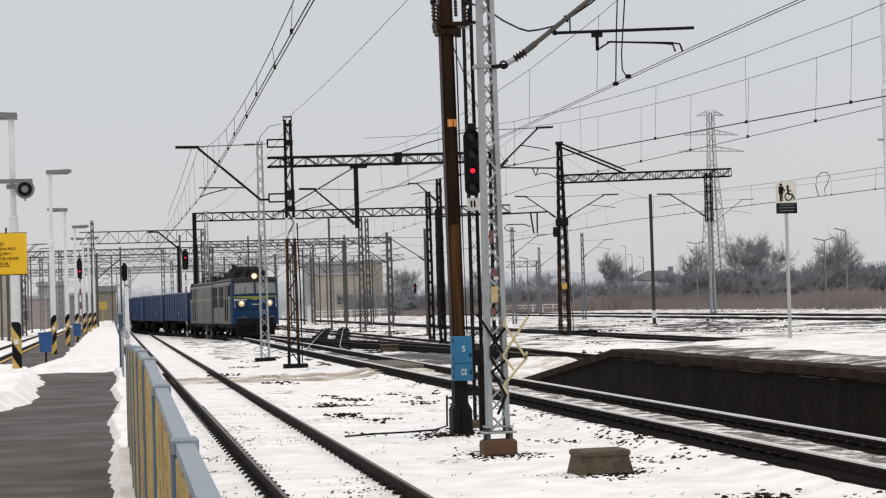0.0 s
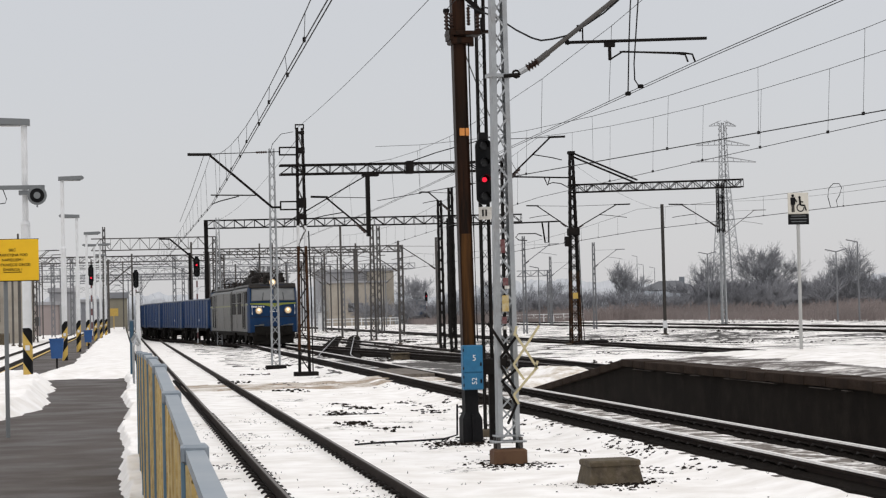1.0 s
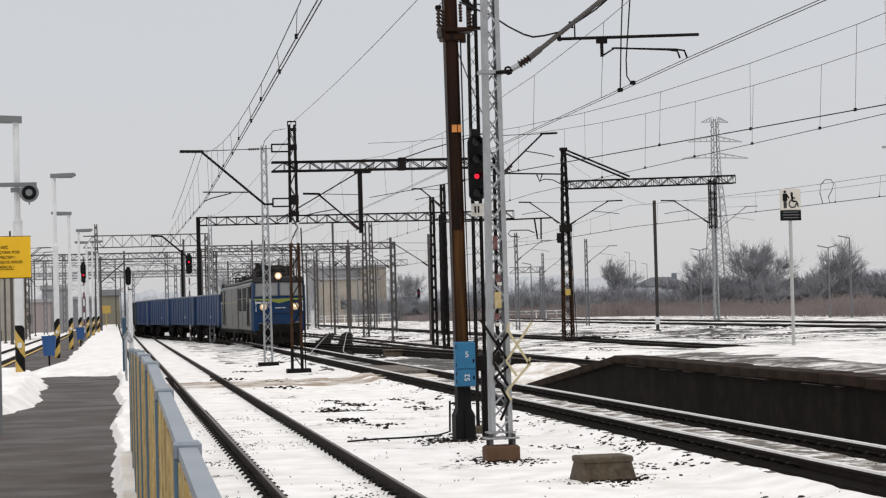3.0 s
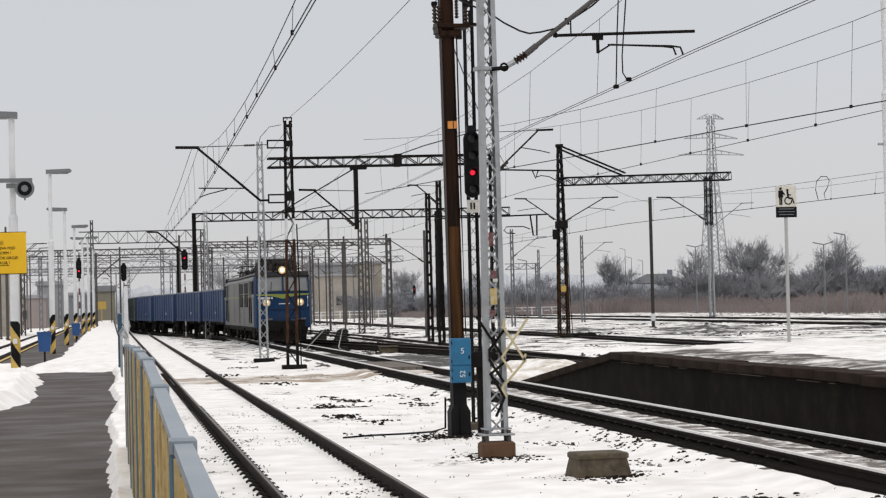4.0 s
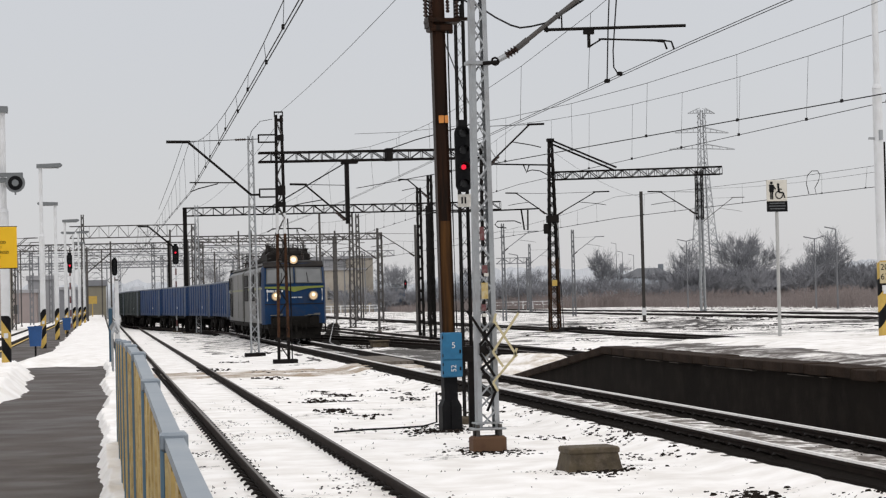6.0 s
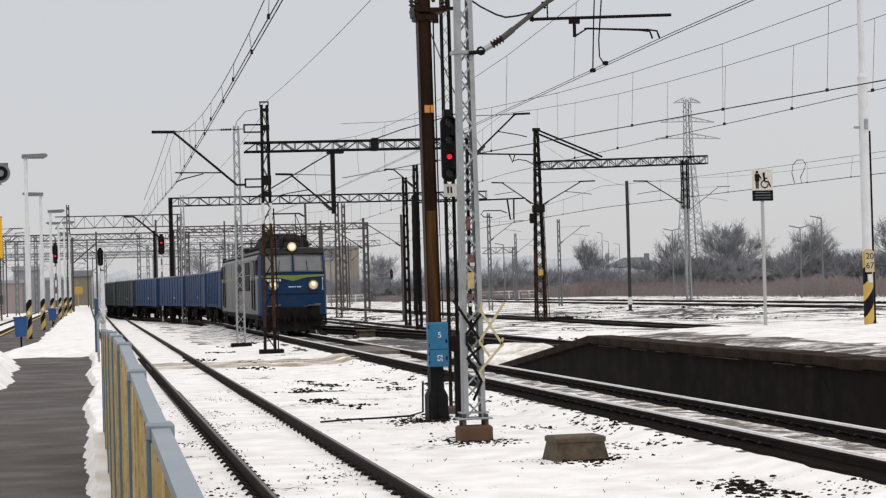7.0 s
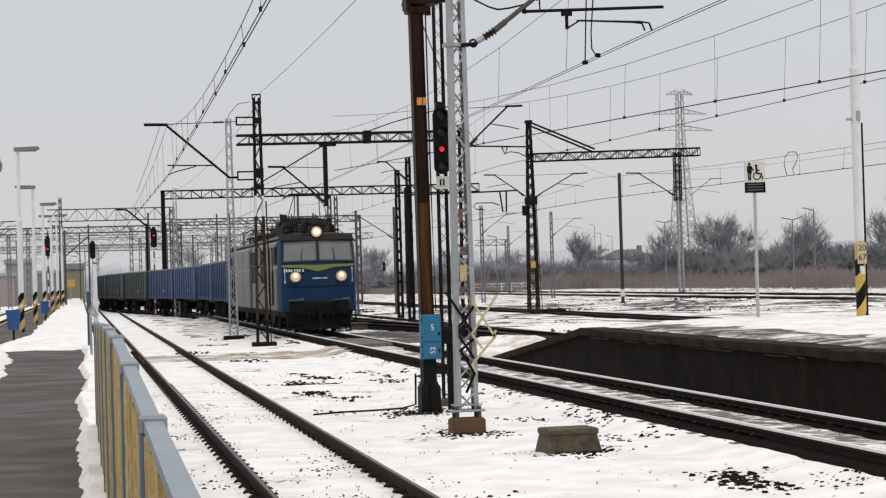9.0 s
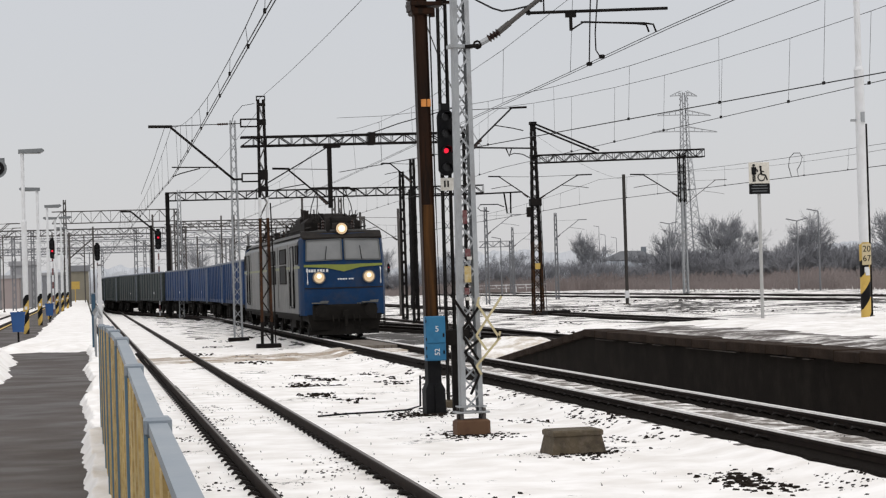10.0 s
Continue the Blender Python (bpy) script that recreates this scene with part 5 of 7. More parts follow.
            if nm == "grille":
                for k in range(5):
                    z = z0 + (z1 - z0) * (k + 0.5) / 5
                    part("louvre", Build().prism([(f0 + y0 + 0.04, z - 0.03), (f0 + y1 - 0.04, z - 0.03), (f0 + y1 - 0.04, z + 0.01), (f0 + y0 + 0.04, z + 0.01)], min(s, s + sx * 0.03), max(s, s + sx * 0.03)), M_BLACK, d)
        for ys0 in (4.4, 8.6, 12.3):
            part("panel_joint", Build().box(s - 0.004, s + 0.004, f0 + ys0, f0 + ys0 + 0.05, 1.2, 3.6), M_ROOF, g)
        for yy in (2.38, 3.62):
            part("handrail", Build().tube([(sx * (W + 0.05), f0 + yy, 1.3), (sx * (W + 0.05), f0 + yy, 2.6)], 0.02), M_DARKST, g)
        part("sill", Build().box(s - 0.02, s + 0.02, f0 + 0.9, f1, 0.93, 1.03), M_UNDER, g)
    # roof lamp
    rl = part("roof_lamp", Build().tube([(0, f0 + 0.25, 4.08), (0, f0 + 0.75, 4.08)], [0.25, 0.2], 22), M_ROOF, g)
    if front:
        part("lens", Build().disc((0, f0 + 0.235, 4.08), 0.20, (0, 1, 0), 0.05, 22), M_LAMP, rl, "lit roof lamp")
        part("bulb", Build().disc((0, f0 + 0.2, 4.08), 0.12, (0, 1, 0), 0.03, 18), M_LAMPC, rl)
        part("horn", Build().tube([(-0.32, f0 + 0.7, 4.02), (-0.32, f0 + 0.7, 4.5), (-0.32, f0 + 0.3, 4.52)], 0.05), M_ROOF, g)
        part("exhaust", Build().box(-0.52, -0.38, f0 + .6, f0 + .8, 4.0, 4.45, 0.02), M_ROOF, g)
        part("aerial", Build().tube([(0.42, f0 + .8, 4.0), (0.62, f0 + .8, 4.75)], 0.02), M_ROOF, g)
        # number bars
        for x0, w, z, h_, mat in ((-1.34, 0.8, 2.53, 0.10, M_WHITE), (-0.22, 0.55, 2.24, 0.05, M_WHITE), (0.45, 0.3, 1.30, 0.1, M_LOCOG)):
            k, x = 0, x0
            while x < x0 + w:
                cw = 0.055 + 0.03 * ((k * 7) % 3) / 2
                part("number_bar", Build().box(x, x + cw, f0 - 0.004 if abs(x) < 0.9 else f0 + 0.02, f0 + 0.06, z, z + h_), mat, g, "pale number bar")
                x += cw + 0.022 + (0.04 if k in (3, 6) else 0)
                k += 1
    # band of darker blue, buffer beam, plough, hoses
    part("buffer_beam", Build().box(-1.16, 1.16, f0 - 0.10, f0 + 0.5, 0.78, 1.36, 0.05), M_UNDER, g)
    part("apron", Build().loft([[(-1.2, f0 + 0.05, 0.45), (1.2, f0 + 0.05, 0.45), (1.2, f0 + 0.5, 0.45), (-1.2, f0 + 0.5, 0.45)], [(-1.35, f0 + 0.02, 1.0), (1.35, f0 + 0.02, 1.0), (1.35, f0 + 0.5, 1.0), (-1.35, f0 + 0.5, 1.0)]]), M_UNDER, g)
    part("face_seam", Build().loft([[(x, y - 0.008, a), (x, y - 0.008, a + 0.035), (x, y + 0.02, a + 0.035), (x, y + 0.02, a)] for x, y, a in zip(xs_, yf, [1.93] * 9)]), M_ROOF, g)
    buffers(g, f0 - 0.05, -1, 1.15)
    part("plough", Build().loft([[(-1.25, f0 + 0.2, 0.28), (0, f0 - 0.25, 0.28), (1.25, f0 + 0.2, 0.28), (1.2, f0 + 0.5, 0.28), (-1.2, f0 + 0.5, 0.28)],
                                 [(-1.25, f0 + 0.3, 0.8), (0, f0 + 0.1, 0.8), (1.25, f0 + 0.3, 0.8), (1.2, f0 + 0.5, 0.8), (-1.2, f0 + 0.5, 0.8)]]), M_UNDER, g)
    for x in (-0.45, -0.25, 0.3, 0.5):
        part("hose", Build().tube([(x, f0 - 0.06, 1.0), (x, f0 - 0.28, 0.75), (x + 0.04, f0 - 0.2, 0.45)], 0.03), M_UNDER, g)
    part("coupling", Build().box(-0.1, 0.1, f0 - 0.4, f0, 0.92, 1.15).tube([(0, f0 - 0.35, 1.0), (0, f0 - 0.4, 0.6)], 0.06), M_UNDER, g)
    for sx in (-1, 1):
        part("cab_step", Build().box(sx * 1.42 - 0.12, sx * 1.42 + 0.12, f0 + 0.35, f0 + 0.65, 0.55, 0.6).bar((sx * 1.5, f0 + 0.36, 0.55), (sx * 1.5, f0 + 0.36, 1.2), 0.03).bar((sx * 1.5, f0 + 0.64, 0.55), (sx * 1.5, f0 + 0.64, 1.2), 0.03), M_UNDER, g)
    # roof gear and pantograph
    jr = random.Random(11)
    for y, w, hgt, ln in (((1.5, 0.55, 0.34, 0.8), (2.9, 1.05, 0.62, 1.5), (4.8, 1.0, 0.80, 1.6), (6.8, 0.95, 0.62, 1.3), (8.6, 0.9, 0.55, 1.1), (10.4, 0.75, 0.40, 1.4)) if front else ((2.4, 0.7, 0.25, 1.5), (6.5, 0.7, 0.28, 1.6), (9.6, 0.6, 0.22, 1.4))):
        ya, yb, zt = f0 + y, f0 + y + ln, 4.0 + hgt
        part("roof_gear", Build().loft([[(-w * k, ya + d, z), (w * k, ya + d, z), (w * k, yb - d, z), (-w * k, yb - d, z)] for k, d, z in ((1.0, 0.0, 3.98), (1.0, 0.0, zt - 0.22), (0.82, 0.12, zt - 0.06), (0.6, 0.25, zt))]), M_ROOF, g, "sooty resistor hood on the roof")
        for _ in range(4):
            bx_, by_ = jr.uniform(-w, w), jr.uniform(ya - 0.4, yb + 0.3)
            part("roof_fitting", Build().box(bx_ - 0.09, bx_ + 0.09, by_ - 0.12, by_ + 0.12, 4.0, zt + jr.uniform(-0.1, 0.16), 0.02).tube([(bx_, by_, zt - 0.1), (bx_ + jr.uniform(-.3, .3), by_ + jr.uniform(-.5, .5), zt + jr.uniform(0.05, 0.3))], 0.025, 5), M_ROOF, g)
    for sx in (-1, 1):
        part("roof_rail", Build().tube([(sx * 1.0, f0 + 1.2, 4.18), (sx * 1.0, f1 - 1, 4.18)], 0.03), M_ROOF, g)
    pan = part("pantograph", Build().box(-0.8, 0.8, f0 + 2.0, f0 + 2.08, 4.35, 4.42).box(-0.8, 0.8, f0 + 4.4, f0 + 4.48, 4.35, 4.42).box(-0.04, 0.04, f0 + 2.0, f0 + 4.48, 4.36, 4.41), M_ROOF, g, "pantograph on the roof")
    for sx in (-1, 1):
        for yy in (2.05, 4.45):
            insulator(pan, (sx * 0.6, f0 + yy, 4.02), (sx * 0.6, f0 + yy, 4.36), 0.07, 3)
    up = 1.22 if front else 0.3
    for sx in (-1, 1):
        fr = Build()
        fr.tube([(sx * 0.7, f0 + 2.1, 4.42), (sx * 0.62, f0 + 1.75 + 0.4 * up, 4.42 + up * 0.5), (sx * 0.5, f0 + 3.2, 4.45 + up)], 0.019)
        fr.tube([(sx * 0.7, f0 + 4.4, 4.42), (sx * 0.62, f0 + 4.75 - 0.4 * up, 4.42 + up * 0.5), (sx * 0.5, f0 + 3.3, 4.45 + up)], 0.019)
        part("frame", fr, M_ROOF, pan)
        for yy in (1.3, 6.2, 8.2, 10.2):
            insulator(g, (sx * 0.55, f0 + yy, 3.98), (sx * 0.55, f0 + yy, 4.42), 0.07, 4)
        part("bus_bar", Build().tube([(sx * 0.55, f0 + 1.3, 4.44), (sx * 0.5, f0 + 3.0, 4.7), (sx * 0.55, f0 + 6.2, 4.44), (sx * 0.55, f0 + 10.2, 4.44)], 0.022), M_ROOF, g)
    part("collector", Build().tube([(-0.95, f0 + 3.2, 4.33 + up), (-0.7, f0 + 3.2, 4.48 + up), (0.7, f0 + 3.2, 4.48 + up), (0.95, f0 + 3.2, 4.33 + up)], 0.03)
         .tube([(-0.95, f0 + 3.5, 4.33 + up), (-0.7, f0 + 3.5, 4.48 + up), (0.7, f0 + 3.5, 4.48 + up), (0.95, f0 + 3.5, 4.33 + up)], 0.03), M_ROOF, pan)
    part("underframe", Build().box(-1.25, 1.25, f0 + 0.4, f1 - 0.3, 0.75, 1.15).box(-1.2, 1.2, 6.0, 7.5, 0.45, 0.8), M_UNDER, g)
    ws = bogie(g, 3.7, 3.05, 0.60, 0.70, LOCO_LIFT) + bogie(g, L - 3.7, 3.05, 0.60, 0.70, LOCO_LIFT)
    return g, ws


WAG_L = 14.04


def gondola(mat, label, build_wheels=True):
    """An open bogie coal wagon. Local y: 0 at the leading buffers."""
    g = thing("coal_wagon", label, "wagon", None, "train")
    W, y0, y1 = 1.42, 0.6, WAG_L - 0.6
    for sx in (-1, 1):
        part("side_wall", Build().box(sx * W - 0.03, sx * W + 0.03, y0, y1, 1.25, 3.22), mat, g)
        part("top_rim", Build().box(sx * W - 0.07, sx * W + 0.07, y0 - 0.03, y1 + 0.03, 3.20, 3.30, 0.015), M_DUSTSTREAK, g, "dusty pale rim")
        part("sill", Build().box(sx * W - 0.06, sx * W + 0.08, y0, y1, 1.08, 1.27), mat, g)
        for k in range(10):
            y = y0 + 0.1 + (y1 - y0 - 0.2) * k / 9
            part("rib", Build().loft([[(sx * (W + 0.03), y - 0.09, 1.1), (sx * (W + 0.10), y - 0.05, 1.1), (sx * (W + 0.10), y + 0.05, 1.1), (sx * (W + 0.03), y + 0.09, 1.1)],
                                      [(sx * (W + 0.03), y - 0.09, 3.2), (sx * (W + 0.08), y - 0.05, 3.2), (sx * (W + 0.08), y + 0.05, 3.2), (sx * (W + 0.03), y + 0.09, 3.2)]]), mat, g)
        # added bars: bright vertical streaks at the wagon end, drawn as a ladder
        part("end_ladder", Build().box(sx * (W + 0.13), sx * (W + 0.16), y0 + 0.2, y0 + 0.24, 1.0, 3.1).box(sx * (W + 0.13), sx * (W + 0.16), y0 + 0.55, y0 + 0.59, 1.0, 3.1).box(sx * (W + 0.13), sx * (W + 0.15), y0 + 0.24, y0 + 0.55, 1.5, 1.54).box(sx * (W + 0.13), sx * (W + 0.15), y0 + 0.24, y0 + 0.55, 2.0, 2.04).box(sx * (W + 0.13), sx * (W + 0.15), y0 + 0.24, y0 + 0.55, 2.5, 2.54), M_DUSTSTREAK, g, "added pale ladder bars standing in for bright streaks")
        for k, (ya, w_, z_) in enumerate(((y0 + 4.6, 0.5, 1.6),)):
            part("marking", Build().box(sx * (W + 0.034), sx * (W + 0.038), ya, ya + w_, z_, z_ + 0.16), M_WHITE, g, "pale lettering bars")
    for y in (y0, y1):
        part("end_wall", Build().box(-W, W, y - 0.03, y + 0.03, 1.2, 3.25), mat, g)
        for x in (-0.9, -0.3, 0.3, 0.9):
            part("rib", Build().box(x - 0.06, x + 0.06, y - 0.1 if y < 2 else y + 0.03, y - 0.03 if y < 2 else y + 0.1, 1.1, 3.2), mat, g)
    part("floor", Build().box(-W, W, y0, y1, 1.15, 1.27), M_UNDER, g)
    part("underframe", Build().box(-0.9, 0.9, y0 - 0.1, y1 + 0.1, 0.85, 1.15).box(-1.3, 1.3, y0 - 0.1, y0 + 0.15, 0.9, 1.2).box(-1.3, 1.3, y1 - 0.15, y1 + 0.1, 0.9, 1.2), M_UNDER, g)
    buffers(g, y0 - 0.05, -1)
    buffers(g, y1 + 0.05, 1)
    ws = bogie(g, 2.6, 1.8, 0.46, 0.62) + bogie(g, WAG_L - 2.6, 1.8, 0.46, 0.62)
    return g, ws


TRAIN = []   # thing, leading buffer offset, length, bogie places, wheelsets
off = 0.0
g, ws = loco_section(True, "blue and grey electric locomotive with lime stripe and lit lamps")
TRAIN.append((g, off, LOCO_L, ws, False))
off += LOCO_L
g, ws = loco_section(False, "grey rear section of the electric locomotive")
TRAIN.append((g, off, LOCO_L, ws, True))
off += LOCO_L
for k in range(14):
    g, ws = gondola(M_WAGB if k < 4 else M_WAGG, "dirty blue open coal wagon with vertical ribs" if k < 4 else "dark green open coal wagon with vertical ribs")
    TRAIN.append((g, off, WAG_L, ws, False))
    off += WAG_L

# the way of the train, as a table of arc length, x and y from its nearest point on
WAY, arc = [], 0.0
for i in range(4200):
    y = 55.0 + i * 0.1
    if i:
        arc += math.hypot(0.1, cross_x(y) - cross_x(y - 0.1))
    WAY.append((arc, cross_x(y), y))


def on_way(s):
    i = min(len(WAY) - 2, max(0, int(s / 0.1001)))
    while WAY[i + 1][0] < s and i < len(WAY) - 2:
        i += 1
    a, c = WAY[i], WAY[i + 1]
    u = (s - a[0]) / (c[0] - a[0])
    return a[1] + (c[1] - a[1]) * u, a[2] + (c[2] - a[2]) * u


def nose_y(t):
    """Place of the leading headlamps along the track: a train that gathers speed."""
    s = 10.0 - t
    return 71.2 + 6.50 * s - 0.075 * s * s


def rail_z(y):
    return 0.125 - 0.12 * min(1, max(0, (y - 122) / 90))


def vehicle_pose(t, offset, length, turned):
    s0 = nose_y(t) - 0.55 - 55.0 + offset
    pa, pb = on_way(s0 + 3.0), on_way(s0 + length - 3.0)
    d = Vector((pb[0] - pa[0], pb[1] - pa[1])).normalized()
    yaw = math.degrees(math.atan2(-d.x, d.y))
    x, y = pa[0] - d.x * 3.0, pa[1] - d.y * 3.0
    if turned:
        x, y, yaw = x + d.x * length, y + d.y * length, yaw + 180
    return pose(x, y, rail_z(y) - (LOCO_LIFT if length == LOCO_L else 0.0), 0, 0, yaw)


# ---- overhead lines ----
def contact_line(supports, r=0.009, gap=0.05, every=4.2):
    """Contact wire, its twin and the carrier wire over supports given as x, y, contact height, carrier height and the sag of the span that follows."""
    g = thing("overhead_line", "overhead contact line hung from a sagging carrier wire by droppers", "overhead line", group="overhead lines")
    con, mes, drop, clamps = [], [], Build(), Build()
    for (xa, ya, ca, ma, sag), (xb, yb, cb, mb, _) in zip(supports, supports[1:]):
        n = max(3, int((yb - ya) / every))
        for i in range(n + 1):
            u = i / n
            x, y = xa + (xb - xa) * u, ya + (yb - ya) * u
            con.append((x, y, ca + (cb - ca) * u))
            mes.append((x, y, ma + (mb - ma) * u - sag * 4 * u * (1 - u)))
            if 0 < i < n:
                q = (x + gap * (i % 2), y + 0.25, con[-1][2])
                drop.bar(q, mes[-1], r * 0.8)
                clamps.box(q[0] - 0.02, q[0] + 0.02, q[1] - 0.05, q[1] + 0.05, q[2] - 0.02, q[2] + 0.05)
    part("contact_wire", Build().tube(con, r, 4), M_WIRE, g)
    if gap:
        part("contact_wire", Build().tube([(p[0] + gap, p[1], p[2]) for p in con], r, 4), M_WIRE, g)
    part("carrier_wire", Build().tube(mes, r * 0.8, 4), M_WIRE, g)
    tagged(part("dropper", drop, M_WIRE, g), kind="stuff")
    tagged(part("wire_clamp", clamps, M_DARKST, g), kind="stuff")
    return g


contact_line(((2.42, 3.0, 6.17, 7.96, 1.5), (3.29, 73.0, 6.17, 7.96, 1.2), (2.95, 153.0, 6.0, 7.7, 1.2), (2.7, 232.0, 5.7, 7.4, 1.2), (2.7, 330.0, 5.6, 7.3, 0)), 0.011, 0.055)
wire_span(9.0, [-32, 29.2, 73, 117], 5.86, 7.6, 0.72, 0.0065, stagger=0.2, twin=True)
contact_line(((20.6, 21.0, 6.2, 8.4, 0.4), (18.1, 32.5, 6.2, 8.95, 1.05), (9.35, 73.0, 6.2, 8.2, 0.0)), 0.009, 0.05)
contact_line(((18.4, 24.0, 6.2, 8.5, 0.75), (15.5, 73.0, 6.25, 8.5, 1.0), (16.2, 150.0, 6.0, 7.95, 1.2), (16.2, 220.0, 6.0, 7.95, 0)), 0.009, 0.0)
contact_line(((41.5, 28.0, 6.6, 8.2, 0.3), (37.7, 60.0, 6.6, 7.9, 0.35), (30.8, 117.0, 6.6, 7.9, 0.9), (28.0, 190.0, 6.2, 7.6, 0.9), (27.5, 260.0, 6.2, 7.6, 0.0)), 0.012, 0.07)


def single_wire(points, r=0.009, label="single slack overhead wire", beads=False):
    g = thing("overhead_wire", label, "wire", group="overhead wires")
    pts = []
    for (p, q, sag) in points:
        p, q = Vector(p), Vector(q)
        for i in range(13):
            u = i / 12
            c = p.lerp(q, u)
            c.z -= sag * 4 * u * (1 - u)
            pts.append(c)
    part("wire", Build().tube(pts, r, 4), M_WIRE, g)
    return g


single_wire([((5.83, 34.0, 8.0), (6.5, 73.2, 8.95), 0.12)])
single_wire([((5.62, 33.9, 7.3), (4.9, -20, 9.2), 0.5)])
single_wire([((6.6, 73.2, 8.7), (6.5, 153.4, 9.2), 0.8)])
single_wire([((5.83, 34.0, 6.9), (16.2, 80, 7.5), 0.3)], 0.012)
single_wire([((26.8, 117, 10.8), (39.7, 144, 9.2), 0.4)])
single_wire([((30, 40, 6.9), (61, 198, 12.6), 0.8)], 0.010)
pairs = thing("wire_loop", "looped jumper wire hanging between two overhead lines", "wire")
part("loop", Build().tube([(33.62, 91.5, 6.6), (33.50, 91.5, 7.1), (33.56, 91.5, 7.5), (33.78, 91.5, 7.72), (34.08, 91.5, 7.72), (34.20, 91.5, 7.52), (34.10, 91.5, 7.2), (33.92, 91.5, 6.9), (33.98, 91.5, 6.58)], 0.02, 5), M_WIRE, pairs)


# ---- left platform ----
M_DARKBLUE = material("dark_blue_paint", (0.03, 0.075, 0.12), 0.5, second=(0.05, 0.09, 0.13), scale=4)

def fence():
    """Sheet-metal fence of ochre panels between grey-blue posts, with a grey-blue top rail; it stands a little out of line."""
    g = thing("fence", "ochre sheet-metal fence with grey-blue posts and top rail", "fence", pose(0, 0, Z_LEFT))
    fx = 0.178
    posts = [(0.4, 1.20), (2.8, 1.215), (5.2, 1.26), (7.6, 1.31), (10.0, 1.355), (12.4, 1.345), (14.8, 1.325), (17.2, 1.29), (19.6, 1.25), (22.0, 1.22)]
    for y, top in posts:
        p = part("post", Build().box(fx - 0.036, fx + 0.026, y - 0.026, y + 0.026, -0.05, top, 0.008), M_FENCEP, g)
        part("collar", Build().box(fx - 0.036, fx + 0.036, y - 0.045, y + 0.045, top - 0.04, top + 0.010, 0.008), M_FENCEB, p)
    quad = lambda y, z0, z1, h_: [(fx - h_, y, z0), (fx + h_, y, z0), (fx + h_, y, z1), (fx - h_, y, z1)]
    for (ya, ta), (yb, tb) in zip(posts, posts[1:]):
        a, c = ya + 0.045, yb - 0.045
        part("top_rail", Build().loft([quad(a, ta - 0.032, ta - 0.004, 0.024), quad(c, tb - 0.032, tb - 0.004, 0.024)]), M_FENCEB, g, "grey-blue top rail")
        part("bottom_rail", Build().box(fx - 0.02, fx + 0.02, a, c, 0.10, 0.14), M_FENCEB, g)
        n = 5
        w = (c - a) / n
        part("middle_rail", Build().box(fx + 0.009, fx + 0.03, a, c, 0.62, 0.66), M_FENCEP, g)
        for k in range(n):
            y0 = a + k * w
            zt = ta + (tb - ta) * (k + 0.5) / n - 0.036
            prof = [(-0.026, y0), (-0.026, y0 + w * 0.42), (-0.006, y0 + w * 0.5), (-0.006, y0 + w * 0.92), (-0.026, y0 + w - 0.008)]
            part("panel", Build().loft([[(fx + x, y, z) for x, y in prof] + [(fx + 0.008, y0 + w - 0.008, z), (fx + 0.008, y0, z)] for z in (0.06 + random.uniform(-.01, .01), zt)]), M_FENCEY, g)
    # blue end post and bent wire frame beyond the panels
    e = thing("gate_post", "blue steel gate post at the end of the fence", "post", pose(0.24, 52.8, Z_LEFT))
    part("post", Build().box(-0.05, 0.05, -0.05, 0.05, -0.05, 1.5, 0.01), M_DARKBLUE, e)
    part("cap", Build().box(-0.06, 0.06, -0.06, 0.06, 1.5, 1.53), M_FENCEB, e)
    r = thing("railing", "bent pale wire railing behind the fence", "railing", pose(0.26, 44.5, Z_LEFT))
    for k in range(3):
        y = k * 2.0
        part("bar", Build().tube([(-0.02, y, 0.0), (-0.02, y, 0.95), (0.04, y + 0.2, 1.15), (0.12, y + 0.5, 1.0), (0.05, y + 0.9, 1.2), (-0.05, y + 1.3, 1.05), (0.1, y + 1.8, 0.95)], 0.02), M_GALV, r)


fence()


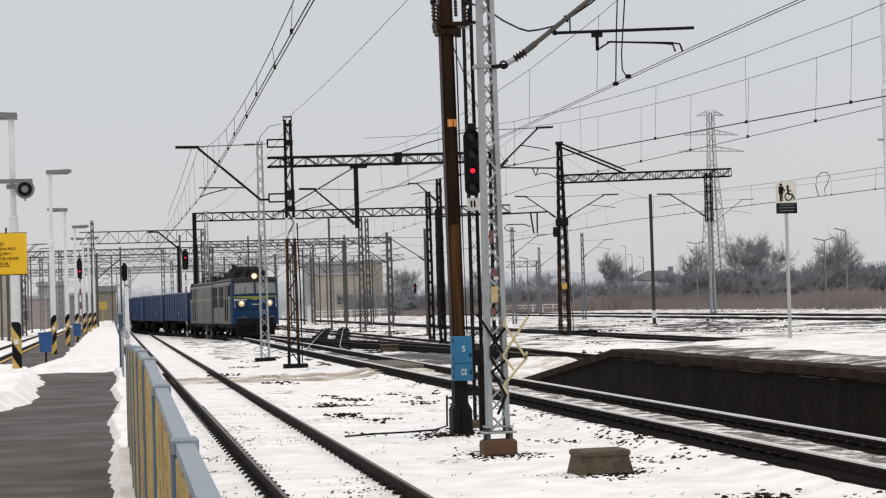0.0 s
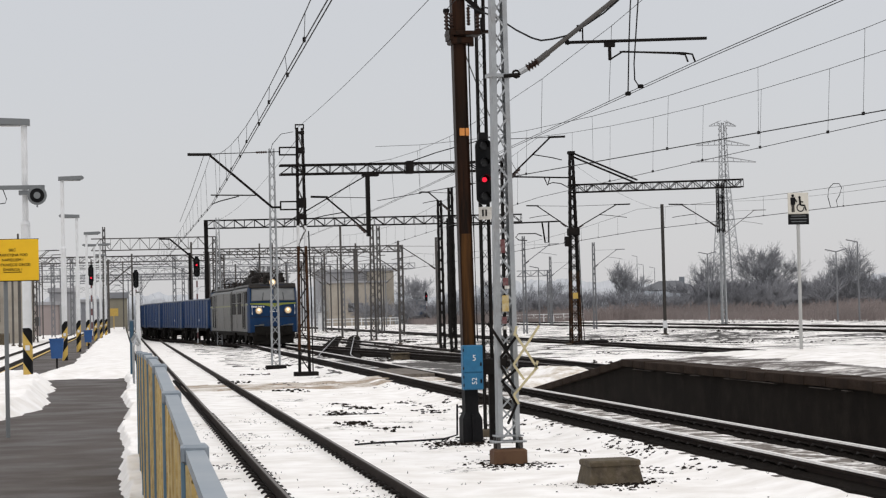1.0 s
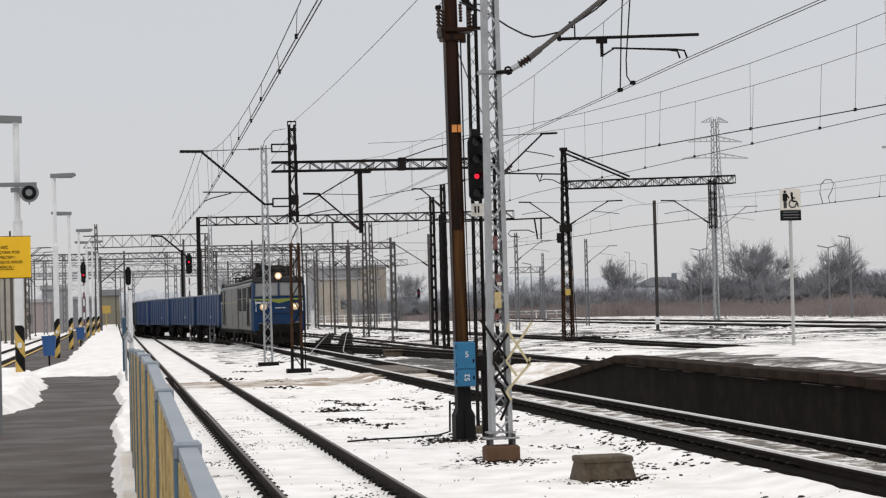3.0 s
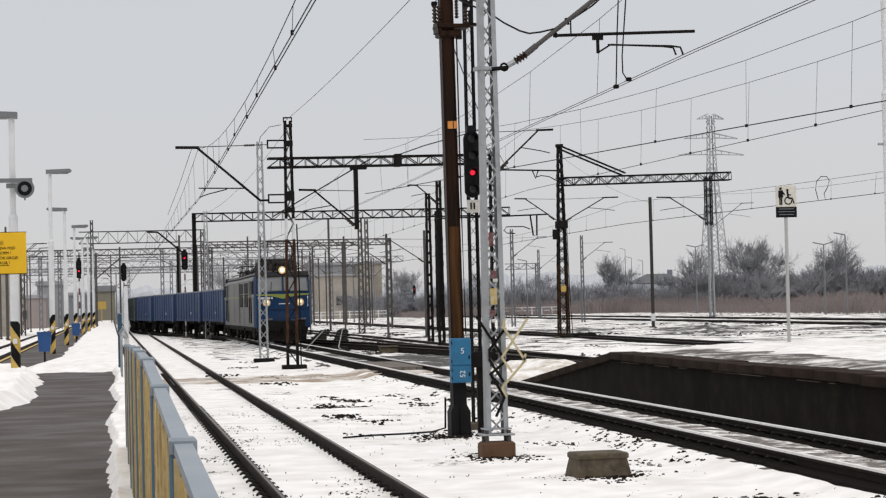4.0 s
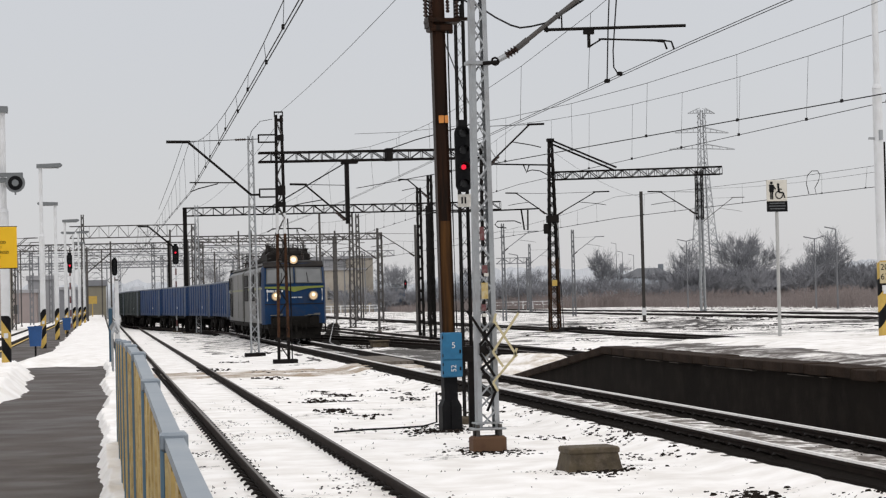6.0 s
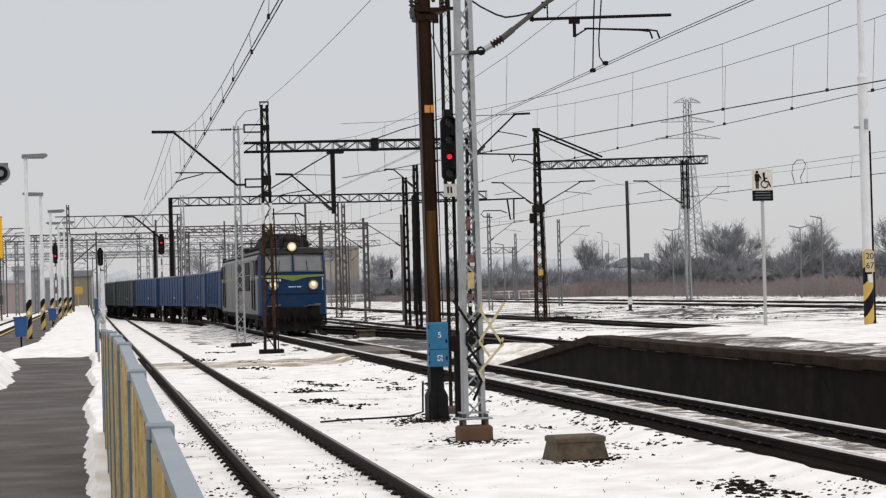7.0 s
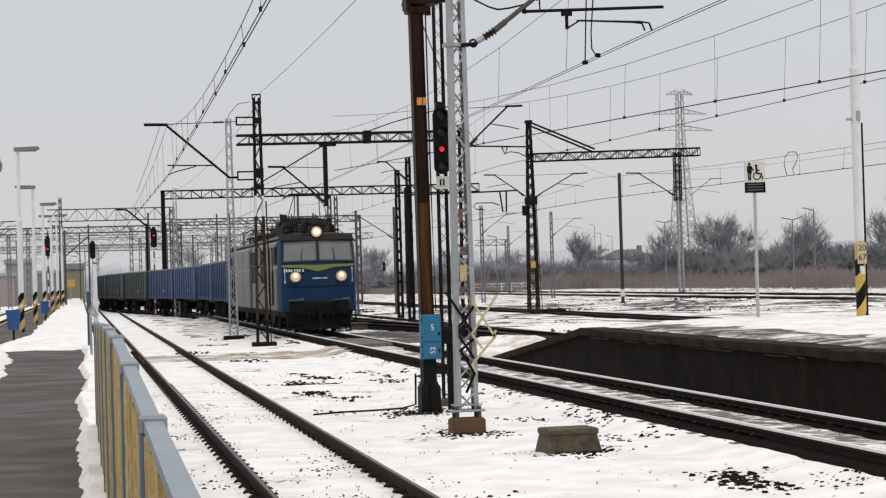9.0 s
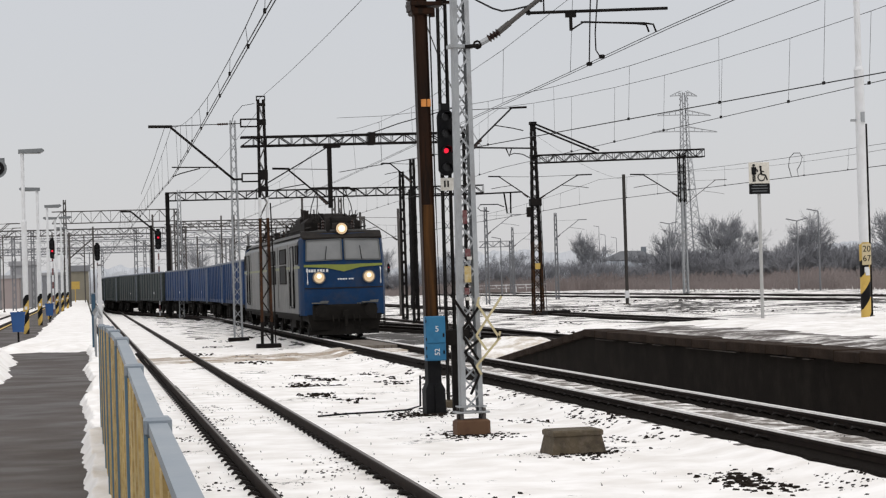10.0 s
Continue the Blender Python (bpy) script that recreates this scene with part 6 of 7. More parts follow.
def striped_pole(x, y, z, height, head_way, arm=1.0, label="white platform lamp post with black and yellow striped foot", r=0.105, mirrored=1, head=True, reach=0.75, low=1.5):
    """Lamp post: striped sleeve, white lower tube, thinner upper tube and a flat lamp head."""
    g = thing("street_lamp", label, "lamp", pose(x, y, z), "platform lamps")
    k = 0
    ring = lambda zz: [(math.cos(a) * (r + 0.006), math.sin(a) * (r + 0.006), min(low, max(-0.1, zz - math.cos(a) * (r + 0.006) * 1.5 * mirrored))) for a in (2 * math.pi * i / 14 for i in range(14))]
    zz = -0.3
    while zz < low:
        z1 = zz + 0.36
        if z1 > -0.05:
            part("band", Build().loft([ring(zz), ring(z1)]), M_YELLOW if k % 2 else M_BLACK, g, "yellow band" if k % 2 else "black band", True)
        zz, k = z1, k + 1
    part("plate", Build().box(-0.05, 0.05, -r - 0.02, -r, low * 0.62, low * 0.62 + 0.12), M_WHITE, g, "white plate")
    part("lower_tube", Build().tube([(0, 0, 0.0), (0, 0, height * 0.62)], r, 14), M_WHITE, g, "", True)
    part("collar", Build().tube([(0, 0, height * 0.62 - 0.03), (0, 0, height * 0.62 + 0.06)], [r * 1.1, r * 0.75], 14), M_WHITE, g)
    part("upper_tube", Build().tube([(0, 0, height * 0.6), (0, 0, height)], r * 0.66, 12), M_WHITE, g, "", True)
    if head:
        hd = part("lamp_head", Build().loft([[(head_way * a, b_, c) for a, b_, c in ((-0.14, -0.14, height - 0.05), (-0.14, 0.14, height - 0.05), (-0.14, 0.14, height + 0.10), (-0.14, -0.14, height + 0.10))],
                                             [(head_way * a, b_, c) for a, b_, c in ((reach, -0.17, height - 0.02), (reach, 0.17, height - 0.02), (reach, 0.17, height + 0.13), (reach, -0.17, height + 0.13))],
                                             [(head_way * a, b_, c) for a, b_, c in ((reach + 0.08, -0.1, height + 0.03), (reach + 0.08, 0.1, height + 0.03), (reach + 0.08, 0.1, height + 0.08), (reach + 0.08, -0.1, height + 0.08))]]), M_LAMPHD, g, "flat grey lamp head")
        part("diffuser", Build().box(min(0.1 * head_way, (reach - .05) * head_way), max(0.1 * head_way, (reach - .05) * head_way), -0.12, 0.12, height - 0.06, height - 0.03), M_GLASS, hd)
    return g


striped_pole(-2.23, 48.6, Z_LEFT, 6.28, -1, r=0.11, low=1.4, reach=0.6)
for x, y, hgt, way in ((-2.18, 78.0, 6.95, 1), (-2.06, 97.0, 6.45, -1), (-1.97, 118.0, 6.5, 1), (-1.85, 143.0, 6.7, -1), (-1.6, 156.0, 7.2, 1), (-1.38, 176.0, 7.0, -1)):
    striped_pole(x, y, Z_LEFT, hgt, way, mirrored=-1)


def bin_(x, y):
    g = thing("litter_bin", "blue litter bin on a slim post", "bin", pose(x, y, Z_LEFT), "litter bins")
    part("post", Build().tube([(0, 0, 0), (0, 0, 1.0)], 0.03, 8), M_DARKST, g)
    part("bucket", Build().loft([[(a * w, c * w * .8, z) for a, c in ((-1, -1), (1, -1), (1, 1), (-1, 1))] for w, z in ((0.17, 0.35), (0.22, 0.95))]), M_BIN, g, "blue tapered bucket")
    part("rim", Build().box(-0.235, 0.235, -0.19, 0.19, 0.93, 0.98), M_BIN, g)


bin_(-2.06, 64.5)
bin_(-1.75, 105)

# loudspeaker arm with a hanging board, on the nearest lamp post
arm = thing("loudspeaker", "grey horn loudspeaker on a steel arm", "loudspeaker", pose(-2.23, 48.4, 0))
part("arm", Build().box(-1.6, 0.47, -0.05, 0.05, 5.22, 5.32), M_LAMPHD, arm)
part("clamp", Build().box(-0.14, 0.14, -0.02, 0.28, 5.10, 5.20), M_LAMPHD, arm)
horn = [(0.30, 0.12, 5.06), (0.30, -0.10, 5.06), (0.30, -0.28, 5.06)]
part("horn", Build().tube(horn, [0.08, 0.13, 0.23], 20), M_LAMPHD, arm, "grey flared horn", True)
part("mouth", Build().disc((0.30, -0.285, 5.06), 0.17, (0, 1, 0), 0.02, 20), M_BLACK, arm)
part("driver", Build().disc((0.30, -0.31, 5.06), 0.08, (0, 1, 0), 0.03, 16), M_LAMPHD, arm)
part("cable", Build().tube([(-0.5, -0.06, 5.22), (-0.42, -0.06, 5.0), (-0.45, -0.06, 4.9), (-0.6, -0.06, 4.88)], 0.012), M_BLACK, arm)
part("hook", Build().tube([(0.3, -0.28, 4.85), (0.3, -0.28, 4.78)], 0.02), M_LAMPHD, arm)
bd = thing("platform_clock", "dark-framed pale green platform clock board", "clock", pose(-2.86, 48.4, 4.55))
part("frame", Build().box(-0.42, 0.0, -0.06, 0.06, -0.36, 0.36, 0.03), M_BLACK, bd)
part("face", Build().box(-0.38, -0.045, -0.07, -0.05, -0.31, 0.31), material("pale_green_face", (0.42, 0.52, 0.46), 0.4, second=(0.36, 0.46, 0.41), scale=3), bd)
part("hand", Build().bar((-0.21, -0.075, 0.0), (-0.21, -0.075, 0.22), 0.01, 0.02).bar((-0.21, -0.075, 0.0), (-0.10, -0.075, 0.06), 0.01, 0.025), M_BLACK, bd)
part("hanger", Build().box(-0.28, -0.2, -0.02, 0.02, 0.34, 0.76), M_BLACK, bd)

# yellow warning board
ys_ = thing("warning_sign", "yellow overhead-line warning board on a grey post", "sign", pose(-1.56, 27.85, Z_LEFT))
part("post", Build().tube([(0, 0.03, -0.05), (0, 0.03, 2.66)], 0.03, 10), M_LAMPHD, ys_)
brd = part("board", Build().box(-0.40, 0.45, -0.03, 0.0, 2.13, 2.70, 0.01), M_SIGNY, ys_, "yellow board")
for z_ in (2.125, 2.695):
    part("border", Build().box(-0.405, 0.455, -0.024, -0.008, z_, z_ + 0.01), M_BLACK, brd)
for k, line in enumerate(("SIEĆ", "TRAKCYJNA POD", "NAPIĘCIEM !", "DOTKNIĘCIE GROZI", "ŚMIERCIĄ !")):
    lettering(line, (0.10, -0.033, 2.55 - k * 0.067), 0.052, M_BLACK, brd)
part("underline", Build().box(-0.02, 0.22, -0.034, -0.03, 2.245, 2.252), M_BLACK, brd)
part("triangle_plate", Build().box(-0.36, -0.20, -0.036, -0.03, 2.36, 2.52), M_WHITE, brd)
part("triangle", Build().loft([[(-0.35, d, 2.375), (-0.21, d, 2.375), (-0.28, d, 2.505)] for d in (-0.04, -0.036)]), M_SIGNY, brd)

# ---- platform across: pictogram sign and lamp post ----
ps = thing("pictogram_sign", "white pictogram sign with wheelchair symbol on a pale post", "sign", pose(15.56, 44.5, Z_RIGHT))
part("post", Build().tube([(-0.01, 0.03, -0.1), (0, 0.03, 3.0)], 0.04, 10), M_POSTGREY, ps)
pl = part("board", Build().box(-0.25, 0.25, -0.02, 0.0, 3.22, 3.72, 0.012), material("cream_sign", (0.62, 0.59, 0.52), 0.5, second=(0.55, 0.52, 0.46), scale=4), ps, "cream-white board")
part("caption_board", Build().box(-0.25, 0.25, -0.022, 0.0, 2.98, 3.22), M_BLACK, ps, "black caption board")
cap = Build()
for k, w in enumerate((0.36, 0.40, 0.36)):
    cap.box(-w / 2, w / 2, -0.026, -0.022, 3.17 - k * 0.065, 3.185 - k * 0.065)
part("caption_bars", cap, M_LAMPHD, ps, "unreadable caption lines")
pic = Build().disc((-0.13, -0.024, 3.65), 0.032, (0, 1, 0), 0.008, 14).box(-0.185, -0.075, -0.028, -0.02, 3.44, 3.61, 0.01).box(-0.165, -0.135, -0.028, -0.02, 3.27, 3.46).box(-0.125, -0.095, -0.028, -0.02, 3.27, 3.46)
pic.bar((-0.09, -0.024, 3.58), (-0.03, -0.024, 3.50), 0.008, 0.03)
part("standing_symbol", pic, M_BLACK, pl)
pic = Build().disc((0.035, -0.024, 3.61), 0.03, (0, 1, 0), 0.008, 14).bar((0.035, -0.024, 3.58), (0.05, -0.024, 3.43), 0.008, 0.045).bar((0.05, -0.024, 3.43), (0.15, -0.024, 3.42), 0.008, 0.035)
pic.bar((0.15, -0.024, 3.42), (0.19, -0.024, 3.30), 0.008, 0.03).bar((0.045, -0.024, 3.51), (0.12, -0.024, 3.50), 0.008, 0.025)
for k in range(12):
    a, c = math.radians(100 + k * 22), math.radians(122 + k * 22)
    pic.bar((0.05 + 0.085 * math.cos(a), -0.024, 3.37 + 0.085 * math.sin(a)), (0.05 + 0.085 * math.cos(c), -0.024, 3.37 + 0.085 * math.sin(c)), 0.008, 0.024)
part("wheelchair_symbol", pic, M_BLACK, pl)

rp = striped_pole(16.95, 41.7, Z_RIGHT, 9.0, 1, label="white platform lamp post with yellow and black foot and number plate", r=0.105, mirrored=-1, low=1.75, head=False)
rp.matrix_basis = pose(16.95, 41.7, Z_RIGHT, 0, 0.1, 0)
part("number_plate", Build().box(-0.105, 0.105, -0.135, -0.105, 1.25, 1.72, 0.01), material("cream_plate", (0.50, 0.42, 0.26), 0.6, second=(0.4, 0.33, 0.2), scale=5), rp, "cream plate with black numerals")
for k, digits in enumerate(("20", "67")):
    lettering(digits, (0.0, -0.137, 1.60 - 0.21 * k), 0.19, M_BLACK, rp, "numeral")
part("small_plate", Build().box(-0.03, 0.06, -0.135, -0.105, 1.02, 1.16, 0.005), M_WHITE, rp, "small white plate")
part("bracket", Build().box(-0.22, 0.1, -0.03, 0.03, 4.42, 4.47).tube([(0.02, -0.1, 4.4), (0.02, -0.1, 4.62)], 0.05, 8), M_GALV, rp)
bp_ = pole_i(17.22, 42.2, 4.4, 0.13, M_DARKST, "dark steel post close behind the lamp post", Z_RIGHT)

# concrete cable pit on the snow
pit = thing("concrete_block", "weathered concrete cable pit with a loose lid on the snow", "block", pose(6.14, 25.05, GROUND, 0, 0, 3))
part("base", Build().loft([[(a * w, c * w * .8, z) for a, c in ((-1, -1), (1, -1), (1, 1), (-1, 1))] for w, z in ((0.36, -0.05), (0.36, 0.04), (0.315, 0.25))]), M_CONC, pit)
part("lid", Build().box(-0.335, 0.335, -0.27, 0.27, 0.25, 0.335, 0.018), M_CONC, pit, "lighter concrete lid")

# level crossing of boards and trodden dirt
cx = [v for v in np.arange(0.6, 14.6, 0.35)]
sheet("pavement", cx, [v for v in np.arange(59, 68.6, 0.6)], lambda x, y: ground_z(x, y) + (0.03 if 59.9 + 0.6 * n2(x, 1, 0.8) < y - 0.18 * x * 0.4 < 65.5 + n2(x, 7, 0.7) else -0.12), M_FOUL, "dirty trodden path across the tracks")
cr = thing("crossing_deck", "grey worn crossing planks between the rails", "crossing", pose(9.2, 66.5, 0.0), kind="")
for k in range(6):
    part("plank", Build().box(-0.66 + k * 0.22, -0.66 + k * 0.22 + 0.205, -3.2, 3.2, -0.1, 0.105 + random.uniform(-0.006, 0.006), 0.01), material("grey_plank", (0.15, 0.13, 0.11), 0.85, second=(0.09, 0.075, 0.06), scale=4, stretch=(3, 0.3, 1)) if k == 0 else bpy.data.materials["grey_plank"], cr)

# hollow box of the points beside the rails
pb = thing("point_machine", "low grey-brown point machine box beside the rails", "box", pose(12.83, 92.84, GROUND))
part("body", Build().box(-0.40, 0.40, -0.4, 0.4, -0.05, 0.26, 0.04), M_CONC, pb)
part("lid", Build().box(-0.45, 0.45, -0.45, 0.45, 0.26, 0.33, 0.03), M_CONC, pb)


rng = random.Random(5)
# ---- far gantries, masts and signals ----
def gantry(y, x0, x1, z, depth, mat, leg_xs, label="distant dark lattice gantry over the tracks", step=1.0):
    lattice_beam("gantry_beam", (x0, y, z), (x1, y, z + 0.02), depth, 0.6, mat, label, chord=0.09, t=0.05, step=step)
    for lx in leg_xs:
        lattice_mast(lx, y, z - GROUND + 0.05, 0.5, 0.45, 0.12, 0.07, mat, "distant lattice gantry leg", steps=10, foot=False, group="gantry legs")


gantry(215, -3.1, 10.2, 10.5, 1.25, M_MIDST, (9.9,))
gantry(205, -9.0, 10.5, 8.3, 0.6, M_MIDST, (-8.6, 10.2), step=0.8)
gantry(185, 8.5, 26.0, 8.2, 0.55, M_MIDST, (8.8, 25.8), step=0.7)
lattice_mast(-1.75, 214.6, 11.9, 0.5, 0.3, 0.11, 0.06, M_MIDST, "tall distant lattice mast", steps=16, foot=False)
gantry(270, -20.0, 8.0, 10.2, 1.1, M_HAZE, (-6.5, 7.0))
gantry(330, -26.0, 30.0, 10.0, 1.0, M_HAZE, (-9, 10, 24))
gantry(235, 9.5, 27.6, 9.5, 0.75, M_MIDST, (27.4, 10.0))
gantry(300, 8.0, 44.0, 9.3, 0.8, M_HAZE, (14, 33))
gantry(420, -30.0, 20.0, 10.8, 1.0, M_HAZE, (-12, 4))
gantry(281, 56.0, 61.0, 7.4, 0.8, M_HAZE, (60.6,))
for x, y, hgt in ((24.2, 243, 8.3), (24.9, 240, 7.9), (24.8, 231, 8.6), (25.7, 219, 9.2), (27.0, 207, 7.0), (21.0, 180, 8.5), (31.5, 260, 8.5), (18.4, 133, 7.0), (20.2, 128, 7.0), (13.0, 190, 9.0), (37.5, 285, 9.0), (-8.6, 190, 9.0), (-9.2, 240, 9.0), (0.2, 242, 9.0)):
    pole_i(x, y, hgt, 0.14, M_MIDST if y < 250 else M_HAZE, "distant slim steel catenary pole")
    cantilever(x, y - 0.06, hgt * 0.68, 1 if x % 2 > 1 else -1, 3.0, hgt * 0.9, M_MIDST)
lattice_mast(25.4, 198, 10.8, 0.5, 0.35, 0.10, 0.06, M_MIDST, "distant dark lattice mast", steps=14, foot=False)
lattice_mast(61.0, 198, 13.5, 0.55, 0.40, 0.13, 0.06, M_GALV, "tall pale lattice mast by the far tracks", steps=20, foot=True)
cantilever(61.0, 198, 9.0, 1, 4.5, 11.6, M_MIDST)
for x, y in ((34.5, 170), (45.5, 190), (38.0, 210), (52.0, 240)):
    lattice_mast(x, y, 8.5, 0.35, 0.25, 0.07, 0.04, M_HAZE, "pale distant lattice mast", steps=12, foot=False)
    cantilever(x, y, 5.9, 1, 3.0, 7.6, M_HAZE)
for x, y, hgt in ((115.7, 441, 13.3), (115, 433, 11.2), (113.5, 418, 10.2), (74.1, 247, 8.6), (74.3, 201, 7.4), (74.4, 195, 8.2), (54.5, 259, 7.5)):
    g = thing("street_lamp", "distant dark street lamp on a tall mast", "lamp", pose(x, y, GROUND), "far lamps")
    part("mast", Build().tube([(0, 0, 0), (0, 0, hgt)], [0.10, 0.06], 8), M_HAZE, g)
    part("lamp_head", Build().bar((0, 0, hgt), (-1.2, 0, hgt + 0.25), 0.16, 0.10), M_HAZE, g)
    if hgt in (7.4, 8.6):
        part("lamp_head", Build().bar((0, 0, hgt), (1.1, 0, hgt + 0.3), 0.16, 0.10), M_HAZE, g)
light_signal(5.82, 157, 5.9, 1, "black signal showing red on a banded red and white post", "banded", scale=1.25, plate=False)
light_signal(-2.2, 150, 5.25, 2, "distant black signal showing red", "banded", scale=1.15, plate=False)
light_signal(1.42, 200, 5.85, 7, "distant dark signal seen beside the line", "banded", scale=1.4, plate=False)
light_signal(50.2, 330, 4.3, 1, "far red signal on a banded post", "banded", scale=1.2, plate=False)


# slim hazy poles with brackets and cross spans far down the yard
for k in range(120):
    x, y = rng.uniform(-12, 24), rng.uniform(165, 400)
    if abs(x - cross_x(y)) < 2.4 or abs(x + 6.2) < 2 or abs(x - 9.2) < 2 or abs(x - 16.2) < 2 or -2.5 < x < 0.7:
        continue
    hgt = rng.uniform(8, 10)
    far = M_MIDST if y < 270 else M_HAZE
    pole_i(x, y, hgt, 0.17, far, "slim distant catenary pole in the haze")
    cantilever(x, y - 0.08, rng.uniform(5.8, 6.4), rng.choice((-1, 1)), 3.2, rng.uniform(7.4, 8.2), far)
for y, x0, x1, z in ((255, -9, 26, 9.1), (360, -18, 30, 9.3), (390, -24, 26, 10.4)):
    gantry(y, x0, x1, z, 0.7, M_HAZE if y > 250 else M_MIDST, (x0 + 0.5, x1 - 0.5))

far_br = thing("catenary_bracket", "distant dark bracket slanting from a slim pole", "bracket", pose(0, 185, 0), "catenary brackets")
part("strut", Build().tube([(6.67, 0, 7.31), (4.45, 0, 9.2), (3.5, 0, 9.23)], 0.09), M_DARKST, far_br)
part("post", Build().box(6.12, 6.34, -0.1, 0.1, GROUND, 7.9), M_DARKST, far_br)
far_br = thing("catenary_bracket", "distant dark bracket slanting from a slim pole", "bracket", pose(0, 185, 0), "catenary brackets")
part("strut", Build().tube([(-1.14, 0, 5.09), (1.05, 0, 6.93), (1.85, 0, 6.95)], 0.07), M_MIDST, far_br)
part("post", Build().box(-1.28, -1.08, -0.1, 0.1, Z_LEFT - 0.1, 7.4), M_MIDST, far_br)
wp = thing("line_post", "white-painted concrete post beside the end of the fence", "post", pose(0.93, 118, GROUND))
part("post", Build().loft([[(-w, -w, z), (w, -w, z), (w, w, z), (-w, w, z)] for w, z in ((0.14, 0.0), (0.10, 3.7))]), M_WHITE, wp)
part("cap", Build().box(-0.11, 0.11, -0.11, 0.11, 3.7, 3.78), M_MIDST, wp)

# ---- pylon ----
def pylon(x, y, hgt):
    g = thing("power_pylon", "tall grey lattice power pylon beyond the trees", "pylon", pose(x, y, -1, 0, 0, 8))
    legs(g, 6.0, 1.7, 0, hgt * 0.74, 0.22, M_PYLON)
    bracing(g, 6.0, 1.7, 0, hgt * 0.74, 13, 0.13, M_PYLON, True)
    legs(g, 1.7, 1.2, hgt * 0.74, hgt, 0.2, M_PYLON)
    b = Build()
    for k in range(8):
        za, zb = hgt * (0.74 + 0.26 * k / 8), hgt * (0.74 + 0.26 * (k + 1) / 8)
        for f in range(4):
            r = Matrix.Rotation(f * math.pi / 2, 3, "Z")
            s = 1 if k % 2 else -1
            b.bar(r @ Vector((s * 0.75, -0.75, za)), r @ Vector((-s * 0.7, -0.7, zb)), 0.11)
    tagged(part("bracing", b, M_PYLON, g), kind="stuff")
    for z, half in ((hgt * 0.985, 3.2), (hgt * 0.885, 6.4), (hgt * 0.80, 7.8)):
        b = Build()
        for sx in (-1, 1):
            for dy in (-0.6, 0.6):
                b.bar((sx * 0.6, dy, z), (sx * half, 0, z - 0.2), 0.14).bar((sx * 0.6, dy, z + 1.0), (sx * half, 0, z - 0.1), 0.12)
            for k in range(1, 4):
                xx = sx * (0.6 + (half - 0.6) * k / 4)
                b.bar((xx, 0, z - 0.1), (xx, 0, z + 1.0 * (1 - k / 4)), 0.1)
        tagged(part("crossarm", b, M_PYLON, g), kind="stuff")
    return g


pylon(130.2, 420, 42.5)

# ---- woods, scrub and trees ----


def bare_tree(seed, height, spread_, mat, n_limb=9, depth=4):
    """A leafless tree: a tapered trunk that forks into limbs, branches and fine twigs. Returns trunk and crown meshes."""
    r = random.Random(seed)
    trunk, crown = Build(), Build()
    base = height * 0.28
    trunk.tube([(0, 0, -0.3), (0.05, 0, base * 0.5), (0.0, 0.05, base), (0.1, 0, height * 0.55)], [height * 0.022, height * 0.018, height * 0.015, height * 0.007], 7)

    def grow(p, d, length, rad, lvl):
        steps = 2
        q = p
        for _ in range(steps):
            d2 = (d + Vector((r.uniform(-.25, .25), r.uniform(-.25, .25), r.uniform(-.05, .25)))).normalized()
            e = q + d2 * length / steps
            crown.twig(q, e, max(rad, 0.026))
            q, d = e, d2
        if lvl:
            for _ in range(5 if lvl > 1 else 8):
                v = Vector((r.gauss(0, 1), r.gauss(0, 1), r.gauss(0.2, 0.8)))
                v = (d * 1.3 + v.normalized() * 0.95).normalized()
                grow(p.lerp(q, r.uniform(0.35, 1.0)), v, length * r.uniform(0.5, 0.8), rad * 0.5, lvl - 1)

    for k in range(n_limb):
        a = k * 2.4 + r.uniform(-.4, .4)
        up = r.uniform(0.7, 1.9)
        d = Vector((math.cos(a) * spread_, math.sin(a) * spread_, up)).normalized()
        grow(Vector((0, 0, base * r.uniform(0.7, 1.7))), d, height * r.uniform(0.26, 0.36), height * 0.009, depth - 1)
    return trunk, crown


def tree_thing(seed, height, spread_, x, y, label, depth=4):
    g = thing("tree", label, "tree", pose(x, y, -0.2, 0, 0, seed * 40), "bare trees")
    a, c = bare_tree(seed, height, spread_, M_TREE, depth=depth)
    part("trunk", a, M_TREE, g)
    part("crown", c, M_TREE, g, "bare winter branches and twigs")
    return g


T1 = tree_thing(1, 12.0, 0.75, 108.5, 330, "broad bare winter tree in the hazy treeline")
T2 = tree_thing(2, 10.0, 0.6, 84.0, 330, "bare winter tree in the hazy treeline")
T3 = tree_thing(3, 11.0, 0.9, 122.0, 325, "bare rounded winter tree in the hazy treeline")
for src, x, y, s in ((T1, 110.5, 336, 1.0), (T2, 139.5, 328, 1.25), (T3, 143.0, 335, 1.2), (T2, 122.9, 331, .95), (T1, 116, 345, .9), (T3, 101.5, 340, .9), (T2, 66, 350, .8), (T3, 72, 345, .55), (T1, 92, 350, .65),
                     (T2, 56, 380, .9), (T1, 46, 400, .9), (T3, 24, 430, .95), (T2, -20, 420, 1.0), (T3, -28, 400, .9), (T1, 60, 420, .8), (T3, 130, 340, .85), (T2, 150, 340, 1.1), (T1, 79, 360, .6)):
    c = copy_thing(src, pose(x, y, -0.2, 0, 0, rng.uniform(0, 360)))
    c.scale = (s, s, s)


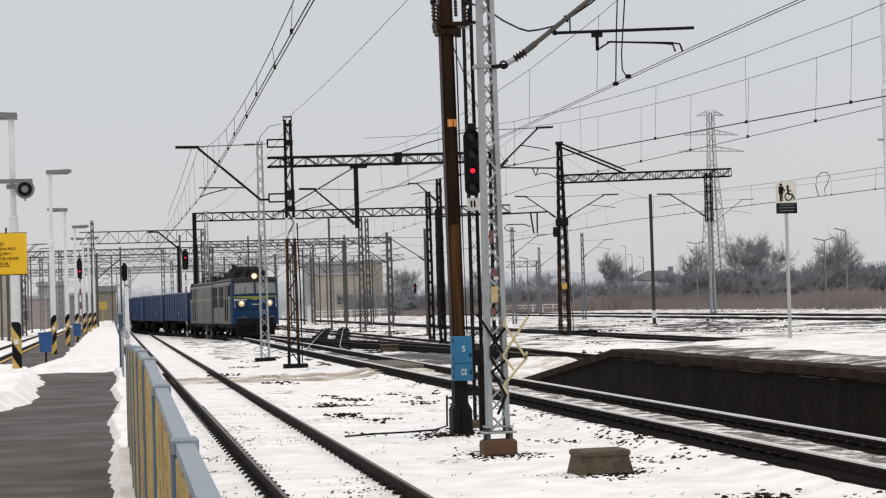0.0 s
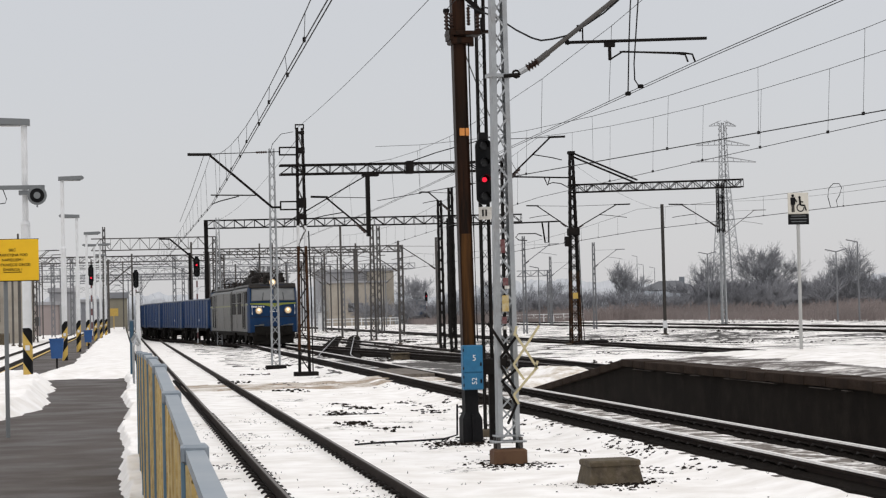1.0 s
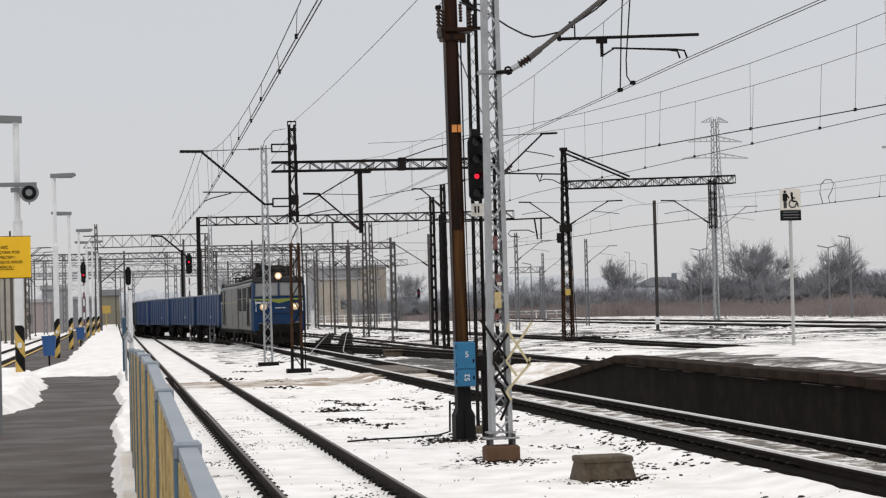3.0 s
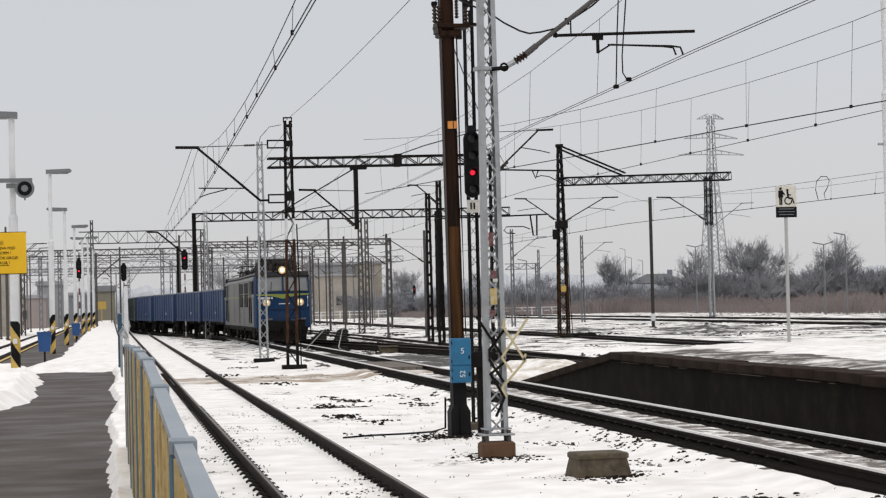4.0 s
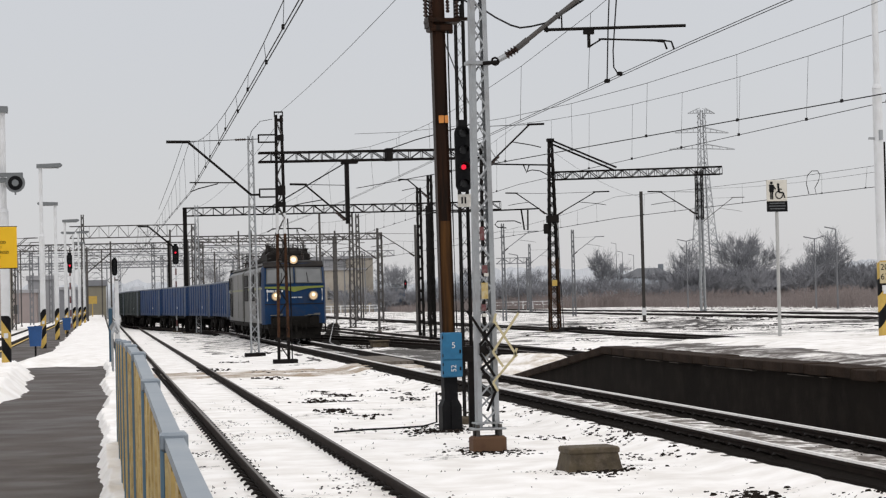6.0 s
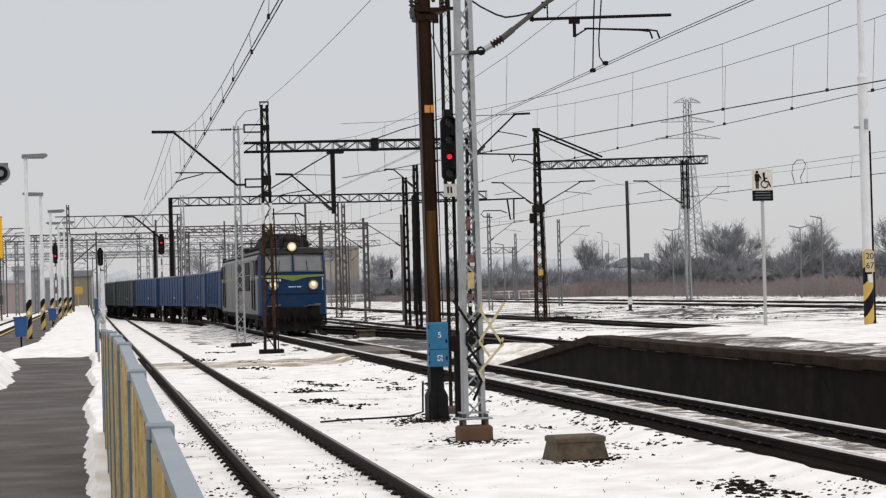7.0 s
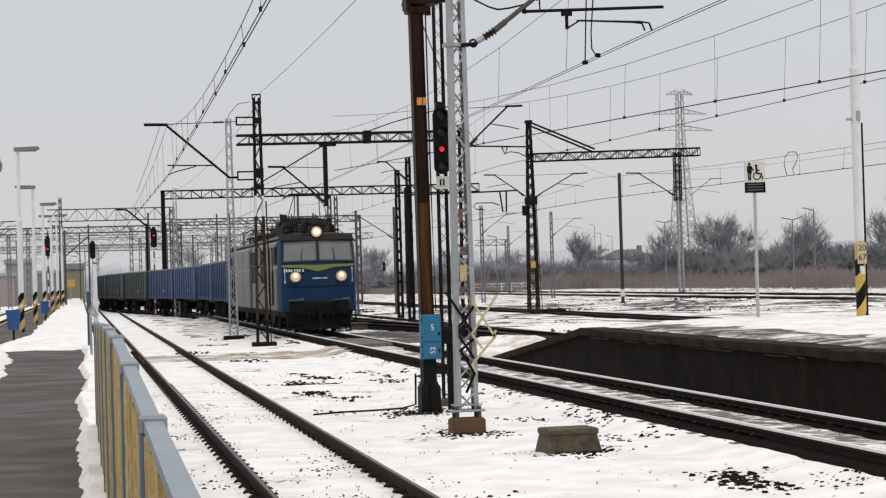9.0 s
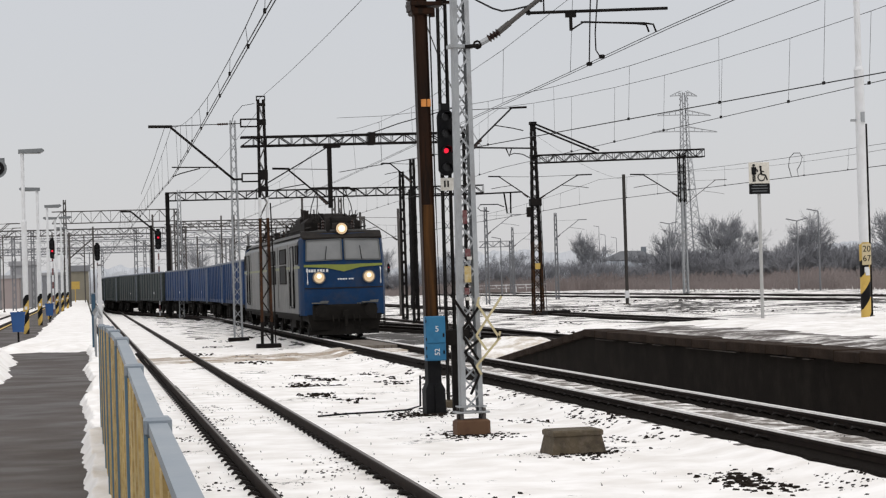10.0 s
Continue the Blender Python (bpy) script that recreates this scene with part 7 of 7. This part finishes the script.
def shrub_meshes(seed):
    """A many-stemmed leafless shrub, about four metres high."""
    r = random.Random(seed)
    b = Build()

    def grow(p, d, length, rad, lvl):
        q = p + d * length
        b.twig(p, q, rad)
        if lvl:
            for _ in range(5 if lvl == 1 else 4):
                v = (d * 1.2 + Vector((r.gauss(0, 1), r.gauss(0, 1), r.gauss(0.25, 0.7))).normalized() * 0.9).normalized()
                grow(p.lerp(q, r.uniform(0.35, 1.0)), v, length * r.uniform(0.5, 0.8), max(0.022, rad * 0.6), lvl - 1)

    for k in range(9):
        a = k * 2.4 + r.uniform(-.5, .5)
        d = Vector((math.cos(a) * r.uniform(0.15, 0.7), math.sin(a) * r.uniform(0.15, 0.7), 1)).normalized()
        grow(Vector((r.uniform(-.7, .7), r.uniform(-.7, .7), -0.2)), d, r.uniform(1.3, 2.0), 0.07, 3)
    return b


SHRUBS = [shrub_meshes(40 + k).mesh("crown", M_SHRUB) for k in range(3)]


def shrub(x, y, s):
    g = thing("shrub", "bare grey winter shrub in the hazy treeline", "shrub", pose(x, y, 0, 0, 0, rng.uniform(0, 360)), "bare shrubs")
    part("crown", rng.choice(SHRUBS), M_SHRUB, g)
    g.scale = (s * rng.uniform(0.9, 1.3), s * rng.uniform(0.9, 1.3), s)


for k in range(215):
    x = rng.uniform(60, 152) if k < 190 else rng.uniform(38, 60)
    shrub(x, rng.uniform(322, 346), rng.uniform(1.0, 1.55) if x < 98 else rng.uniform(1.5, 2.2))


def thicket(x0, x1, y0, y1, lo, hi, count, mat, label, w=0.07):
    """Scrub of many thin leaning stalks that fork near the top."""
    b = Build()
    for _ in range(count):
        x, y = rng.uniform(x0, x1), rng.uniform(y0, y1)
        hgt = (lo + (hi - lo) * (0.5 + 0.75 * n2(x, y * 0.3, 0.07) + 0.35 * n2(x, y, 0.4))) * rng.uniform(0.6, 1.1)
        hgt = max(0.4, hgt)
        wild = 0.6 if rng.random() < 0.6 else 0.2
        dx, dy = rng.uniform(-wild, wild) * hgt, rng.uniform(-.2, .2) * hgt
        p, m_, q = Vector((x, y, -0.3)), Vector((x + dx * .3, y + dy * .3, hgt * 0.5)), Vector((x + dx, y + dy, hgt))
        b.bar(p, m_, w, w)
        b.bar(m_, q, w * .7, w * .7)
        b.bar(m_, Vector((x - dx * rng.uniform(.3, 1.2), y - dy, hgt * rng.uniform(.6, .95))), w * .6, w * .6)
    return solid("thicket", b, mat, label, "bushes", "stuff")


def hedge_mass(x0, x1, y, lo, hi, mat, label, seedz):
    """Dense far undergrowth: a bank with a very uneven top."""
    b = Build()
    n = int((x1 - x0) / 0.6)
    rows_ = []
    for i in range(n + 1):
        x = x0 + (x1 - x0) * i / n
        t = lo + (hi - lo) * max(0, 0.5 + 0.8 * n2(x, seedz, 0.06) + 0.35 * n2(x, seedz, 0.22) + 0.25 * n2(x, seedz, 0.9))
        rows_.append([(x, y - 3, -0.4), (x, y - 2 + n2(x, 1, .7), t * 0.45), (x, y - 1 + n2(x, 2, .7), t * 0.8), (x, y, t), (x, y + 3, t * 0.6), (x, y + 4, -0.4)])
    b.loft(rows_)
    return solid("thicket", b, mat, label, "bushes", "stuff")


# the haze over these banks exists only in their pale materials
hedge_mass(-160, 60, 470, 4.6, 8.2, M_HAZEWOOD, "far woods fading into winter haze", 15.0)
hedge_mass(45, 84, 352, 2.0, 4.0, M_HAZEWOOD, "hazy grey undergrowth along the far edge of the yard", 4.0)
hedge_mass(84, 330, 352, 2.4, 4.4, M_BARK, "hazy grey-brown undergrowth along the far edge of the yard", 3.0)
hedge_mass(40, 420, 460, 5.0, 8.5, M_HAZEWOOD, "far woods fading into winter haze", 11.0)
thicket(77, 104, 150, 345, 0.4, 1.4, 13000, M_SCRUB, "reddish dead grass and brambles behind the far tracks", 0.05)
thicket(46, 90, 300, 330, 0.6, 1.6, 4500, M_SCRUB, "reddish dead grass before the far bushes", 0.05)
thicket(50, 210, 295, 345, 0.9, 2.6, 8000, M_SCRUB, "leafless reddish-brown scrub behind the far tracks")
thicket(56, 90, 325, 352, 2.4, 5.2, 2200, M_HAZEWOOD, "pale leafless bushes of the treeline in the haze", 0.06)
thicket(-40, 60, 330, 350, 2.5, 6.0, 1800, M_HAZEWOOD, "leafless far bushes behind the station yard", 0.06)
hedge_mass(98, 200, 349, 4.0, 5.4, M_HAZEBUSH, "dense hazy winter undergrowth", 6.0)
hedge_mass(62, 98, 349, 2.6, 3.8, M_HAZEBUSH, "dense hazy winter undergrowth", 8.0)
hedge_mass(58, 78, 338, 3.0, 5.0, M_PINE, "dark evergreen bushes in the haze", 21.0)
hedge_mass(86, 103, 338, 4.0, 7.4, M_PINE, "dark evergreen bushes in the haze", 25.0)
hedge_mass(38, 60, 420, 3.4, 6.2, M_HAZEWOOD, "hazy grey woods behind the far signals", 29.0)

# ---- buildings ----
def building(x0, x1, y0, y1, z1, mat, label, roof=0.35, roofmat=None, windows=()):
    g = thing("house", label, "building", pose(x0, y0, -0.3), "buildings")
    w, d = x1 - x0, y1 - y0
    part("wall", Build().box(0, w, 0, d, 0, z1), mat, g)
    part("roof", Build().box(-0.25, w + 0.25, -0.25, d + 0.25, z1, z1 + roof, 0.05), roofmat or M_BLDGD, g)
    for a, c, lo, hi in windows:
        wn_ = part("window", Build().box(a, c, -0.05, 0.02, lo, hi), M_DARKWIN, g)
        fr = Build()
        for p, q in (((a, lo), (c, lo)), ((c, lo), (c, hi)), ((c, hi), (a, hi)), ((a, hi), (a, lo))):
            fr.bar((p[0], -0.06, p[1]), (q[0], -0.06, q[1]), 0.1, 0.1)
        part("frame", fr, mat, wn_)
    return g


# brick red greyed so that its colour carries the haze
M_BRICKHAZE = material("hazy_red_brick", (0.30, 0.255, 0.245), 0.9, second=(0.26, 0.22, 0.215), scale=0.6)
M_OLIVE = material("drab_render", (0.24, 0.22, 0.17), 0.9, second=(0.18, 0.165, 0.13), scale=0.5)
building(34.0, 43.6, 330, 345, 7.2, M_BLDG, "cream rendered flat-roofed depot building", 0.3, None, ((3.0, 5.6, 2.3, 3.9),))
building(41.5, 45.2, 333, 345, 9.2, M_BLDG, "cream stair tower of the depot building", 0.3)
building(33.5, 42.0, 340, 352, 9.2, M_BLDGD, "grey upper storey of the depot building", 0.4)
building(25.5, 26.2, 262, 263, 2.4, M_WHITE, "small pale line-side hut", 0.1)
building(-14.1, -9.35, 200, 222, 6.6, M_BLDG, "cream station outbuilding beside the track", 0.3, None, ((0.9, 2.4, 2.2, 4.8),))
building(-10.5, -6.9, 300, 315, 6.3, M_BLDGD, "grey hazy shed with a low roof", 0.7)
building(-6.6, -2.6, 330, 340, 5.0, M_HAZEHOUSE, "dull grey far shed behind the lamps", 0.5)
building(-2.0, 0.8, 296, 300, 5.2, M_OLIVE, "drab olive end wall of a far shed", 0.9, M_HAZEHOUSE)
building(-24, -9.0, 290, 298, 4.4, M_BRICKHAZE, "reddish brick building in the haze", 0.5, None, ((1.5, 2.6, 1.4, 2.8), (5.0, 6.1, 1.4, 2.8), (8.5, 9.6, 1.4, 2.8), (11.5, 12.6, 1.4, 2.8)))
# roof grey with haze mixed into it
M_DARKROOF = material("hazy_dark_roof", (0.13, 0.135, 0.145), 0.95, second=(0.17, 0.175, 0.185), scale=0.5)
hs = thing("house", "grey two-storey house half hidden by the winter trees", "building", pose(94.5, 350, -0.3), "buildings")
part("wall", Build().box(0, 8.4, 0, 8, 0, 5.0), M_HAZEHOUSE, hs)
part("wall", Build().box(5.0, 10.6, -2, 4, 0, 3.2), M_HAZEHOUSE, hs)
part("roof", Build().loft([[(-0.6, -0.6, 5.0), (9.0, -0.6, 5.0), (9.0, 8.6, 5.0), (-0.6, 8.6, 5.0)], [(2.4, 3.6, 6.7), (6.0, 3.6, 6.7), (6.0, 4.4, 6.7), (2.4, 4.4, 6.7)]]), M_DARKROOF, hs)
part("roof", Build().loft([[(4.8, -2.4, 3.2), (11.0, -2.4, 3.2), (11.0, 4.2, 3.2), (4.8, 4.2, 3.2)], [(6.5, 0.6, 4.6), (9.5, 0.6, 4.6), (9.5, 1.2, 4.6), (6.5, 1.2, 4.6)]]), M_DARKROOF, hs)
part("chimney", Build().box(6.3, 7.1, 3.6, 4.4, 5.8, 7.4), M_PINE, hs)
for wx, wz in ((0.8, 3.2), (2.8, 3.2), (0.8, 1.0), (2.8, 1.0), (7.2, 1.2)):
    part("window", Build().box(wx, wx + 1.1, -0.05 if wx < 5 else -2.05, 0.02 if wx < 5 else -1.98, wz, wz + 1.2), M_DARKWIN, hs)
part("board", Build().box(-1.5, -0.45, 250, 250.1, 2.3, 3.25).bar((-1.0, 250.1, -0.2), (-1.0, 250.1, 2.4), 0.1), M_YELLOW, thing("board", "small yellow board beside the far track", "sign"))
lw = thing("loading_ramp", "low dark concrete loading ramp before the cream building", "ramp", pose(-17, 190, GROUND))
part("body", Build().box(0, 6.2, 0, 8.5, -0.1, 1.03, 0.05), M_CONC, lw)
# white rail fence by the far road
wf = thing("fence", "low white rail fence before the far bushes", "fence", group="white fences")
for x0, x1, y in ((56, 70, 300), (27, 44, 318)):
    n = int((x1 - x0) / 1.5)
    for k in range(n + 1):
        x = x0 + (x1 - x0) * k / n
        part("post", Build().box(x - 0.07, x + 0.07, y - 0.05, y + 0.05, -0.2, 1.1), M_WHITE, wf)
    for z in (0.55, 1.02):
        part("rail", Build().box(x0, x1, y - 0.07, y - 0.04, z - 0.05, z + 0.05), M_WHITE, wf)
# a locomotive standing far off, its materials swapped for ones paled by painted haze
lo = copy_thing(TRAIN[1][0], pose(48.6, 330, 0.0, 0, 0, -8.4))
for o in lo.children_recursive:
    if o.type == "MESH":
        o.data = o.data.copy()
        o.data.materials[0] = M_HAZEBLUE if o.data.materials[0] == M_LOCOB else M_HAZEGREY
tagged(lo, "dark blue locomotive standing far off in the yard", "locomotive", "parked")

# ---- clods, stones and dead grass that poke out of the snow ----
def clods(label, regions, mat):
    b = Build()
    for x0, x1, y0, y1, n, big in regions:
        centres = [(rng.uniform(x0, x1), rng.uniform(y0, y1)) for _ in range(max(2, n // 34))]
        for _ in range(n):
            cx_, cy_ = rng.choice(centres)
            wide_ = max(1.0, (big / 0.075) ** 1.5)
            x, y = cx_ + rng.gauss(0, 0.20) * wide_, cy_ + rng.gauss(0, 0.38) * wide_
            if any(abs(abs(x - tx) - GAUGE / 2) < 0.12 for tx, _ in TRACKS):
                continue
            s = rng.uniform(0.25, 1.0) ** 1.5 * big
            z = ground_z(x, y)
            a = rng.uniform(0, 6.3)
            vs = [(x + s * math.cos(a + k * 1.05) * rng.uniform(.6, 1.3), y + s * math.sin(a + k * 1.05) * rng.uniform(.6, 1.3), z - 0.3 * s) for k in range(6)]
            vs += [(x + (px - x) * u, y + (py - y) * u, z + s * rng.uniform(.15, .55)) for (px, py, _), u in zip(vs, (rng.uniform(.4, .8) for _ in range(6)))]
            b.add(vs, [(k, (k + 1) % 6, 6 + (k + 1) % 6, 6 + k) for k in range(6)] + [(6, 7, 8, 9, 10, 11)])
    return solid("clods", b, mat, label, "clods", "stuff")


clods("dark wet clods and stones lying on the snow", [
    (6.76, 7.24, 20.0, 21.9, 260, 0.06), (6.4, 7.9, 25.5, 34, 150, 0.055), (6.2, 8.2, 34, 52, 240, 0.07), (4.6, 6.0, 38, 50, 330, 0.075), (3.7, 6.2, 33.2, 35.2, 160, 0.05),
    (5.6, 6.2, 33.4, 34.6, 110, 0.06), (5.2, 6.0, 28.8, 29.7, 120, 0.05), (5.65, 6.45, 24.7, 24.85, 130, 0.05), (6.42, 6.6, 24.8, 25.3, 60, 0.05), (5.3, 5.95, 28.85, 29.05, 120, 0.045), (5.6, 6.2, 33.6, 33.85, 120, 0.05), (3.6, 6.3, 20, 33, 90, 0.04), (1.9, 3.4, 17, 50, 420, 0.026), (0.8, 1.7, 18, 48, 200, 0.03), (3.5, 6.5, 18, 30, 160, 0.022),
    (3.5, 8.2, 52, 95, 260, 0.10), (8.55, 9.85, 19, 50, 900, 0.032), (7.4, 8.2, 17.5, 21, 130, 0.035), (7.4, 8.3, 26, 60, 320, 0.04), (10.2, 10.8, 24, 55, 60, 0.05), (11, 26, 60, 110, 420, 0.14), (33, 46, 104, 112, 420, 0.17), (30, 46, 116, 130, 420, 0.18), (36, 54, 136, 168, 500, 0.20), (10, 30, 140, 230, 700, 0.20), (10, 24, 92, 135, 420, 0.15), (60, 76, 150, 240, 300, 0.22)], M_DIRT)


def stalks(label, regions):
    b = Build()
    for x0, x1, y0, y1, n in regions:
        for _ in range(n):
            x, y = rng.uniform(x0, x1), rng.uniform(y0, y1)
            if n2(x, y, 0.6, 2) < 0.0:
                continue
            z = ground_z(x, y)
            for _ in range(rng.randint(1, 3)):
                a, l = rng.uniform(0, 6.3), rng.uniform(0.015, 0.042)
                b.bar((x, y, z - 0.01), (x + l * math.cos(a) * .8, y + l * math.sin(a) * .8, z + l * rng.uniform(.3, .9)), 0.005)
    return solid("dead_grass", b, M_DIRT, label, "grass", "stuff")


stalks("thin dead grass stalks poking out of the snow", [(1.95, 3.3, 19, 48, 350), (3.5, 8.3, 20, 50, 450), (0.7, 1.7, 20, 45, 180)])


# ---- movement ----
def motions():
    times = [k * 0.25 for k in range(41)]
    fine = [k / 15 for k in range(151)]
    for k, (g, offset, length, wheels, turned) in enumerate(TRAIN):
        walk(g, [(t, vehicle_pose(t, offset, length, turned)) for t in times])
        if k < 7:
            for w, r in wheels:
                y, z = w.matrix_basis.translation.y, w.matrix_basis.translation.z
                way = 1 if not turned else -1
                walk(w, [(t, pose(0, y, z, way * math.degrees((nose_y(0) - nose_y(t)) / r))) for t in fine])


motions()
